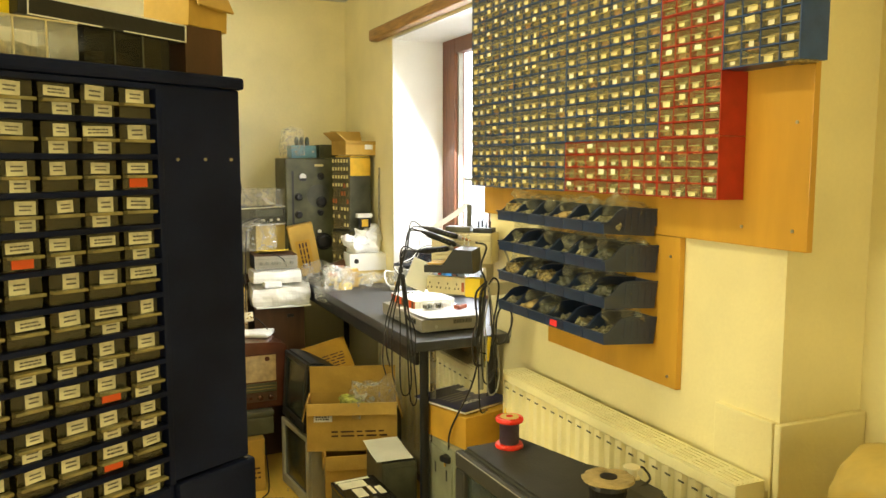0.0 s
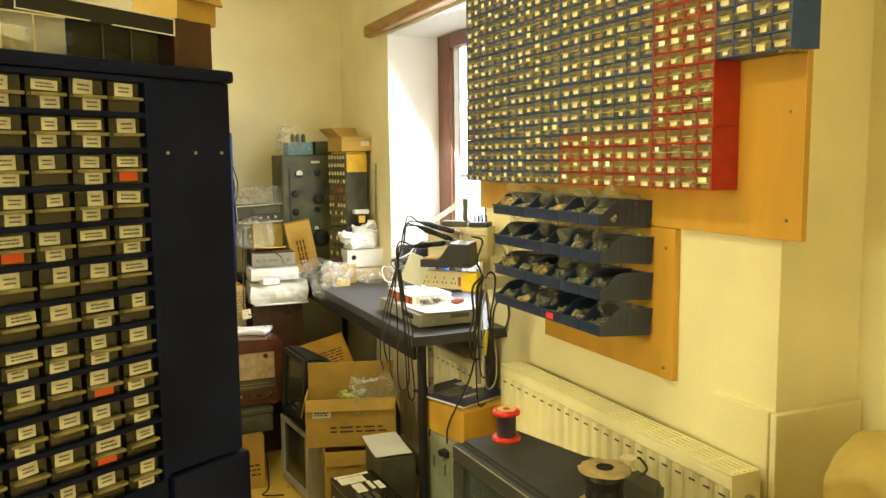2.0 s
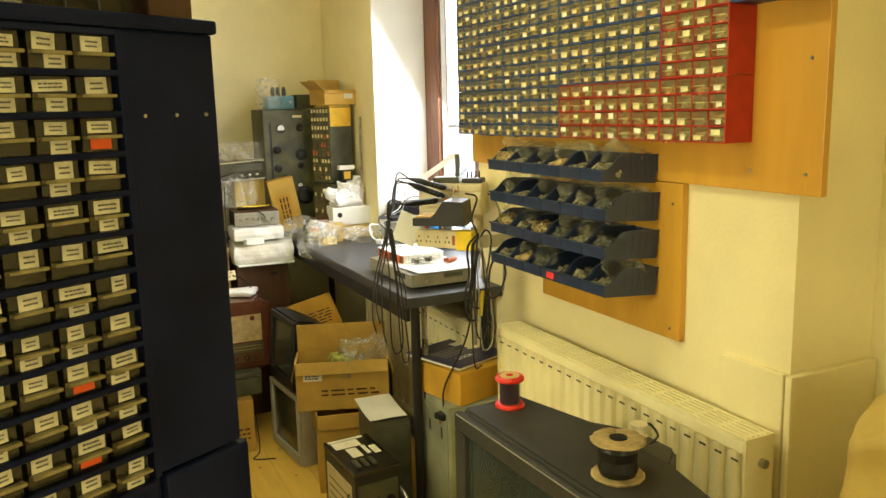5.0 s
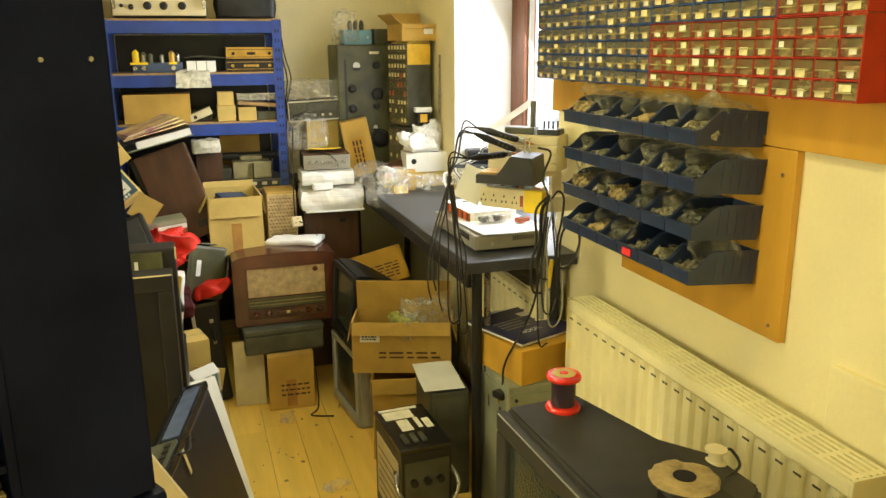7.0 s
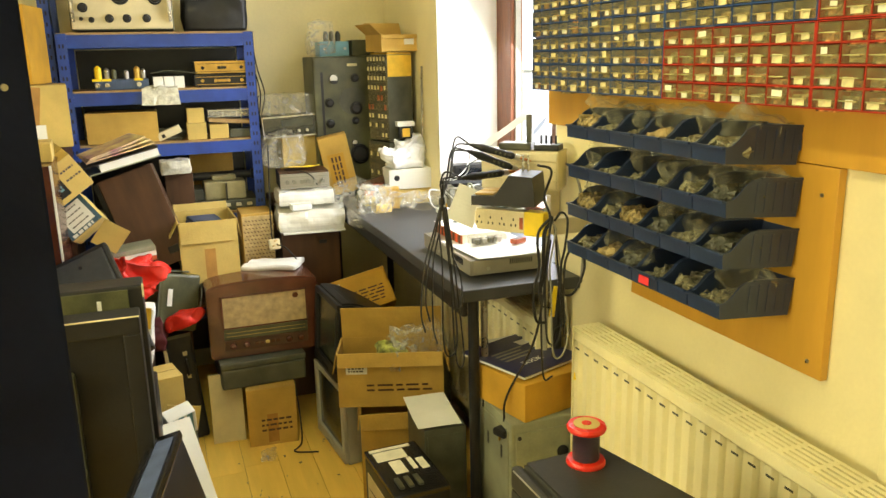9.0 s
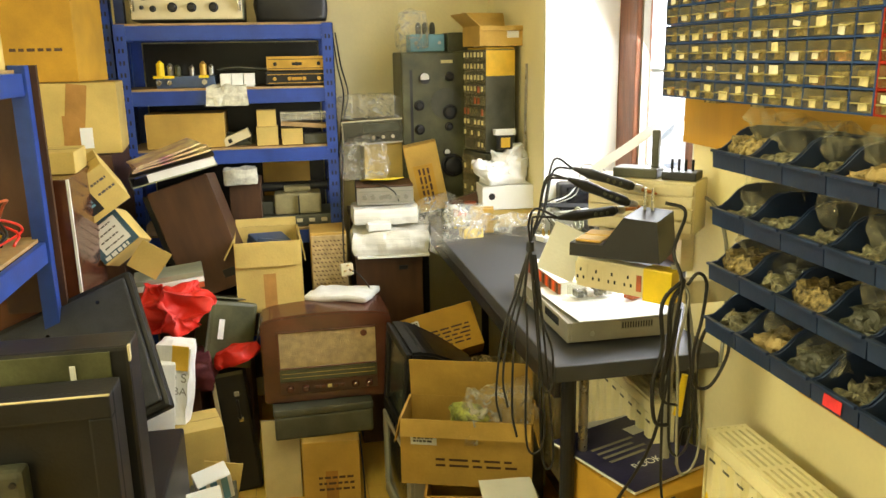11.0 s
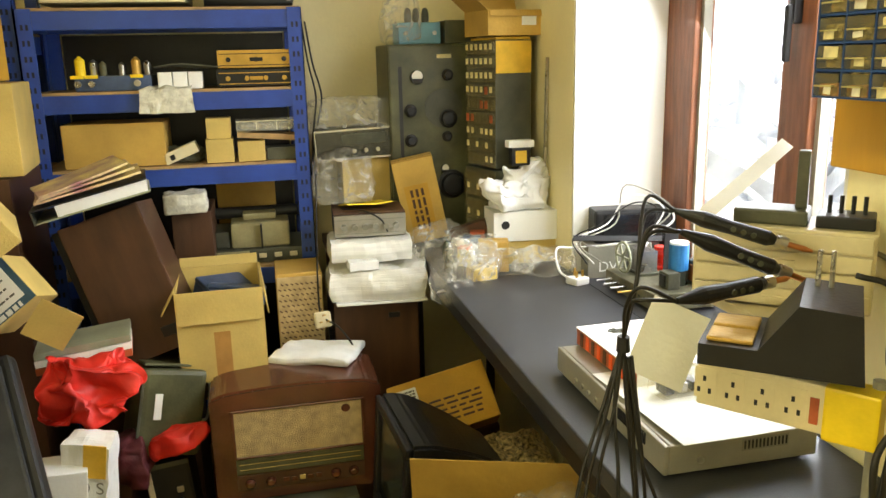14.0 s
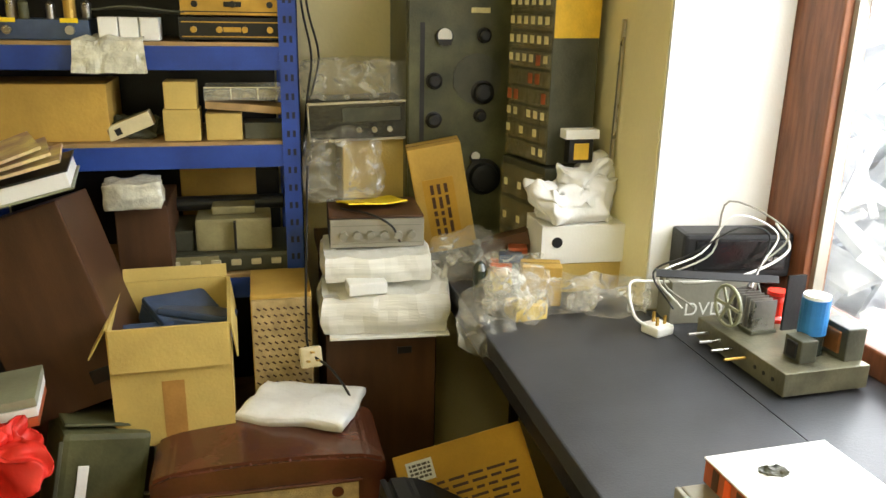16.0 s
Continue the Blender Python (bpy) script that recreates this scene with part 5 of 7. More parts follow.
part("winding", bx(0.046, 0.04, 0.054, 0.089, 0.066, 0.084, 0.003), BLACK, t2)
gg = part("tuning_gang", bx(0.045, 0.16, 0.05, 0.10, 0.25, 0.056), GREYMET, ch)
for k in range(7):
    part("vane", bx(0.048, 0.165 + k * 0.013, 0.056, 0.097, 0.168 + k * 0.013, 0.115), STEEL, gg)
drum = tube([(0.018, 0.205 + 0.040 * math.cos(a * math.pi / 10), 0.095 + 0.040 * math.sin(a * math.pi / 10)) for a in range(21)], 0.0035, 6, 2)
for a in range(3):
    box(drum, 0.0165, 0.167, 0.092, 0.0195, 0.243, 0.098)
    bmesh.ops.rotate(drum, verts=drum.verts[:], cent=(0.018, 0.205, 0.095), matrix=Matrix.Rotation(radians(60), 3, "X"))
part("drum", drum, GREENGREY, ch, "spoked metal tuning drum")
part("shield", bx(0.12, 0.17, 0.048, 0.16, 0.175, 0.16), BLACK, ch)
part("bobbin", lathe([(0.02, 0.048), (0.02, 0.056), (0.013, 0.06), (0.013, 0.1), (0.02, 0.104), (0.02, 0.112)], 18), REDSP, ch).matrix_basis = Matrix.Translation((0.14, 0.22, 0))
for k in range(4):
    part("spindle", cyl(bmesh.new(), (-0.020, 0.11 + k * 0.04, 0.03), 0.0028, 0.05, "x", 10), STEEL if k else GOLD, ch)
for k in range(3):
    part("hole", cyl(bmesh.new(), (-0.0003, 0.03 + k * 0.025, 0.025), 0.004, 0.0012, "x", 10), BLACK, ch)

# ---- bench, near end ----
dp = thing("disc_player", (1.316, 2.575, 0.9005), "silver-grey disc player on the bench with papers on it", "disc player")
part("case", bx(0.008, 0, 0.006, 0.262, 0.44, 0.054, 0.003), SILVER, dp)
part("fascia", bx(0.0, 0.0, 0.006, 0.0078, 0.44, 0.054, 0.002), SILVER, dp)
part("display", bx(-0.0012, 0.06, 0.028, 0.0, 0.16, 0.048), BLACKSH, dp)
for k in range(4):
    part("button", cyl(bmesh.new(), (-0.002, 0.25 + k * 0.03, 0.022), 0.005, 0.004, "x", 12), STEEL, dp)
vt = part("vent", bx(0.13, -0.001, 0.03, 0.21, 0.0, 0.05), GREY, dp)
for k in range(12):
    part("slot", bx(0.133 + k * 0.0065, -0.0016, 0.033, 0.136 + k * 0.0065, -0.001, 0.047), BLACK, vt)
part("screw", cyl(bmesh.new(), (0.06, -0.001, 0.025), 0.006, 0.003, "y", 12), STEEL, dp)
for x, y in ((0.03, 0.03), (0.24, 0.03), (0.03, 0.41), (0.24, 0.41)):
    part("foot", cyl(bmesh.new(), (x, y, 0.003), 0.012, 0.006, "z", 12), BLACK, dp)
solo("paper_sheet", sheet(0.25, 0.30, 0.004, 12, 10, 6, 0.001), PAPER, "white paper spread over the disc player", "paper", pose(1.455, 2.715, 0.959, 0, 0, 3))
bkk = thing("book", pose(1.452, 2.90, 0.9555, 0, 0, 2), "thick white-covered book with a red spine", "book")
part("page_block", bx(-0.085, -0.12, 0.002, 0.09, 0.12, 0.033), PAPER, bkk)
part("spine", bx(-0.091, -0.12, 0.001, -0.0855, 0.12, 0.0335, 0.002), REDPAGE, bkk, "red striped spine")
part("cover", bx(-0.092, -0.122, 0.0338, 0.092, 0.122, 0.0365, 0.001), PAPER, bkk, "white cover with a dark motif")
for k in range(9):
    part("stripe", bx(-0.0925, -0.112 + k * 0.025, 0.004, -0.0908, -0.100 + k * 0.025, 0.031), ORANGE if k % 2 else SPKBROWN, bkk)
part("motif", crumple(0.034, 0.022, 0.0006, 0.008, 7, 3, 60, 0.6), GREYMET, bkk, "dark grey printed motif").matrix_basis = Matrix.Translation((-0.025, 0.07, 0.0366))
kit = thing("parts_box", pose(1.44, 2.735, 0.964, 0, 0, 6), "small clear box of metal fittings on the papers", "parts box")
part("box", bx(-0.06, -0.025, 0, 0.06, 0.025, 0.03, 0.002), CLEARTRAY, kit)
for k in range(4):
    part("fitting", bx(-0.05 + k * 0.026, -0.015, 0.003, -0.032 + k * 0.026, 0.015, 0.02, 0.002), STEEL if k % 2 else BLACK, kit)
ez = thing("eraser_block", pose(1.535, 2.70, 0.964, 0, 0, 25), "small red-brown block with a dark face", "block")
part("body", bx(-0.025, -0.014, 0, 0.025, 0.014, 0.016, 0.002), REDPAGE, ez)
part("face", bx(-0.018, -0.009, 0.016, 0.018, 0.009, 0.0175), SPKBROWN, ez)

# shelf over the near end of the bench, with the soldering station
SHX = thing("tool_shelf", (0, 0, 0), "small cream shelf bracketed to the wall over the bench", "shelf")
part("board", bx(1.42, 2.52, 1.148, 1.58, 2.66, 1.164, 0.002), CREAM, SHX)
part("bracket", bx(1.43, 2.255, 1.090, 1.633, 2.285, 1.135, 0.003), CREAM, SHX, "cream bar fixed to the wall")
part("bracket", bx(1.60, 2.60, 1.05, 1.633, 2.63, 1.151, 0.003), CREAM, SHX)
part("upright", cyl(bmesh.new(), (1.435, 2.31, 0.95), 0.008, 0.41, "z", 12), GREY, SHX)
st = pose(1.268, 2.505, 1.082, 0, 0, -52)
ps = thing("power_strip", st, "cream multi-socket power strip with a yellow end", "power strip")
part("body", bx(0.052, -0.014, 0, 0.26, 0.014, 0.062, 0.004), CREAM, ps)
part("yellow_end", bx(0.205, -0.02, -0.004, 0.265, 0.02, 0.064, 0.004), YELLOW, ps, "bright yellow plug top")
part("switch", bx(0.19, -0.016, 0.012, 0.20, -0.0135, 0.045), REDPAGE, ps)
for k in range(1, 5):
    so = part("socket", bx(0.014 + k * 0.036, -0.0148, 0.010, 0.042 + k * 0.036, -0.0138, 0.052), CREAM, ps)
    for dx, dz in ((0.015, 0.034), (0.008, 0.018), (0.022, 0.018)):
        part("slot", bx(0.012 + k * 0.036 + dx - 0.002, -0.0154, dz, 0.012 + k * 0.036 + dx + 0.002, -0.0147, dz + 0.007), BLACK, so)
SS = pose(1.25, 2.393, 1.165, 0, 0, -40)
ss = thing("soldering_stand", SS, "black soldering iron stand with brass sponge trays", "soldering stand")
b_ = bmesh.new()
prof = [(0, 0), (0.178, 0), (0.170, 0.080), (0.106, 0.084), (0.066, 0.026), (0.0, 0.026)]
for y0 in (0,):
    a_ = [b_.verts.new((x, 0, z)) for x, z in prof]
    c_ = [b_.verts.new((x, 0.13, z)) for x, z in prof]
    b_.faces.new(a_)
    b_.faces.new(list(reversed(c_)))
    for i in range(len(prof)):
        j = (i + 1) % len(prof)
        b_.faces.new((a_[i], c_[i], c_[j], a_[j]))
bmesh.ops.recalc_face_normals(b_, faces=b_.faces[:])
part("base", b_, BLACK, ss)
for y in (0.012, 0.066):
    part("sponge", bx(0.007, y, 0.0262, 0.060, y + 0.046, 0.032, 0.003), GOLD, ss, "brass coloured sponge pad")
for x in (0.12, 0.135):
    part("spike", cyl(bmesh.new(), (x, 0.10, 0.105), 0.003, 0.045, "z", 8), STEEL, ss)


def iron(m, label):
    p = thing("soldering_iron", m, label, "soldering iron", "soldering irons")
    part("handle", lathe([(0.006, 0), (0.011, 0.01), (0.010, 0.06), (0.012, 0.10), (0.007, 0.125), (0.004, 0.14)], 16), BLACK, p)
    part("collar", cyl(bmesh.new(), (0, 0, -0.008), 0.009, 0.016, "z", 14), STEEL, p)
    part("tip", lathe([(0.0015, -0.05), (0.004, -0.04), (0.004, -0.014)], 10), COPPER, p)
    for k in range(3):
        part("grip_hole", cyl(bmesh.new(), (0.0108, 0, 0.03 + k * 0.014), 0.004, 0.002, "x", 10), GREYMET, p)
    return p


for tail, tip in (((1.235, 2.42, 1.236), (1.39, 2.455, 1.238)), ((1.285, 2.505, 1.300), (1.39, 2.48, 1.255)), ((1.335, 2.61, 1.305), (1.43, 2.55, 1.275))):
    way = (Vector(tail) - Vector(tip)).normalized()
    iron(Matrix.Translation(Vector(tail) - way * 0.14) @ way.to_track_quat("Z", "Y").to_matrix().to_4x4(), "black soldering iron resting in the stand")
CB = pose(1.378, 2.63, 1.167, 0, 0, -42)
cb = thing("mini_drawer_chest", CB, "cream plastic chest of shallow drawers", "drawer chest")
part("body", bx(0, 0.004, 0, 0.24, 0.11, 0.115, 0.003), CREAM, cb)
for k in range(4):
    d_ = part("drawer", bx(0.004, -0.003, 0.004 + k * 0.0275, 0.236, 0.0038, 0.028 + k * 0.0275, 0.002), CREAM, cb)
    part("handle", bx(0.10, -0.008, 0.012 + k * 0.0275, 0.14, -0.003, 0.017 + k * 0.0275), CREAM, d_)
mg = thing("tilting_stand", CB @ pose(0.10, 0.05, 0.1155), "black tilting stand with an upright post", "stand")
part("base", bx(-0.05, -0.03, 0, 0.05, 0.03, 0.022, 0.004), GREYMET, mg)
part("post", bx(0.03, -0.008, 0.022, 0.046, 0.008, 0.105, 0.002), GREYMET, mg)
part("rest", bx(0.06, -0.03, 0, 0.135, 0.03, 0.018, 0.003), BLACK, mg)
for k in range(4):
    part("peg", cyl(bmesh.new(), (0.075 + k * 0.015, 0, 0.028), 0.003, 0.03, "z", 8), BLACK, mg)
solo("curved_paper", sheet(0.23, 0.022, 0.008, 3, 12, 7, 0.001), PAPER, "narrow printed paper strip propped against the window", "paper strip", pose(1.475, 2.65, 1.34, 40, -22, 25))
solo("white_card", sheet(0.085, 0.11, 0.012, 6, 10, 9, 0.001), PAPER, "curved white paper under the shelf", "paper", pose(1.29, 2.535, 1.135, 72, 24, -20))

# leads round the bench end
crnd = random.Random(33)
tails = [Vector(v) for v in ((1.235, 2.42, 1.236), (1.285, 2.505, 1.300), (1.335, 2.61, 1.305))]
for k in range(6):
    o = crnd.uniform(-0.01, 0.01)
    tl = tails[k % 3]
    fan = (-0.065, 0.03, -0.03, 0.0, -0.05, 0.035)[k]
    low = (0.80, 0.86, 0.76, 0.72, 0.83, 0.68)[k]
    knot = (1.193 + o * 0.5, 2.472 + o, 1.173)
    arch = (tl[0] - 0.045, tl[1] + 0.004, tl[2] + (0.004, 0.020, -0.004)[k // 2])
    pts = [tuple(tl), arch, (0.5 * (arch[0] + knot[0]) - 0.004 + o, 0.5 * (arch[1] + knot[1]), 1.225), knot, (1.186 + fan * 0.35 + o, 2.468, 1.083), (1.182 + fan * 0.8, 2.455 + o, 0.985), (1.178 + fan, 2.445, low + 0.06),
           (1.186 + fan, 2.435, low), (1.212 + fan * 0.7, 2.435, low + 0.012), (1.218 + fan * 0.5, 2.44, low + 0.09), (1.205 + fan * 0.3, 2.455, 1.02), (1.197 + o, 2.472, 1.15)]
    solo("black_lead", tube(pts if k % 2 else pts[:8], 0.0026), CABLE, "thin black lead hanging in loops off the bench end", "cable", group="hanging leads")
solo("cable_tie", cyl(bmesh.new(), (1.193, 2.472, 1.168), 0.009, 0.020, "z", 14, 0.008), CABLE, "black tape binding the hanging leads", "cable tie")
solo("black_lead", tube([tuple(SS @ Vector((0.16, 0.10, 0.10))), tuple(SS @ Vector((0.20, 0.10, 0.085))), (1.415, 2.28, 1.19), (1.418, 2.25, 1.14), (1.41, 2.25, 1.05), (1.40, 2.26, 0.95)], 0.0036), CABLE, "thick black lead arching from the stand to the strip", "cable", group="hanging leads")
for k in range(5):
    o = (-0.022, 0.012, -0.006, 0.03, 0.0)[k]
    low = (0.86, 0.80, 0.90, 0.76, 0.70)[k]
    pts = [(1.425, 2.252, 1.142 - k * 0.004), (1.402 + o, 2.246, 1.10), (1.398 + o * 0.6, 2.247, 1.01), (1.392 + o, 2.25, 0.94), (1.40 + o, 2.25, low), (1.43 + o, 2.25, low - 0.012), (1.445 + o, 2.25, low + 0.06), (1.437 + o * 0.5, 2.25, 1.0), (1.43, 2.25, 1.12)]
    solo("black_lead", tube(pts if k % 2 else pts[:6], 0.0028 if k else 0.004), CABLE if k != 3 else GREY, "lead hanging from the power strip", "cable", group="hanging leads")
solo("black_lead", tube([(1.43, 2.25, 1.13), (1.45, 2.248, 1.152), (1.468, 2.247, 1.13), (1.462, 2.247, 1.06), (1.45, 2.247, 1.0), (1.455, 2.247, 0.93), (1.49, 2.247, 0.925), (1.524, 2.25, 0.99), (1.51, 2.25, 1.045), (1.475, 2.25, 1.04), (1.46, 2.25, 0.97), (1.465, 2.25, 0.80)], 0.0034), CABLE, "black lead looping beside the cream bar", "cable", group="hanging leads")
for k, (a, b) in enumerate((((1.44, 2.29, 1.07), (1.33, 2.36, 0.52)), ((1.46, 2.28, 0.95), (1.47, 2.33, 0.71)))):
    mid = ((a[0] + b[0]) / 2 + 0.02, (a[1] + b[1]) / 2 - 0.02, (a[2] + b[2]) / 2)
    solo("plug_lead", tube([a, mid, (b[0] + 0.01, b[1], b[2] + 0.08), b], 0.0035), CABLE, "black lead ending in a plug", "cable", group="plug leads")
mains_plug(pose(1.33, 2.36, 0.50, 180, 0, 20), BLACK, "black mains plug hanging on its lead")
for z in (0.90, 0.70):
    solo("yellow_sleeve", cyl(bmesh.new(), (0, 0, 0), 0.008, 0.085, "z", 12, 0.006), YELLOW, "yellow sleeve on a hanging lead", "cable sleeve", pose(1.44 if z > 0.8 else 1.52, 2.268, z, 0, 8, 0), group="yellow sleeves")
solo("wall_lead", tube([(1.59, 2.60, 1.24), (1.625, 2.52, 1.23), (1.63, 2.46, 1.15), (1.628, 2.44, 1.0), (1.60, 2.40, 0.9)], 0.004), GREY, "grey lead from the drawer chest down the wall", "cable")

# ---- under and in front of the bench ----
gb = thing("green_cabinet", (1.445, 2.435, 0), "pale green steel equipment cabinet on the floor", "equipment cabinet")
part("body", bx(-0.115, -0.125, 0, 0.115, 0.125, 0.53, 0.006), GREENGREY, gb)
part("side_panel", bx(-0.1185, -0.11, 0.03, -0.1152, 0.11, 0.50, 0.003), GREENGREY, gb)
part("panel", bx(-0.10, -0.1285, 0.24, 0.10, -0.1252, 0.50, 0.003), GREENGREY, gb)
part("label", bx(-0.05, -0.130, 0.30, 0.02, -0.1287, 0.35), PAPER, gb, "white paper label")
part("socket", cyl(bmesh.new(), (0.05, -0.130, 0.42), 0.018, 0.006, "y", 18), BLACK, gb)
for x, z in ((-0.09, 0.485), (0.09, 0.485), (-0.09, 0.255), (0.09, 0.255)):
    part("screw", cyl(bmesh.new(), (x, -0.130, z), 0.006, 0.004, "y", 10), BLACK, gb)
for y in (-0.07, 0.03):
    part("slot", bx(-0.1192, y, 0.40, -0.1183, y + 0.012, 0.44), BLACK, gb)
wbx = carton(pose(1.462, 2.455, 0.531, 0, 0, 14), 0.25, 0.25, 0.115, "reddish-brown cardboard box under the service book", CARDOR, tape=False)
bo = thing("service_book", pose(1.455, 2.50, 0.652, 1, 1, 22), "large navy book with white lettering on a box", "book")
part("page_block", bx(-0.130, -0.130, 0, 0.130, 0.130, 0.008), PAPER, bo)
cv = part("cover", bx(-0.133, -0.132, 0.0085, 0.133, 0.132, 0.011), NAVYBOOK, bo, "navy cover")
text("lettering", "BOOK", 0.03, PAPER, cv, Matrix.Translation((-0.02, -0.06, 0.0112)))
for k in range(4):
    part("print", bx(-0.09, -0.02 + k * 0.02, 0.011, 0.02 + 0.02 * (k % 2), -0.012 + k * 0.02, 0.0116), GREY, cv)
part("print", bx(0.05, 0.05, 0.011, 0.10, 0.085, 0.0116), PAPER, cv)
solo("paper_pile", sheet(0.2, 0.16, 0.008, 17, 10, 8, 0.006), PAPER, "loose papers behind the service book", "papers", pose(1.50, 2.60, 0.648, 0, 2, 10))
pc = thing("grey_unit", pose(1.240, 2.73, 0, 0, 0, -4), "upright dark grey unit with a white paper on top", "equipment unit")
part("body", bx(-0.065, -0.12, 0, 0.075, 0.12, 0.40, 0.005), GREYMET, pc)
part("panel", bx(-0.055, -0.122, 0.02, 0.065, -0.12, 0.38, 0.002), GREYMET, pc)
solo("white_notepaper", sheet(0.145, 0.25, 0.006, 22, 8, 7, 0.001), PAPER, "white paper lying on the grey unit", "paper", pose(1.232, 2.735, 0.4085, 0, 0, -6))
TS = pose(1.075, 2.53, 0, 0, 0, 3)
te = thing("valve_tester", TS, "black portable test set with white legends and a carrying handle", "test set")
part("case", bx(-0.085, -0.15, 0.0, 0.085, 0.15, 0.32, 0.005), BLACK, te)
part("top_panel", bx(-0.087, -0.152, 0.3205, 0.087, 0.152, 0.338, 0.004), BLACKSH, te)
for a in ((-0.07, 0.06, 0.03, 0.12), (-0.04, -0.03, 0.0, 0.05), (0.02, -0.02, 0.035, 0.055), (0.045, -0.03, 0.07, 0.04), (-0.075, 0.125, 0.06, 0.142)):
    part("legend", bx(a[0], a[1], 0.338, a[2], a[3], 0.3392), LABELW, te, "white legend plate")
for k in range(3):
    part("slider", bx(-0.06 + k * 0.03, -0.12, 0.338, -0.045 + k * 0.03, -0.06, 0.346, 0.002), GREYMET, te)
ln = part("front_panel", bx(-0.075, -0.1525, 0.03, 0.075, -0.1502, 0.29, 0.003), GREYMET, te)
for k in range(3):
    part("knob", cyl(bmesh.new(), (-0.045 + k * 0.045, -0.158, 0.22), 0.013, 0.012, "y", 16), BLACK, te)
sdp = part("side_panel", bx(-0.0875, -0.12, 0.05, -0.0852, 0.12, 0.28, 0.002), CREAM, te, "cream side scale")
for k in range(6):
    part("scale_line", bx(-0.0882, -0.10, 0.08 + k * 0.03, -0.0876, 0.10, 0.084 + k * 0.03), BLACK, sdp)
hdl = tube([(-0.09, -0.10, 0.24), (-0.10, -0.17, 0.20), (-0.05, -0.20, 0.14), (0.05, -0.20, 0.14), (0.10, -0.17, 0.20), (0.09, -0.10, 0.24)], 0.007)
part("handle", hdl, STEEL, te)
carton(pose(1.18, 3.01, 0, 0, 0, -14), 0.25, 0.19, 0.333, "brown cardboard box standing on the floor", CARD, tape=False, flaps=(("f", 174, 0.06), ("l", 172, 0.06)))
big = carton(pose(1.189, 3.055, 0.335, 0, 0, -19), 0.38, 0.175, 0.205, "large open cardboard box with polythene packing inside", CARD, tape=False, sticker=True, lines=2, seed=8, flaps=(("f", 160, 0.050), ("b", -10, 0.125), ("l", 168, 0.08), ("r", 165, 0.08)))
solo("polythene_packing", crumple(0.19, 0.13, 0.16, 0.04, 121, 7, 14, 0.45), POLY, "clear polythene packing bulging from the open box", "polythene", (1.27, 3.02, 0.46))
solo("green_packing", crumple(0.10, 0.08, 0.06, 0.02, 123, 4, 22), mat("yellow_green_print", (0.42, 0.46, 0.10), 0.5, var=0.5, scale=30), "yellow-green printed packing in the open box", "packing", (1.19, 3.06, 0.48))


def crt_set(m, w, d, h, shell, label, bezel=0.03):
    """A tube set: the screen looks to -x, the case narrows towards +x."""
    s = thing("crt_television", m, label, "television", "tube televisions")
    b_ = bmesh.new()
    rings = []
    for x, k in ((0.0, 1.0), (d * 0.16, 1.0), (d * 0.30, 0.96), (d * 0.62, 0.80), (d * 0.9, 0.62), (d, 0.56)):
        y, z0, z1 = w / 2 * k, h * (1 - k) * 0.10, h * (1 - (1 - k) * 0.75)
        rings.append([b_.verts.new(c) for c in ((x, -y, z0), (x, y, z0), (x, y, z1), (x, -y, z1))])
    for a, c in zip(rings, rings[1:]):
        for i in range(4):
            b_.faces.new((a[i], a[(i + 1) % 4], c[(i + 1) % 4], c[i]))
    b_.faces.new(list(reversed(rings[0])))
    b_.faces.new(rings[-1])
    bmesh.ops.recalc_face_normals(b_, faces=b_.faces[:])
    bmesh.ops.bevel(b_, geom=b_.edges[:], offset=0.008, segments=2, affect="EDGES")
    part("shell", b_, shell, s)
    bz = bmesh.new()
    zb = h * 0.16
    for a in ((-w / 2, 0.01, w / 2, zb), (-w / 2, h - bezel, w / 2, h - 0.004), (-w / 2, zb, -w / 2 + bezel, h - bezel), (w / 2 - bezel, zb, w / 2, h - bezel)):
        box(bz, -0.012, a[0], a[1], 0.001, a[2], a[3], 0.005)
    part("bezel", bz, shell, s)
    sc = bmesh.new()
    n = 10
    vs = [[sc.verts.new((-0.012 * (1 - (2 * i / n - 1) ** 2) * (1 - (2 * j / n - 1) ** 2) - 0.001, -w / 2 + bezel + (w - 2 * bezel) * i / n, zb + (h - bezel - zb) * j / n)) for j in range(n + 1)] for i in range(n + 1)]
    for i in range(n):
        for j in range(n):
            sc.faces.new((vs[i][j], vs[i + 1][j], vs[i + 1][j + 1], vs[i][j + 1]))
    part("screen", sc, GLASSDK, s, "dark curved glass screen", smooth=True)
    for k in range(3):
        part("button", bx(-0.016, -0.04 + k * 0.03, 0.025, -0.012, -0.02 + k * 0.03, 0.035, 0.001), shell, s)
    return s


crt_set(pose(1.018, 3.385, 0.0, 0, 0, 6), 0.36, 0.28, 0.335, mat("silver_grey_plastic", (0.42, 0.41, 0.33), 0.4, var=0.08, scale=8), "silver tube television standing on the floor")
crt_set(pose(1.012, 3.388, 0.337, 0, 4, 4), 0.33, 0.27, 0.325, BLACK, "dark grey tube monitor stacked on a silver television")
TB = frame_from((1.090, 3.607, 0.467), (0.28, -0.005, 0.063), (-0.06, 0.60, 0.80))
tl = carton(TB @ pose(0.146, 0.06, 0), 0.292, 0.12, 0.172, "tilted printed cardboard box under the bench", CARDOR, tape=False, sticker=True, lines=5, seed=14)
solo("dark_crate", bx(-0.15, -0.10, 0, 0.15, 0.10, 0.435, 0.004), SPKBROWN, "dark wooden crate under the bench", "crate", (1.26, 3.83, 0))
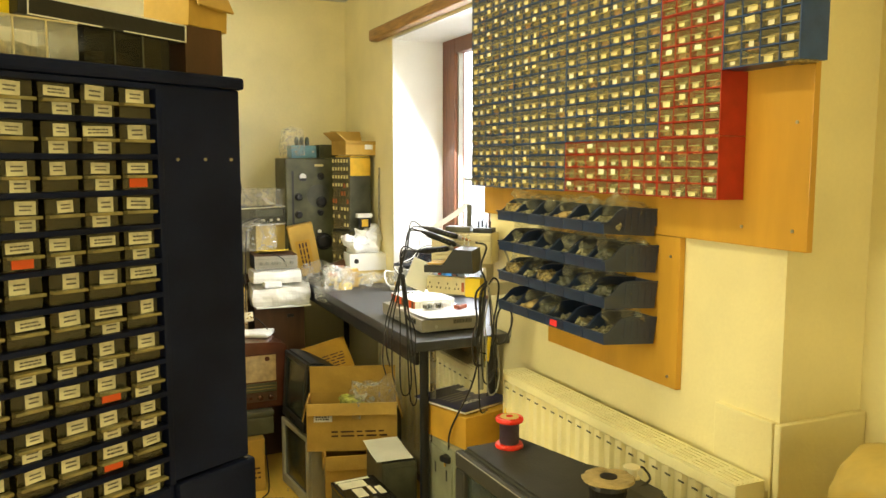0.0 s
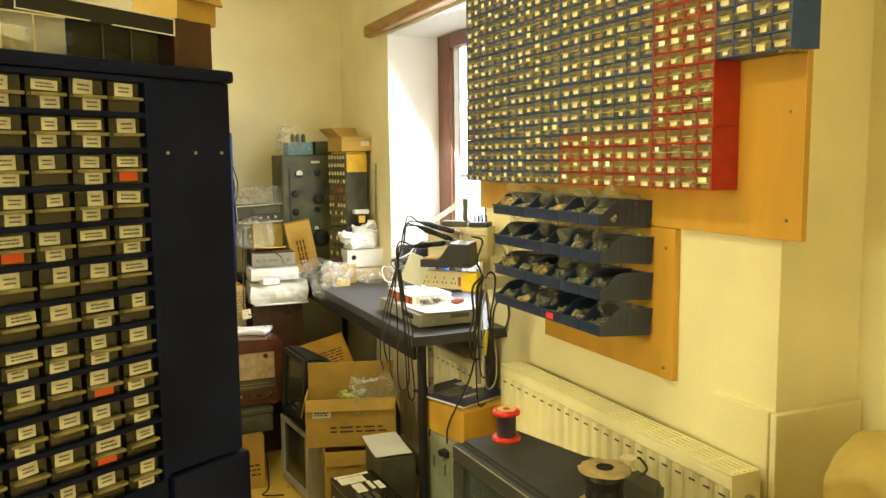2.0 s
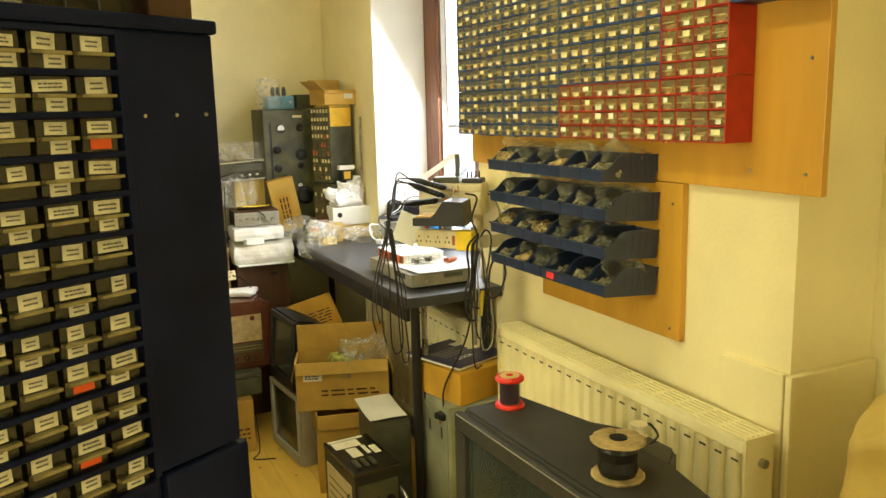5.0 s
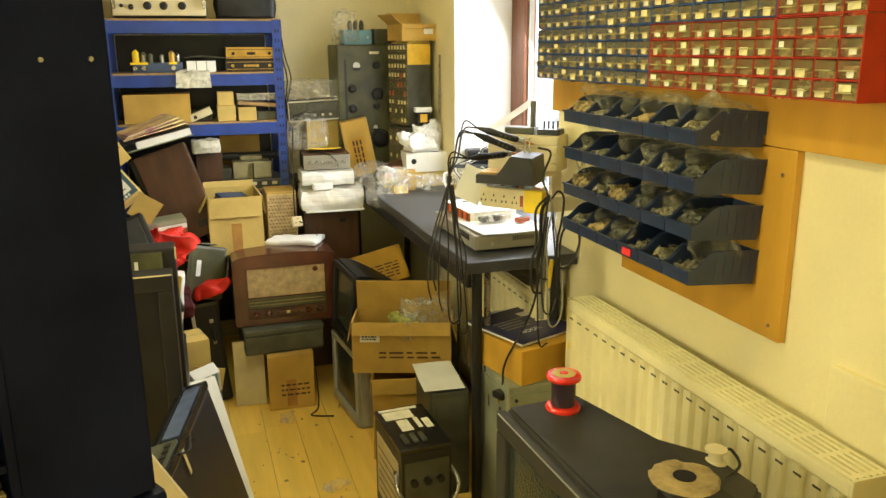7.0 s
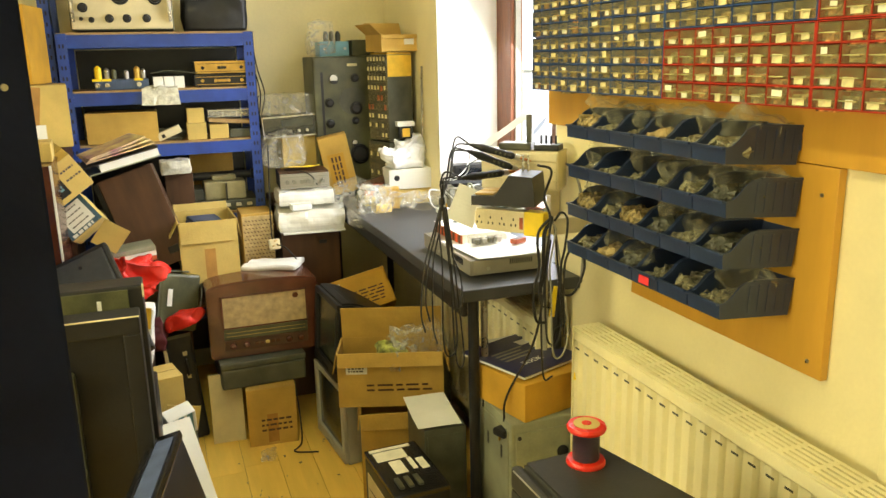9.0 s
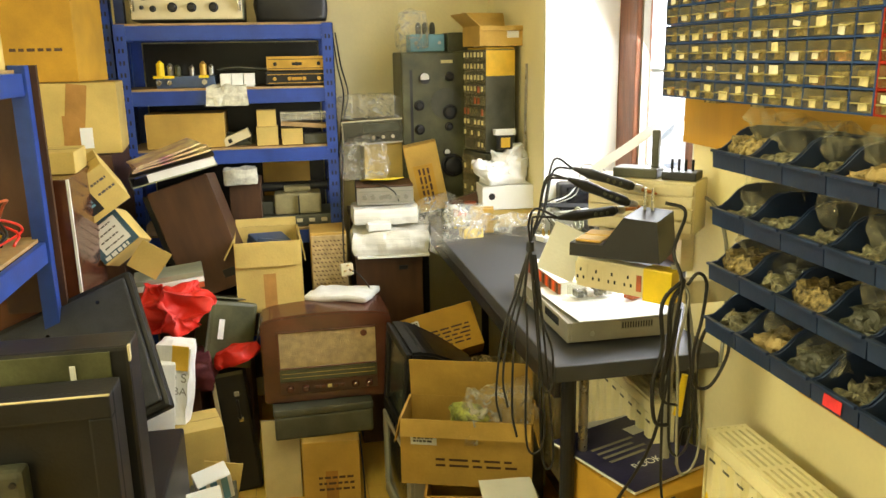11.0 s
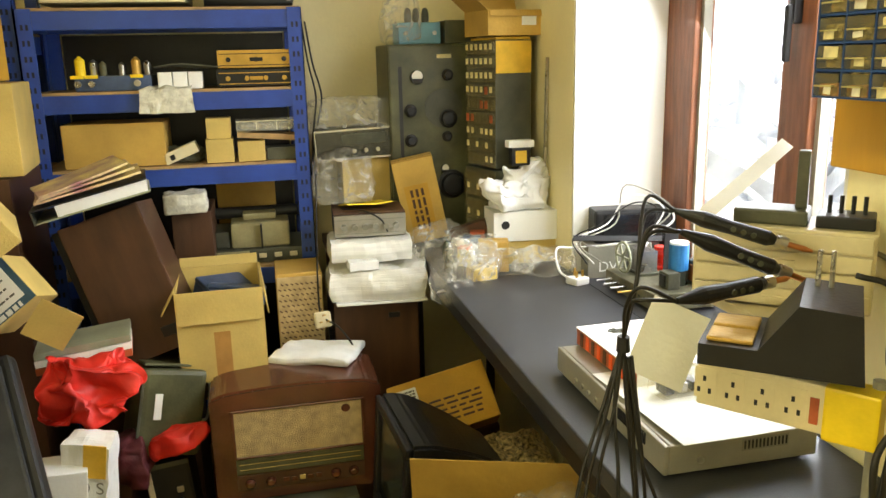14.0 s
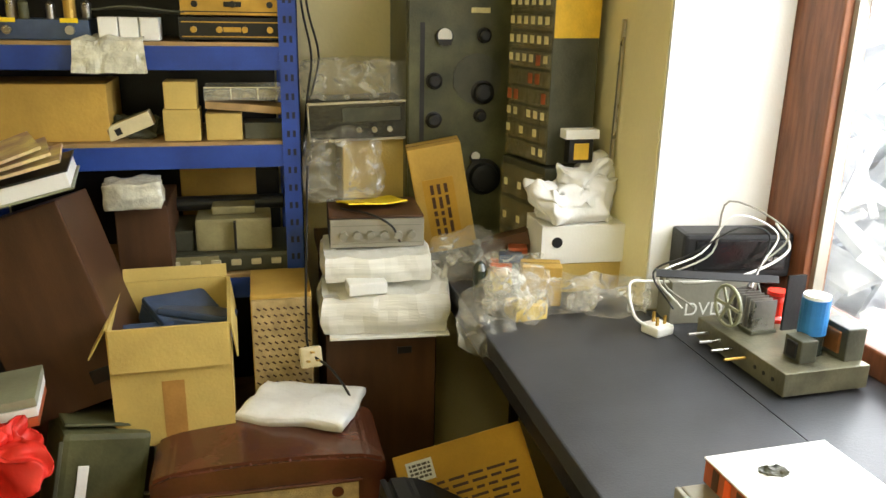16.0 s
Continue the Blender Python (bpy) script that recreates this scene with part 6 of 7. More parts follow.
solo("metal_pile", crumple(0.16, 0.2, 0.12, 0.035, 131, 5, 18), PARTS, "heap of dark metal bits under the bench", "metal parts", (1.36, 3.45, 0.39))
solo("dark_unit", bx(-0.13, -0.16, 0, 0.13, 0.16, 0.39, 0.005), GREYMET, "dark grey unit under the bench", "equipment unit", (1.37, 3.44, 0))
solo("floor_lead", tube([(0.90, 3.55, 0.25), (0.905, 3.50, 0.12), (0.90, 3.46, 0.012), (0.86, 3.40, 0.006), (0.95, 3.36, 0.006)], 0.003), CABLE, "black lead trailing on the floor", "cable")
for k in range(3):
    solo("cable_coil", tube([(1.26 + 0.05 * math.cos(a * 0.9 + k), 2.22 + 0.05 * math.sin(a * 0.9 + k), 0.10 + 0.012 * (a % 3) + 0.008 * k) for a in range(16)], 0.004), PAPER if k == 0 else CREAM, "tangled pale cable coil", "cable", group="pale cable coils")
solo("parts_tub", lathe([(0.06, 0), (0.07, 0.09), (0.072, 0.09), (0.065, 0.095)], 20), SPKBROWN, "dark tub holding pale cable", "tub", (1.26, 2.22, 0))
mb = thing("metal_fan_unit", (1.13, 2.17, 0), "round bare metal unit on a greenish circuit board", "metal unit")
part("board", bx(-0.14, -0.10, 0, 0.10, 0.08, 0.012), GREENGREY, mb)
part("drum", cyl(bmesh.new(), (0.05, 0.0, 0.045), 0.055, 0.066, "z", 24), STEEL, mb)
part("hub", cyl(bmesh.new(), (0.05, 0.0, 0.082), 0.022, 0.01, "z", 18), GREYMET, mb)

lit = bmesh.new()
fr_ = random.Random(88)
for k in range(48):
    x_, y_ = fr_.uniform(0.56, 1.0), fr_.uniform(2.2, 3.5)
    w_ = fr_.uniform(0.003, 0.014)
    bmesh.ops.create_cube(lit, size=1.0, matrix=Matrix.Translation((x_, y_, 0.0014)) @ Matrix.Rotation(fr_.uniform(0, 3), 4, "Z") @ Matrix.Diagonal((w_, w_ * fr_.uniform(0.2, 0.8), 0.0022, 1)))
tagged(part("floor_litter", lit, DUSTY), "flecks of dirt and scraps on the laminate floor", "litter", kind="stuff")
for k, (x_, y_) in enumerate(((0.70, 2.62), (0.86, 2.80), (0.76, 3.42))):
    solo("polythene_scrap", crumple(0.10, 0.06, 0.010, 0.012, 170 + k, 4, 22, 0.3), POLY, "flat scrap of clear polythene on the floor", "polythene", pose(x_, y_, 0.0, 0, 0, 40 * k), group="polythene scraps")

# ---- foreground television with spools ----
TV = pose(1.046, 1.275, 0.0, 0, 0, 2)
tv = thing("crt_television", TV, "big dusty black tube television in front of the radiator", "television", "tube televisions")
hw = 0.35
outline = ((0.0, 0.35), (0.175, 0.352), (0.222, 0.115), (0.298, 0.050), (0.302, -0.075), (0.222, -0.150), (0.175, -0.352), (0.0, -0.35))
b_ = bmesh.new()
low_ring = [b_.verts.new((x, y, 0.28)) for x, y in outline]
top_ring = [b_.verts.new((x, y, 0.825 if x < 0.25 else 0.812)) for x, y in outline]
b_.faces.new(low_ring)
b_.faces.new(list(reversed(top_ring)))
for i in range(len(outline)):
    j = (i + 1) % len(outline)
    b_.faces.new((low_ring[i], top_ring[i], top_ring[j], low_ring[j]))
bmesh.ops.recalc_face_normals(b_, faces=b_.faces[:])
bmesh.ops.bevel(b_, geom=b_.edges[:], offset=0.010, segments=3, affect="EDGES")
part("shell", b_, TVCASE, tv)
bz = bmesh.new()
for a in ((-hw, 0.28, hw, 0.33), (-hw, 0.775, hw, 0.820), (-hw, 0.33, -hw + 0.05, 0.775), (hw - 0.05, 0.33, hw, 0.775)):
    box(bz, -0.02, a[0], a[1], 0.002, a[2], a[3], 0.008)
part("bezel", bz, TVCASE, tv)
part("edge_line", bx(-0.021, -hw + 0.012, 0.8155, -0.0185, hw - 0.012, 0.8175), GREY, tv, "worn pale front edge")
part("screen", bx(-0.008, -hw + 0.05, 0.33, 0.0, hw - 0.05, 0.775), GLASSDK, tv, "dark glass screen")
part("stand", bx(0.02, -0.30, 0.0, 0.17, 0.30, 0.278, 0.006), BLACK, tv, "black stand")

sl = thing("wire_spool", pose(1.145, 1.575, 0.826, 0, 0, 20), "red plastic spool of dark enamelled wire", "wire spool")
part("lower_flange", lathe([(0.036, 0), (0.0365, 0.004), (0.034, 0.009), (0.02, 0.010)], 32), REDSP, sl)
part("upper_flange", lathe([(0.02, 0.066), (0.035, 0.067), (0.0365, 0.072), (0.034, 0.077), (0.014, 0.078)], 32), REDSP, sl)
part("winding", lathe([(0.0245, 0.010), (0.025, 0.012), (0.025, 0.064), (0.0245, 0.066)], 32), WIRE, sl, "dark purple-black wire")
part("paper_label", cyl(bmesh.new(), (0, 0, 0.0785), 0.024, 0.001, "z", 28), CARDLT, sl, "worn paper label")
part("hole", cyl(bmesh.new(), (0, 0, 0.0795), 0.009, 0.001, "z", 18), REDSP, sl)
cd = thing("cable_drum", pose(1.141, 1.146, 0.826, 0, 0, 0), "worn cardboard drum wound with black cable", "cable drum")
fl = lathe([(0.052, 0), (0.054, 0.004), (0.05, 0.007)], 14)
part("lower_flange", fl, DUSTY, cd)
uf = lathe([(0.05, 0.073), (0.055, 0.076), (0.050, 0.080), (0.016, 0.080)], 26)
for v_ in uf.verts:
    v_.co *= 1 + 0.09 * noise.noise(v_.co * 40) if v_.co.xy.length > 0.03 else 1
    v_.co.z = min(0.0805, max(0.072, v_.co.z))
part("upper_flange", uf, DUSTY, cd, "frayed card flange")
part("winding", lathe([(0.036, 0.007), (0.040, 0.02), (0.038, 0.04), (0.041, 0.06), (0.036, 0.073)], 24), CABLE, cd, "black cable winding")
part("hole", cyl(bmesh.new(), (0, 0, 0.081), 0.018, 0.001, "z", 20), BLACK, cd)
sm = thing("small_spool", (1.318, 1.30, 0.814), "small cream bobbin with a black lead", "bobbin")
part("bobbin", lathe([(0.02, 0), (0.02, 0.004), (0.013, 0.006), (0.013, 0.024), (0.02, 0.026), (0.02, 0.03), (0.006, 0.031)], 20), CREAM, sm)
part("lead", tube([(0.02, 0, 0.025), (0.035, 0.0, 0.02), (0.03, -0.03, 0.005), (-0.03, -0.06, 0.004)], 0.003), CABLE, sm)
solo("tan_jacket", crumple(0.36, 0.42, 0.50, 0.03, 141, 7, 6, 0.5), TAN, "mustard-tan jacket heaped over a chair back", "jacket", pose(1.64, 0.74, 0.485, 0, 0, 10), smooth=True)
chr_ = thing("chair", (1.64, 0.72, 0), "dark chair holding the tan jacket", "chair")
part("seat", bx(-0.19, -0.2, 0.45, 0.19, 0.2, 0.485, 0.01), BLACK, chr_)
for x in (-0.17, 0.15):
    for y in (-0.18, 0.16):
        part("leg", bx(x, y, 0, x + 0.02, y + 0.02, 0.45), BLACK, chr_)


# ---- heap at the aisle side ----
# black televisions standing back to front
bt = thing("flat_television", (0.10, 2.34, 0), "large black television seen from behind with a grey rear cover", "television", "flat televisions")
part("frame", bx(-0.32, 0.03, 0.0, 0.275, 0.10, 0.975, 0.006), BLACK, bt)
for a in ((-0.32, 0.0, 0.935, 0.275, 0.03, 0.978), (-0.32, 0.0, 0.0, 0.275, 0.03, 0.04), (0.235, 0.0, 0.04, 0.275, 0.03, 0.935)):
    part("rim", bx(*a, 0.004), BLACK, bt)
part("edge_strip", bx(-0.32, -0.002, 0.978, 0.276, 0.002, 0.981), CREAM, bt, "worn pale edge")
rcv = part("rear_cover", bx(-0.30, -0.012, 0.30, 0.12, 0.03, 0.855, 0.012), GREYMET, bt, "olive-grey rear cover")
part("recess", bx(0.01, -0.0135, 0.70, 0.075, -0.0118, 0.735), BLACK, rcv)
part("ledge", bx(-0.28, -0.024, 0.60, 0.122, -0.012, 0.62, 0.003), GREYMET, rcv)
part("screw", cyl(bmesh.new(), (0.10, -0.0135, 0.83), 0.006, 0.004, "y", 12), BLACK, rcv)
bt2 = thing("flat_television", (0.10, 2.49, 0), "black television with a dusty olive top edge", "television", "flat televisions")
part("frame", bx(-0.32, 0.0, 0.0, 0.285, 0.10, 1.015, 0.008), BLACK, bt2)
part("top_edge", bx(-0.31, -0.004, 0.955, 0.25, 0.0, 1.008, 0.002), OLIVE, bt2, "dusty olive strip")
part("corner", bx(0.283, -0.004, 0.985, 0.2875, 0.01, 1.018, 0.001), CREAM, bt2, "chipped pale corner")
part("latch", bx(0.175, -0.008, 0.955, 0.185, -0.004, 0.985), PAPER, bt2)

# tilted monitor back
mo = thing("monitor", frame_from((0.262, 3.17, 1.0), (0.92, 0.0, 0.39), (-0.32, 0.668, 0.668)) @ pose(-0.2, 0, -0.42), "dark grey computer monitor lying tilted with its back up", "monitor")
part("shell", bx(-0.28, 0.0, 0.0, 0.20, 0.035, 0.42, 0.010), BLACK, mo)
part("back_plate", bx(-0.27, -0.008, 0.02, 0.185, 0.0, 0.40, 0.006), mat("charcoal_plastic", (0.040, 0.043, 0.052), 0.45, var=0.15), mo)
part("mount", bx(-0.17, -0.022, 0.17, -0.07, -0.008, 0.25, 0.006), BLACK, mo)
for x, z in ((-0.15, 0.33), (-0.05, 0.33), (0.10, 0.36), (-0.10, 0.12)):
    part("screw", cyl(bmesh.new(), (x, -0.0095, z), 0.005, 0.003, "y", 10), BLACKSH, mo)
solo("black_crate", bx(-0.3, -0.22, 0, 0.26, 0.18, 0.56, 0.008), BLACK, "dull black equipment crate in the heap", "crate", (0.12, 2.90, 0))

# leaning gear beside the aisle
lp = thing("tape_deck", frame_from((0.345, 1.85, 0.675), (0.091, 0.55, -0.03), (-0.25, 0.07, 0.96)), "black tape deck leaning in the aisle with a grey front", "tape deck")
part("case", bx(0.0, 0.0, -0.655, 0.56, 0.075, -0.022, 0.006), BLACK, lp)
part("fascia", bx(-0.002, -0.003, -0.0215, 0.562, 0.078, 0.0, 0.005), BLACKSH, lp, "glossy black front")
part("window", bx(0.19, 0.008, 0.0, 0.52, 0.052, 0.003, 0.001), mat("pale_blue_window", (0.085, 0.11, 0.19), 0.22), lp, "long grey-blue front window")
part("panel", bx(0.012, 0.006, 0.0, 0.16, 0.07, 0.006, 0.002), GREYMET, lp, "olive-grey end panel")
part("groove", bx(0.0, 0.056, 0.0, 0.55, 0.060, 0.002), BLACK, lp)
for k in range(4):
    part("button", bx(0.03 + k * 0.03, 0.015, 0.006, 0.05 + k * 0.03, 0.030, 0.010, 0.002), BLACK, lp)
part("tag", bx(0.125, -0.006, -0.075, 0.14, -0.0035, -0.015), CREAM, lp, "pale paper tag")
part("lead", tube([(0.10, -0.006, -0.01), (0.16, -0.012, -0.03), (0.22, -0.006, -0.02), (0.26, -0.004, -0.05)], 0.003), CABLE, lp)
solo("white_board", bx(-0.13, -0.006, -0.50, 0.012, 0.006, 0.0, 0.002), PAPER, "white board leaning against the heap", "board", frame_from((0.455, 3.03, 0.394), (0.94, 0.34, 0.0), (-0.10, 0.28, 0.39)))
solo("kraft_sheet", bx(-0.075, -0.003, 0, 0.045, 0.003, 0.33, 0.001), CARDLT, "brown card sheet leaning in the heap", "card", pose(0.40, 3.27, 0.0, -5, 12, 0))
solo("cream_board", bx(0, -0.006, -0.15, 0.805, 0.006, 0, 0.001), CREAM, "cream board leaning against the tape deck", "board", frame_from((0.322, 1.73, 0.79), (0.476, 0.0, -0.88), (0.88, 0.0, 0.476)))

# suitcase, bags, metal box
sc_ = thing("suitcase", pose(0.482, 3.80, 0, 0, -5, 4), "upright black suitcase with worn metal edges", "suitcase")
part("shell", bx(-0.055, -0.12, 0.0, 0.058, 0.14, 0.475, 0.012), BLACK, sc_)
part("edge", bx(-0.060, -0.124, 0.02, -0.045, -0.118, 0.475, 0.002), CREAM, sc_, "worn pale edge binding")
part("edge", bx(-0.058, -0.124, 0.462, 0.056, -0.118, 0.477, 0.002), GREYMET, sc_)
part("handle", tube([(0.02, -0.12, 0.36), (0.02, -0.15, 0.37), (0.02, -0.15, 0.31), (0.02, -0.12, 0.30)], 0.005), BLACK, sc_)
for z in (0.28, 0.38):
    part("catch", bx(0.012, -0.124, z, 0.03, -0.118, z + 0.018, 0.002), STEEL, sc_)
gm = thing("metal_case", pose(0.425, 3.75, 0.480, -10, 14, 18), "scuffed olive-grey metal case with a wire handle", "metal case")
part("body", bx(-0.085, -0.09, 0.0, 0.085, 0.10, 0.235, 0.014), OLIVE, gm)
part("top_plate", bx(-0.08, -0.07, 0.2405, 0.08, 0.09, 0.248, 0.004), OLIVE, gm)
part("handle", tube([(0.0865, -0.04, 0.20), (0.105, -0.05, 0.19), (0.107, -0.05, 0.10), (0.0865, -0.04, 0.09)], 0.004), STEEL, gm)
part("tag", bx(-0.05, -0.093, 0.10, -0.03, -0.09, 0.17, 0.001), PAPER, gm, "white string tag")
part("strap", bx(-0.09, -0.096, 0.05, -0.082, -0.09, 0.22, 0.002), GREYMET, gm)
solo("wooden_stool", bx(-0.09, -0.12, 0, 0.09, 0.12, 0.47, 0.005), SPKBROWN, "dark wooden box holding up the metal case", "box", (0.265, 3.78, 0))
solo("red_jacket", crumple(0.17, 0.13, 0.15, 0.052, 151, 11, 14, 0.42), REDCLOTH, "crumpled bright red nylon jacket on the heap", "jacket", pose(0.32, 3.50, 0.70, 0, 0, 20), smooth=True)
solo("red_sleeve", crumple(0.16, 0.06, 0.055, 0.022, 153, 6, 16, 0.4), REDCLOTH, "red nylon sleeve lying across the suitcase", "jacket sleeve", pose(0.495, 3.66, 0.515, 0, -14, 0), smooth=True)
solo("maroon_cloth", crumple(0.09, 0.09, 0.14, 0.025, 155, 5, 14, 0.45), mat("maroon_cloth", (0.10, 0.015, 0.02), 0.7, var=0.2), "dark maroon cloth bundle in the heap", "cloth", pose(0.365, 3.66, 0.43), smooth=True)
pb = thing("paper_bag", pose(0.30, 3.40, 0.44, 0, 8, -10), "tall white and yellow paper bag with grey lettering", "paper bag")
part("bag", crumple(0.105, 0.08, 0.27, 0.008, 157, 5, 16, 0.12), PAPER, pb)
part("yellow_panel", bx(0.0, -0.047, 0.19, 0.05, -0.044, 0.27), YCARD, pb)
text("lettering", "40 S", 0.042, GREY, pb, Matrix.Translation((0.012, -0.0475, 0.165)) @ Matrix.Rotation(radians(90), 4, "X"))
text("lettering", "BA", 0.036, GREY, pb, Matrix.Translation((0.028, -0.0475, 0.12)) @ Matrix.Rotation(radians(90), 4, "X"))
solo("white_carton", bx(-0.05, -0.05, 0, 0.05, 0.05, 0.22, 0.003), PAPER, "plain white carton beside the paper bag", "carton", pose(0.255, 3.36, 0.44, 0, 6, 12))
carton(pose(0.36, 3.38, 0.20, 0, 0, 14), 0.17, 0.15, 0.235, "cardboard box low in the heap", CARDLT, tape=False)
solo("grey_plinth", bx(-0.12, -0.12, 0, 0.12, 0.12, 0.199, 0.004), GREYMET, "low dark unit under the cardboard box", "equipment unit", (0.33, 3.38, 0))
bp_ = thing("blue_packet", pose(0.435, 3.18, 0.28, 20, -10, 20), "blue and white striped paper packet", "packet")
part("body", bx(-0.05, -0.03, 0, 0.05, 0.03, 0.10, 0.003), PAPER, bp_)
for k in range(3):
    part("stripe", bx(-0.046 + k * 0.032, -0.031, 0.005, -0.026 + k * 0.032, -0.0302, 0.098), BLUEBOX, bp_)
solo("grey_stand", bx(-0.07, -0.09, 0, 0.07, 0.09, 0.27, 0.004), GREYMET, "dark grey unit under the blue packet", "equipment unit", (0.42, 3.19, 0))

# leaning brown speaker with magazines
ls = thing("brown_speaker", frame_from((0.44, 3.80, 0.76), (0.189, 0.0, 0.060), (-0.086, 0.05, 0.377)), "tall brown speaker cabinet leaning over with magazines on top", "loudspeaker")
part("cabinet", bx(-0.115, 0.0, -0.02, 0.105, 0.24, 0.395, 0.004), SPKBROWN, ls)
part("front_baffle", bx(-0.135, 0.01, -0.015, -0.1155, 0.23, 0.39, 0.003), BLACK, ls)
part("terminal", bx(0.03, -0.004, 0.02, 0.075, 0.0, 0.05, 0.002), BLACK, ls)
solo("low_cabinet", bx(-0.16, -0.13, 0, 0.16, 0.15, 0.70, 0.004), SPKBROWN, "dark cabinet under the leaning speaker", "cabinet", (0.36, 4.02, 0))
fo = thing("lever_folder", pose(0.315, 3.88, 1.165, 0, -13, 8), "thick grey lever folder of papers", "folder")
part("cover", bx(-0.145, -0.10, 0, 0.145, 0.12, 0.004), GREENGREY, fo)
part("paper_block", bx(-0.09, -0.095, 0.0045, 0.14, 0.115, 0.034), PAPER, fo)
part("lid", bx(-0.145, -0.10, 0.0345, 0.145, 0.12, 0.038), BLACK, fo)
part("spine", bx(-0.149, -0.10, 0.0, -0.1455, 0.12, 0.038), GREYMET, fo)
for k in range(3):
    solo("magazine", sheet(0.27 - 0.02 * k, 0.19, 0.004, k + 31, 8, 5, 0.006), MAGA, "glossy old magazine with a printed cover", "magazine", pose(0.305 - 0.012 * k, 3.87, 1.216 + 0.011 * k, 0, -14 - 2 * k, 10 + 5 * k), group="magazines")
for k in range(3):
    solo("book", bx(-0.11, -0.07, 0, 0.11, 0.07, 0.017, 0.001), (GREENGREY, PAPER, REDPAGE)[k], ("grey-green", "white", "dark red")[k] + " hardback lying in the heap", "book", pose(0.295, 3.64, 0.850 - 0.019 * k, 0, -5, 8), group="books in the heap")
solo("packet_in_film", crumple(0.13, 0.09, 0.062, 0.010, 161, 5, 18, 0.2), BUBBLE, "packet wrapped in bubble film", "wrapped package", (0.522, 4.14, 1.078), smooth=True)
solo("brown_case", bx(-0.06, -0.12, 0, 0.06, 0.12, 0.20, 0.003), SPKBROWN, "small dark brown case on the shelf", "case", (0.535, 4.26, SH[4]))

# cartons up the left side
carton(pose(-0.10, 4.05, 1.49, 0, 0, -8), 0.30, 0.28, 0.30, "orange-brown printed cardboard box on the stack", CARDOR, tape=False, lines=1, seed=4)
kb = carton(pose(-0.03, 4.02, 1.245, 0, 0, 6), 0.32, 0.30, 0.242, "big kraft cardboard box sealed with brown tape", CARDLT, lines=0)
part("tape", bx(-0.03, -0.152, 0.03, 0.035, -0.1505, 0.24), TAPE, kb, "wide brown tape").matrix_basis = Matrix.Rotation(radians(8), 4, "Y")
part("paper_label", bx(0.03, -0.1525, 0.02, 0.07, -0.1510, 0.09), PAPER, kb)
solo("wooden_cabinet", bx(-0.2, -0.16, 0, 0.15, 0.16, 1.24, 0.004), SPKBROWN, "tall dark cabinet under the cardboard boxes", "cabinet", (-0.04, 4.03, 0))
AZ = frame_from((0.070, 3.440, 1.040), (0.13, 0.03, 0.089), (-0.45, -0.25, 0.85))
az = carton(AZ @ pose(0.10, 0.10, 0), 0.20, 0.20, 0.135, "kraft parcel with black printed tape and marker scribbles", CARDLT, tape=False)
tp = part("tape", bx(-0.020, -0.1012, 0.02, 0.020, -0.1002, 0.1362), BLACK, az, "black printed parcel tape")
tq = part("tape", bx(-0.020, -0.1012, 0.1362, 0.020, 0.04, 0.1370), BLACK, az, "black printed parcel tape")
part("print", bars(0.085, 1, 0.02, 0.016, 8), BLUEBOX, tp).matrix_basis = Matrix.Translation((0, -0.1014, 0.08)) @ Matrix.Rotation(radians(90), 4, "Y")
part("print", bars(0.10, 1, 0.02, 0.016, 9), BLUEBOX, tq).matrix_basis = Matrix.Translation((0, -0.04, 0.1372)) @ Matrix.Rotation(radians(-90), 4, "Z") @ Matrix.Rotation(radians(-90), 4, "X")
for x, z, w_ in ((-0.060, 0.065, 0.055), (0.062, 0.080, 0.058)):
    part("scribble", bars(w_, 2, 0.034, 0.007, 3 + int(x * 100)), INK, az).matrix_basis = Matrix.Translation((x, -0.1003, z))
SG = frame_from((0.140, 3.462, 0.945), (0.80, 0.10, 0.60), (-0.40, 0.28, 0.87))
sg = carton(SG @ pose(0.066, 0.07, 0), 0.135, 0.14, 0.125, "blue printed carton with a handwritten white notice", CARDLT, tape=False)
part("blue_print", bx(-0.066, -0.0712, 0.002, 0.066, -0.0702, 0.122), mat("slate_blue_print", (0.045, 0.10, 0.15), 0.4), sg, "slate-blue printed face")
nt_ = part("notice", bx(-0.045, -0.0725, 0.020, 0.050, -0.0714, 0.108), PAPER, sg, "white handwritten notice")
part("print", bars(0.070, 4, 0.020, 0.0045, 12), INK, nt_).matrix_basis = Matrix.Translation((0, -0.0727, 0.066))
part("print", bars(0.09, 1, 0.02, 0.012, 6), PAPER, sg).matrix_basis = Matrix.Translation((-0.01, -0.0714, 0.010))
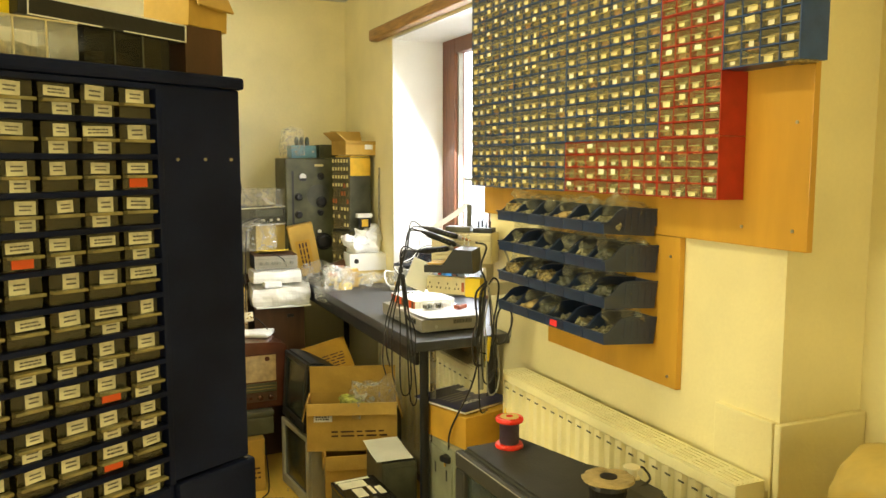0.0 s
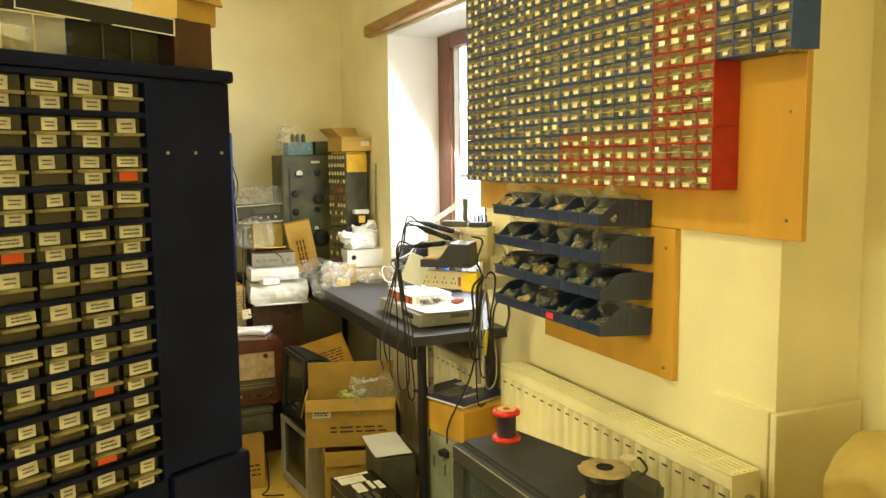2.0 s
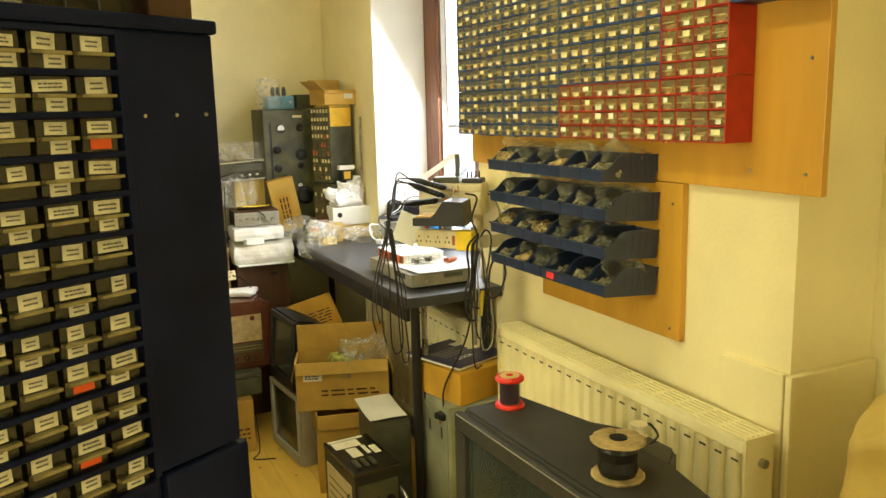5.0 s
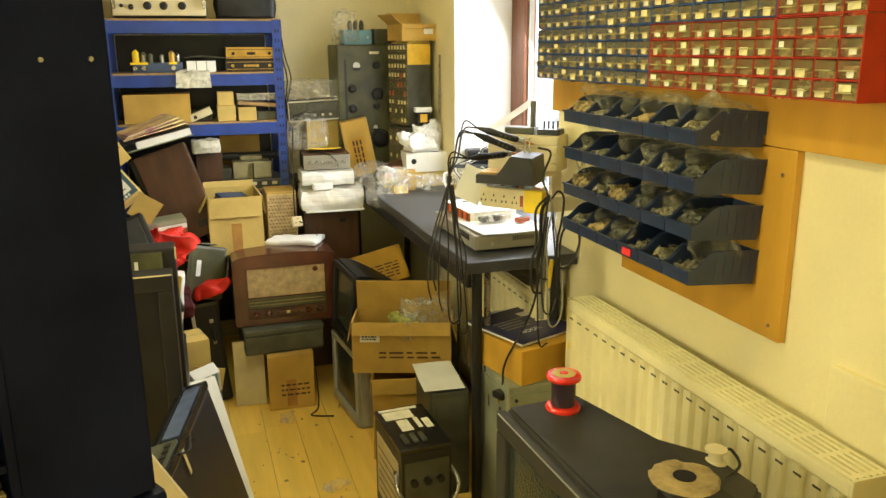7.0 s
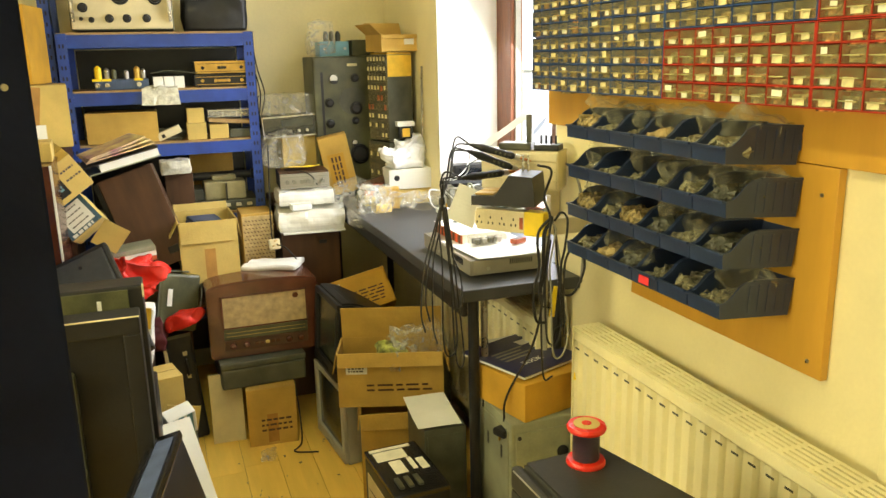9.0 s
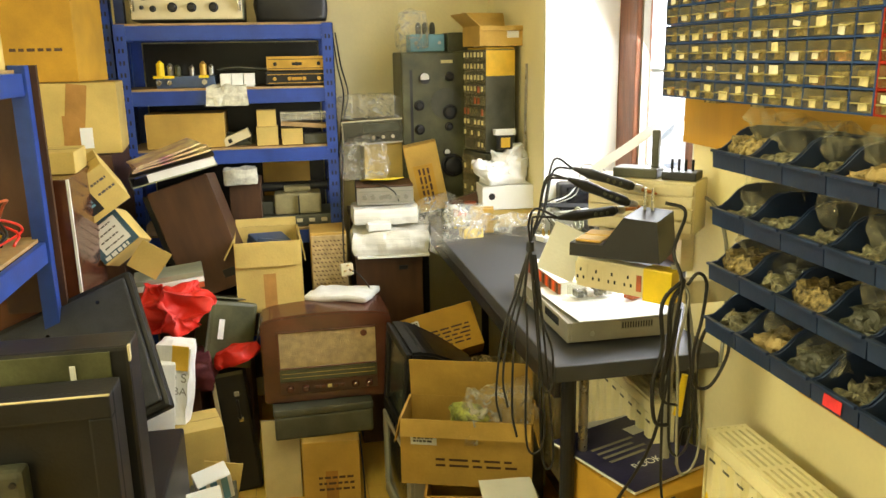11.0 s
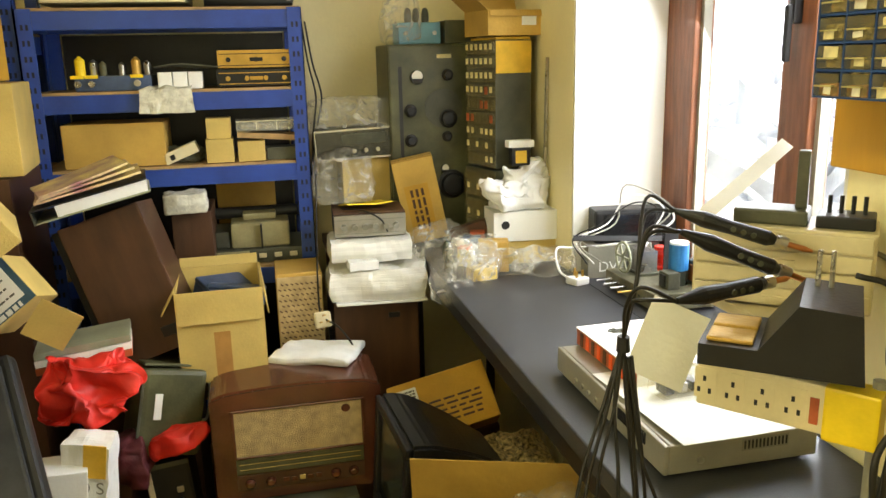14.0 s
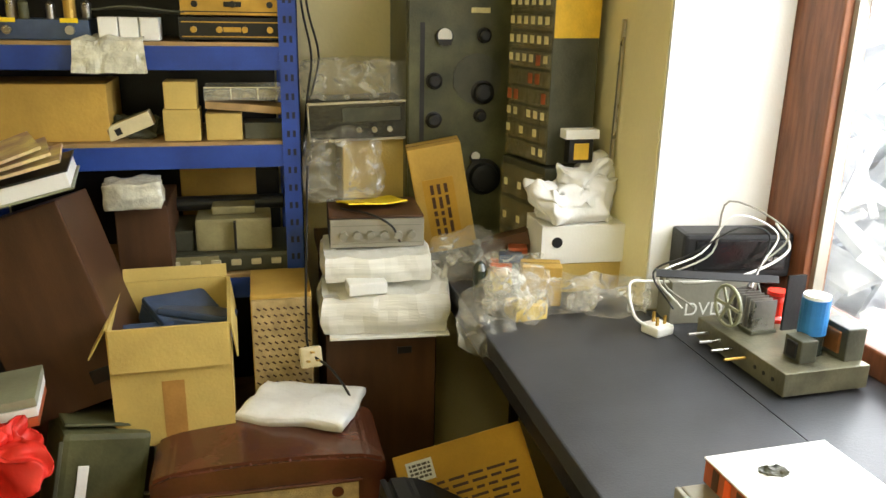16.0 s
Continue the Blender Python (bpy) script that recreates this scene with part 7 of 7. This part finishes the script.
solo("yellow_sheet", bx(-0.05, -0.001, -0.05, 0.05, 0.001, 0.05), CARDLT, "torn flap of kraft card", "card", pose(0.262, 3.50, 0.945, 10, 35, 10))
bwc = thing("veneer_cabinet", (-0.03, 3.20, 0), "tall reddish-brown veneered cabinet with a white edge", "cabinet")
part("carcass", bx(-0.30, 0.0, 0.0, 0.155, 0.34, 1.25, 0.003), BAKE, bwc)
part("edge", bx(0.155, -0.002, 0.10, 0.162, 0.006, 1.25), PAPER, bwc, "white edge strip")
carton(pose(0.02, 3.40, 1.2515, 0, 0, 4), 0.2, 0.2, 0.06, "flat kraft carton on the veneered cabinet", CARDLT, tape=False)

# side shelving with leads
sv = thing("shelving_unit", (0, 0, 0), "blue steel shelving end with coils of leads", "shelving unit", "blue shelving units")
for y in (2.66, 3.12):
    part("post", bx(0.045, y, 0, 0.085, y + 0.035, 1.55, 0.002), BLUEMETAL, sv)
for z in (1.10, 1.53):
    part("beam", bx(0.062, 2.70, z - 0.055, 0.078, 3.12, z, 0.002), BLUEMETAL, sv)
    part("shelf", bx(-0.40, 2.66, z + 0.0005, 0.06, 3.155, z + 0.009), MDF, sv)
for x in (-0.40,):
    for y in (2.66, 3.12):
        part("post", bx(x, y, 0, x + 0.04, y + 0.035, 1.55, 0.002), BLUEMETAL, sv)
part("end_panel", bx(-0.05, 3.157, 0.9, 0.10, 3.172, 1.55), SPKBROWN, sv, "brown end panel")
lr = random.Random(71)
for k in range(16):
    y0, h0 = 2.70 + lr.random() * 0.38, lr.uniform(0.03, 0.20)
    mt_ = (CABLE, REDSP, CABLE, YELLOW, CABLE, REDPAGE)[k % 6]
    pts = [(lr.uniform(-0.1, 0.05), y0 + lr.uniform(-0.08, 0.08), 1.112 + h0 * f + 0.004) for f in (0.1, 0.6, 1.0, 0.8, 0.3, 0.05)]
    solo("test_lead", tube(pts, 0.0035), mt_, "coiled test lead on the side shelf", "cable", group="test leads on the side shelf")
carton(pose(-0.08, 2.98, 1.5395, 0, 0, 3), 0.26, 0.26, 0.22, "pale carton on the side shelving", CARDLT, tape=False)
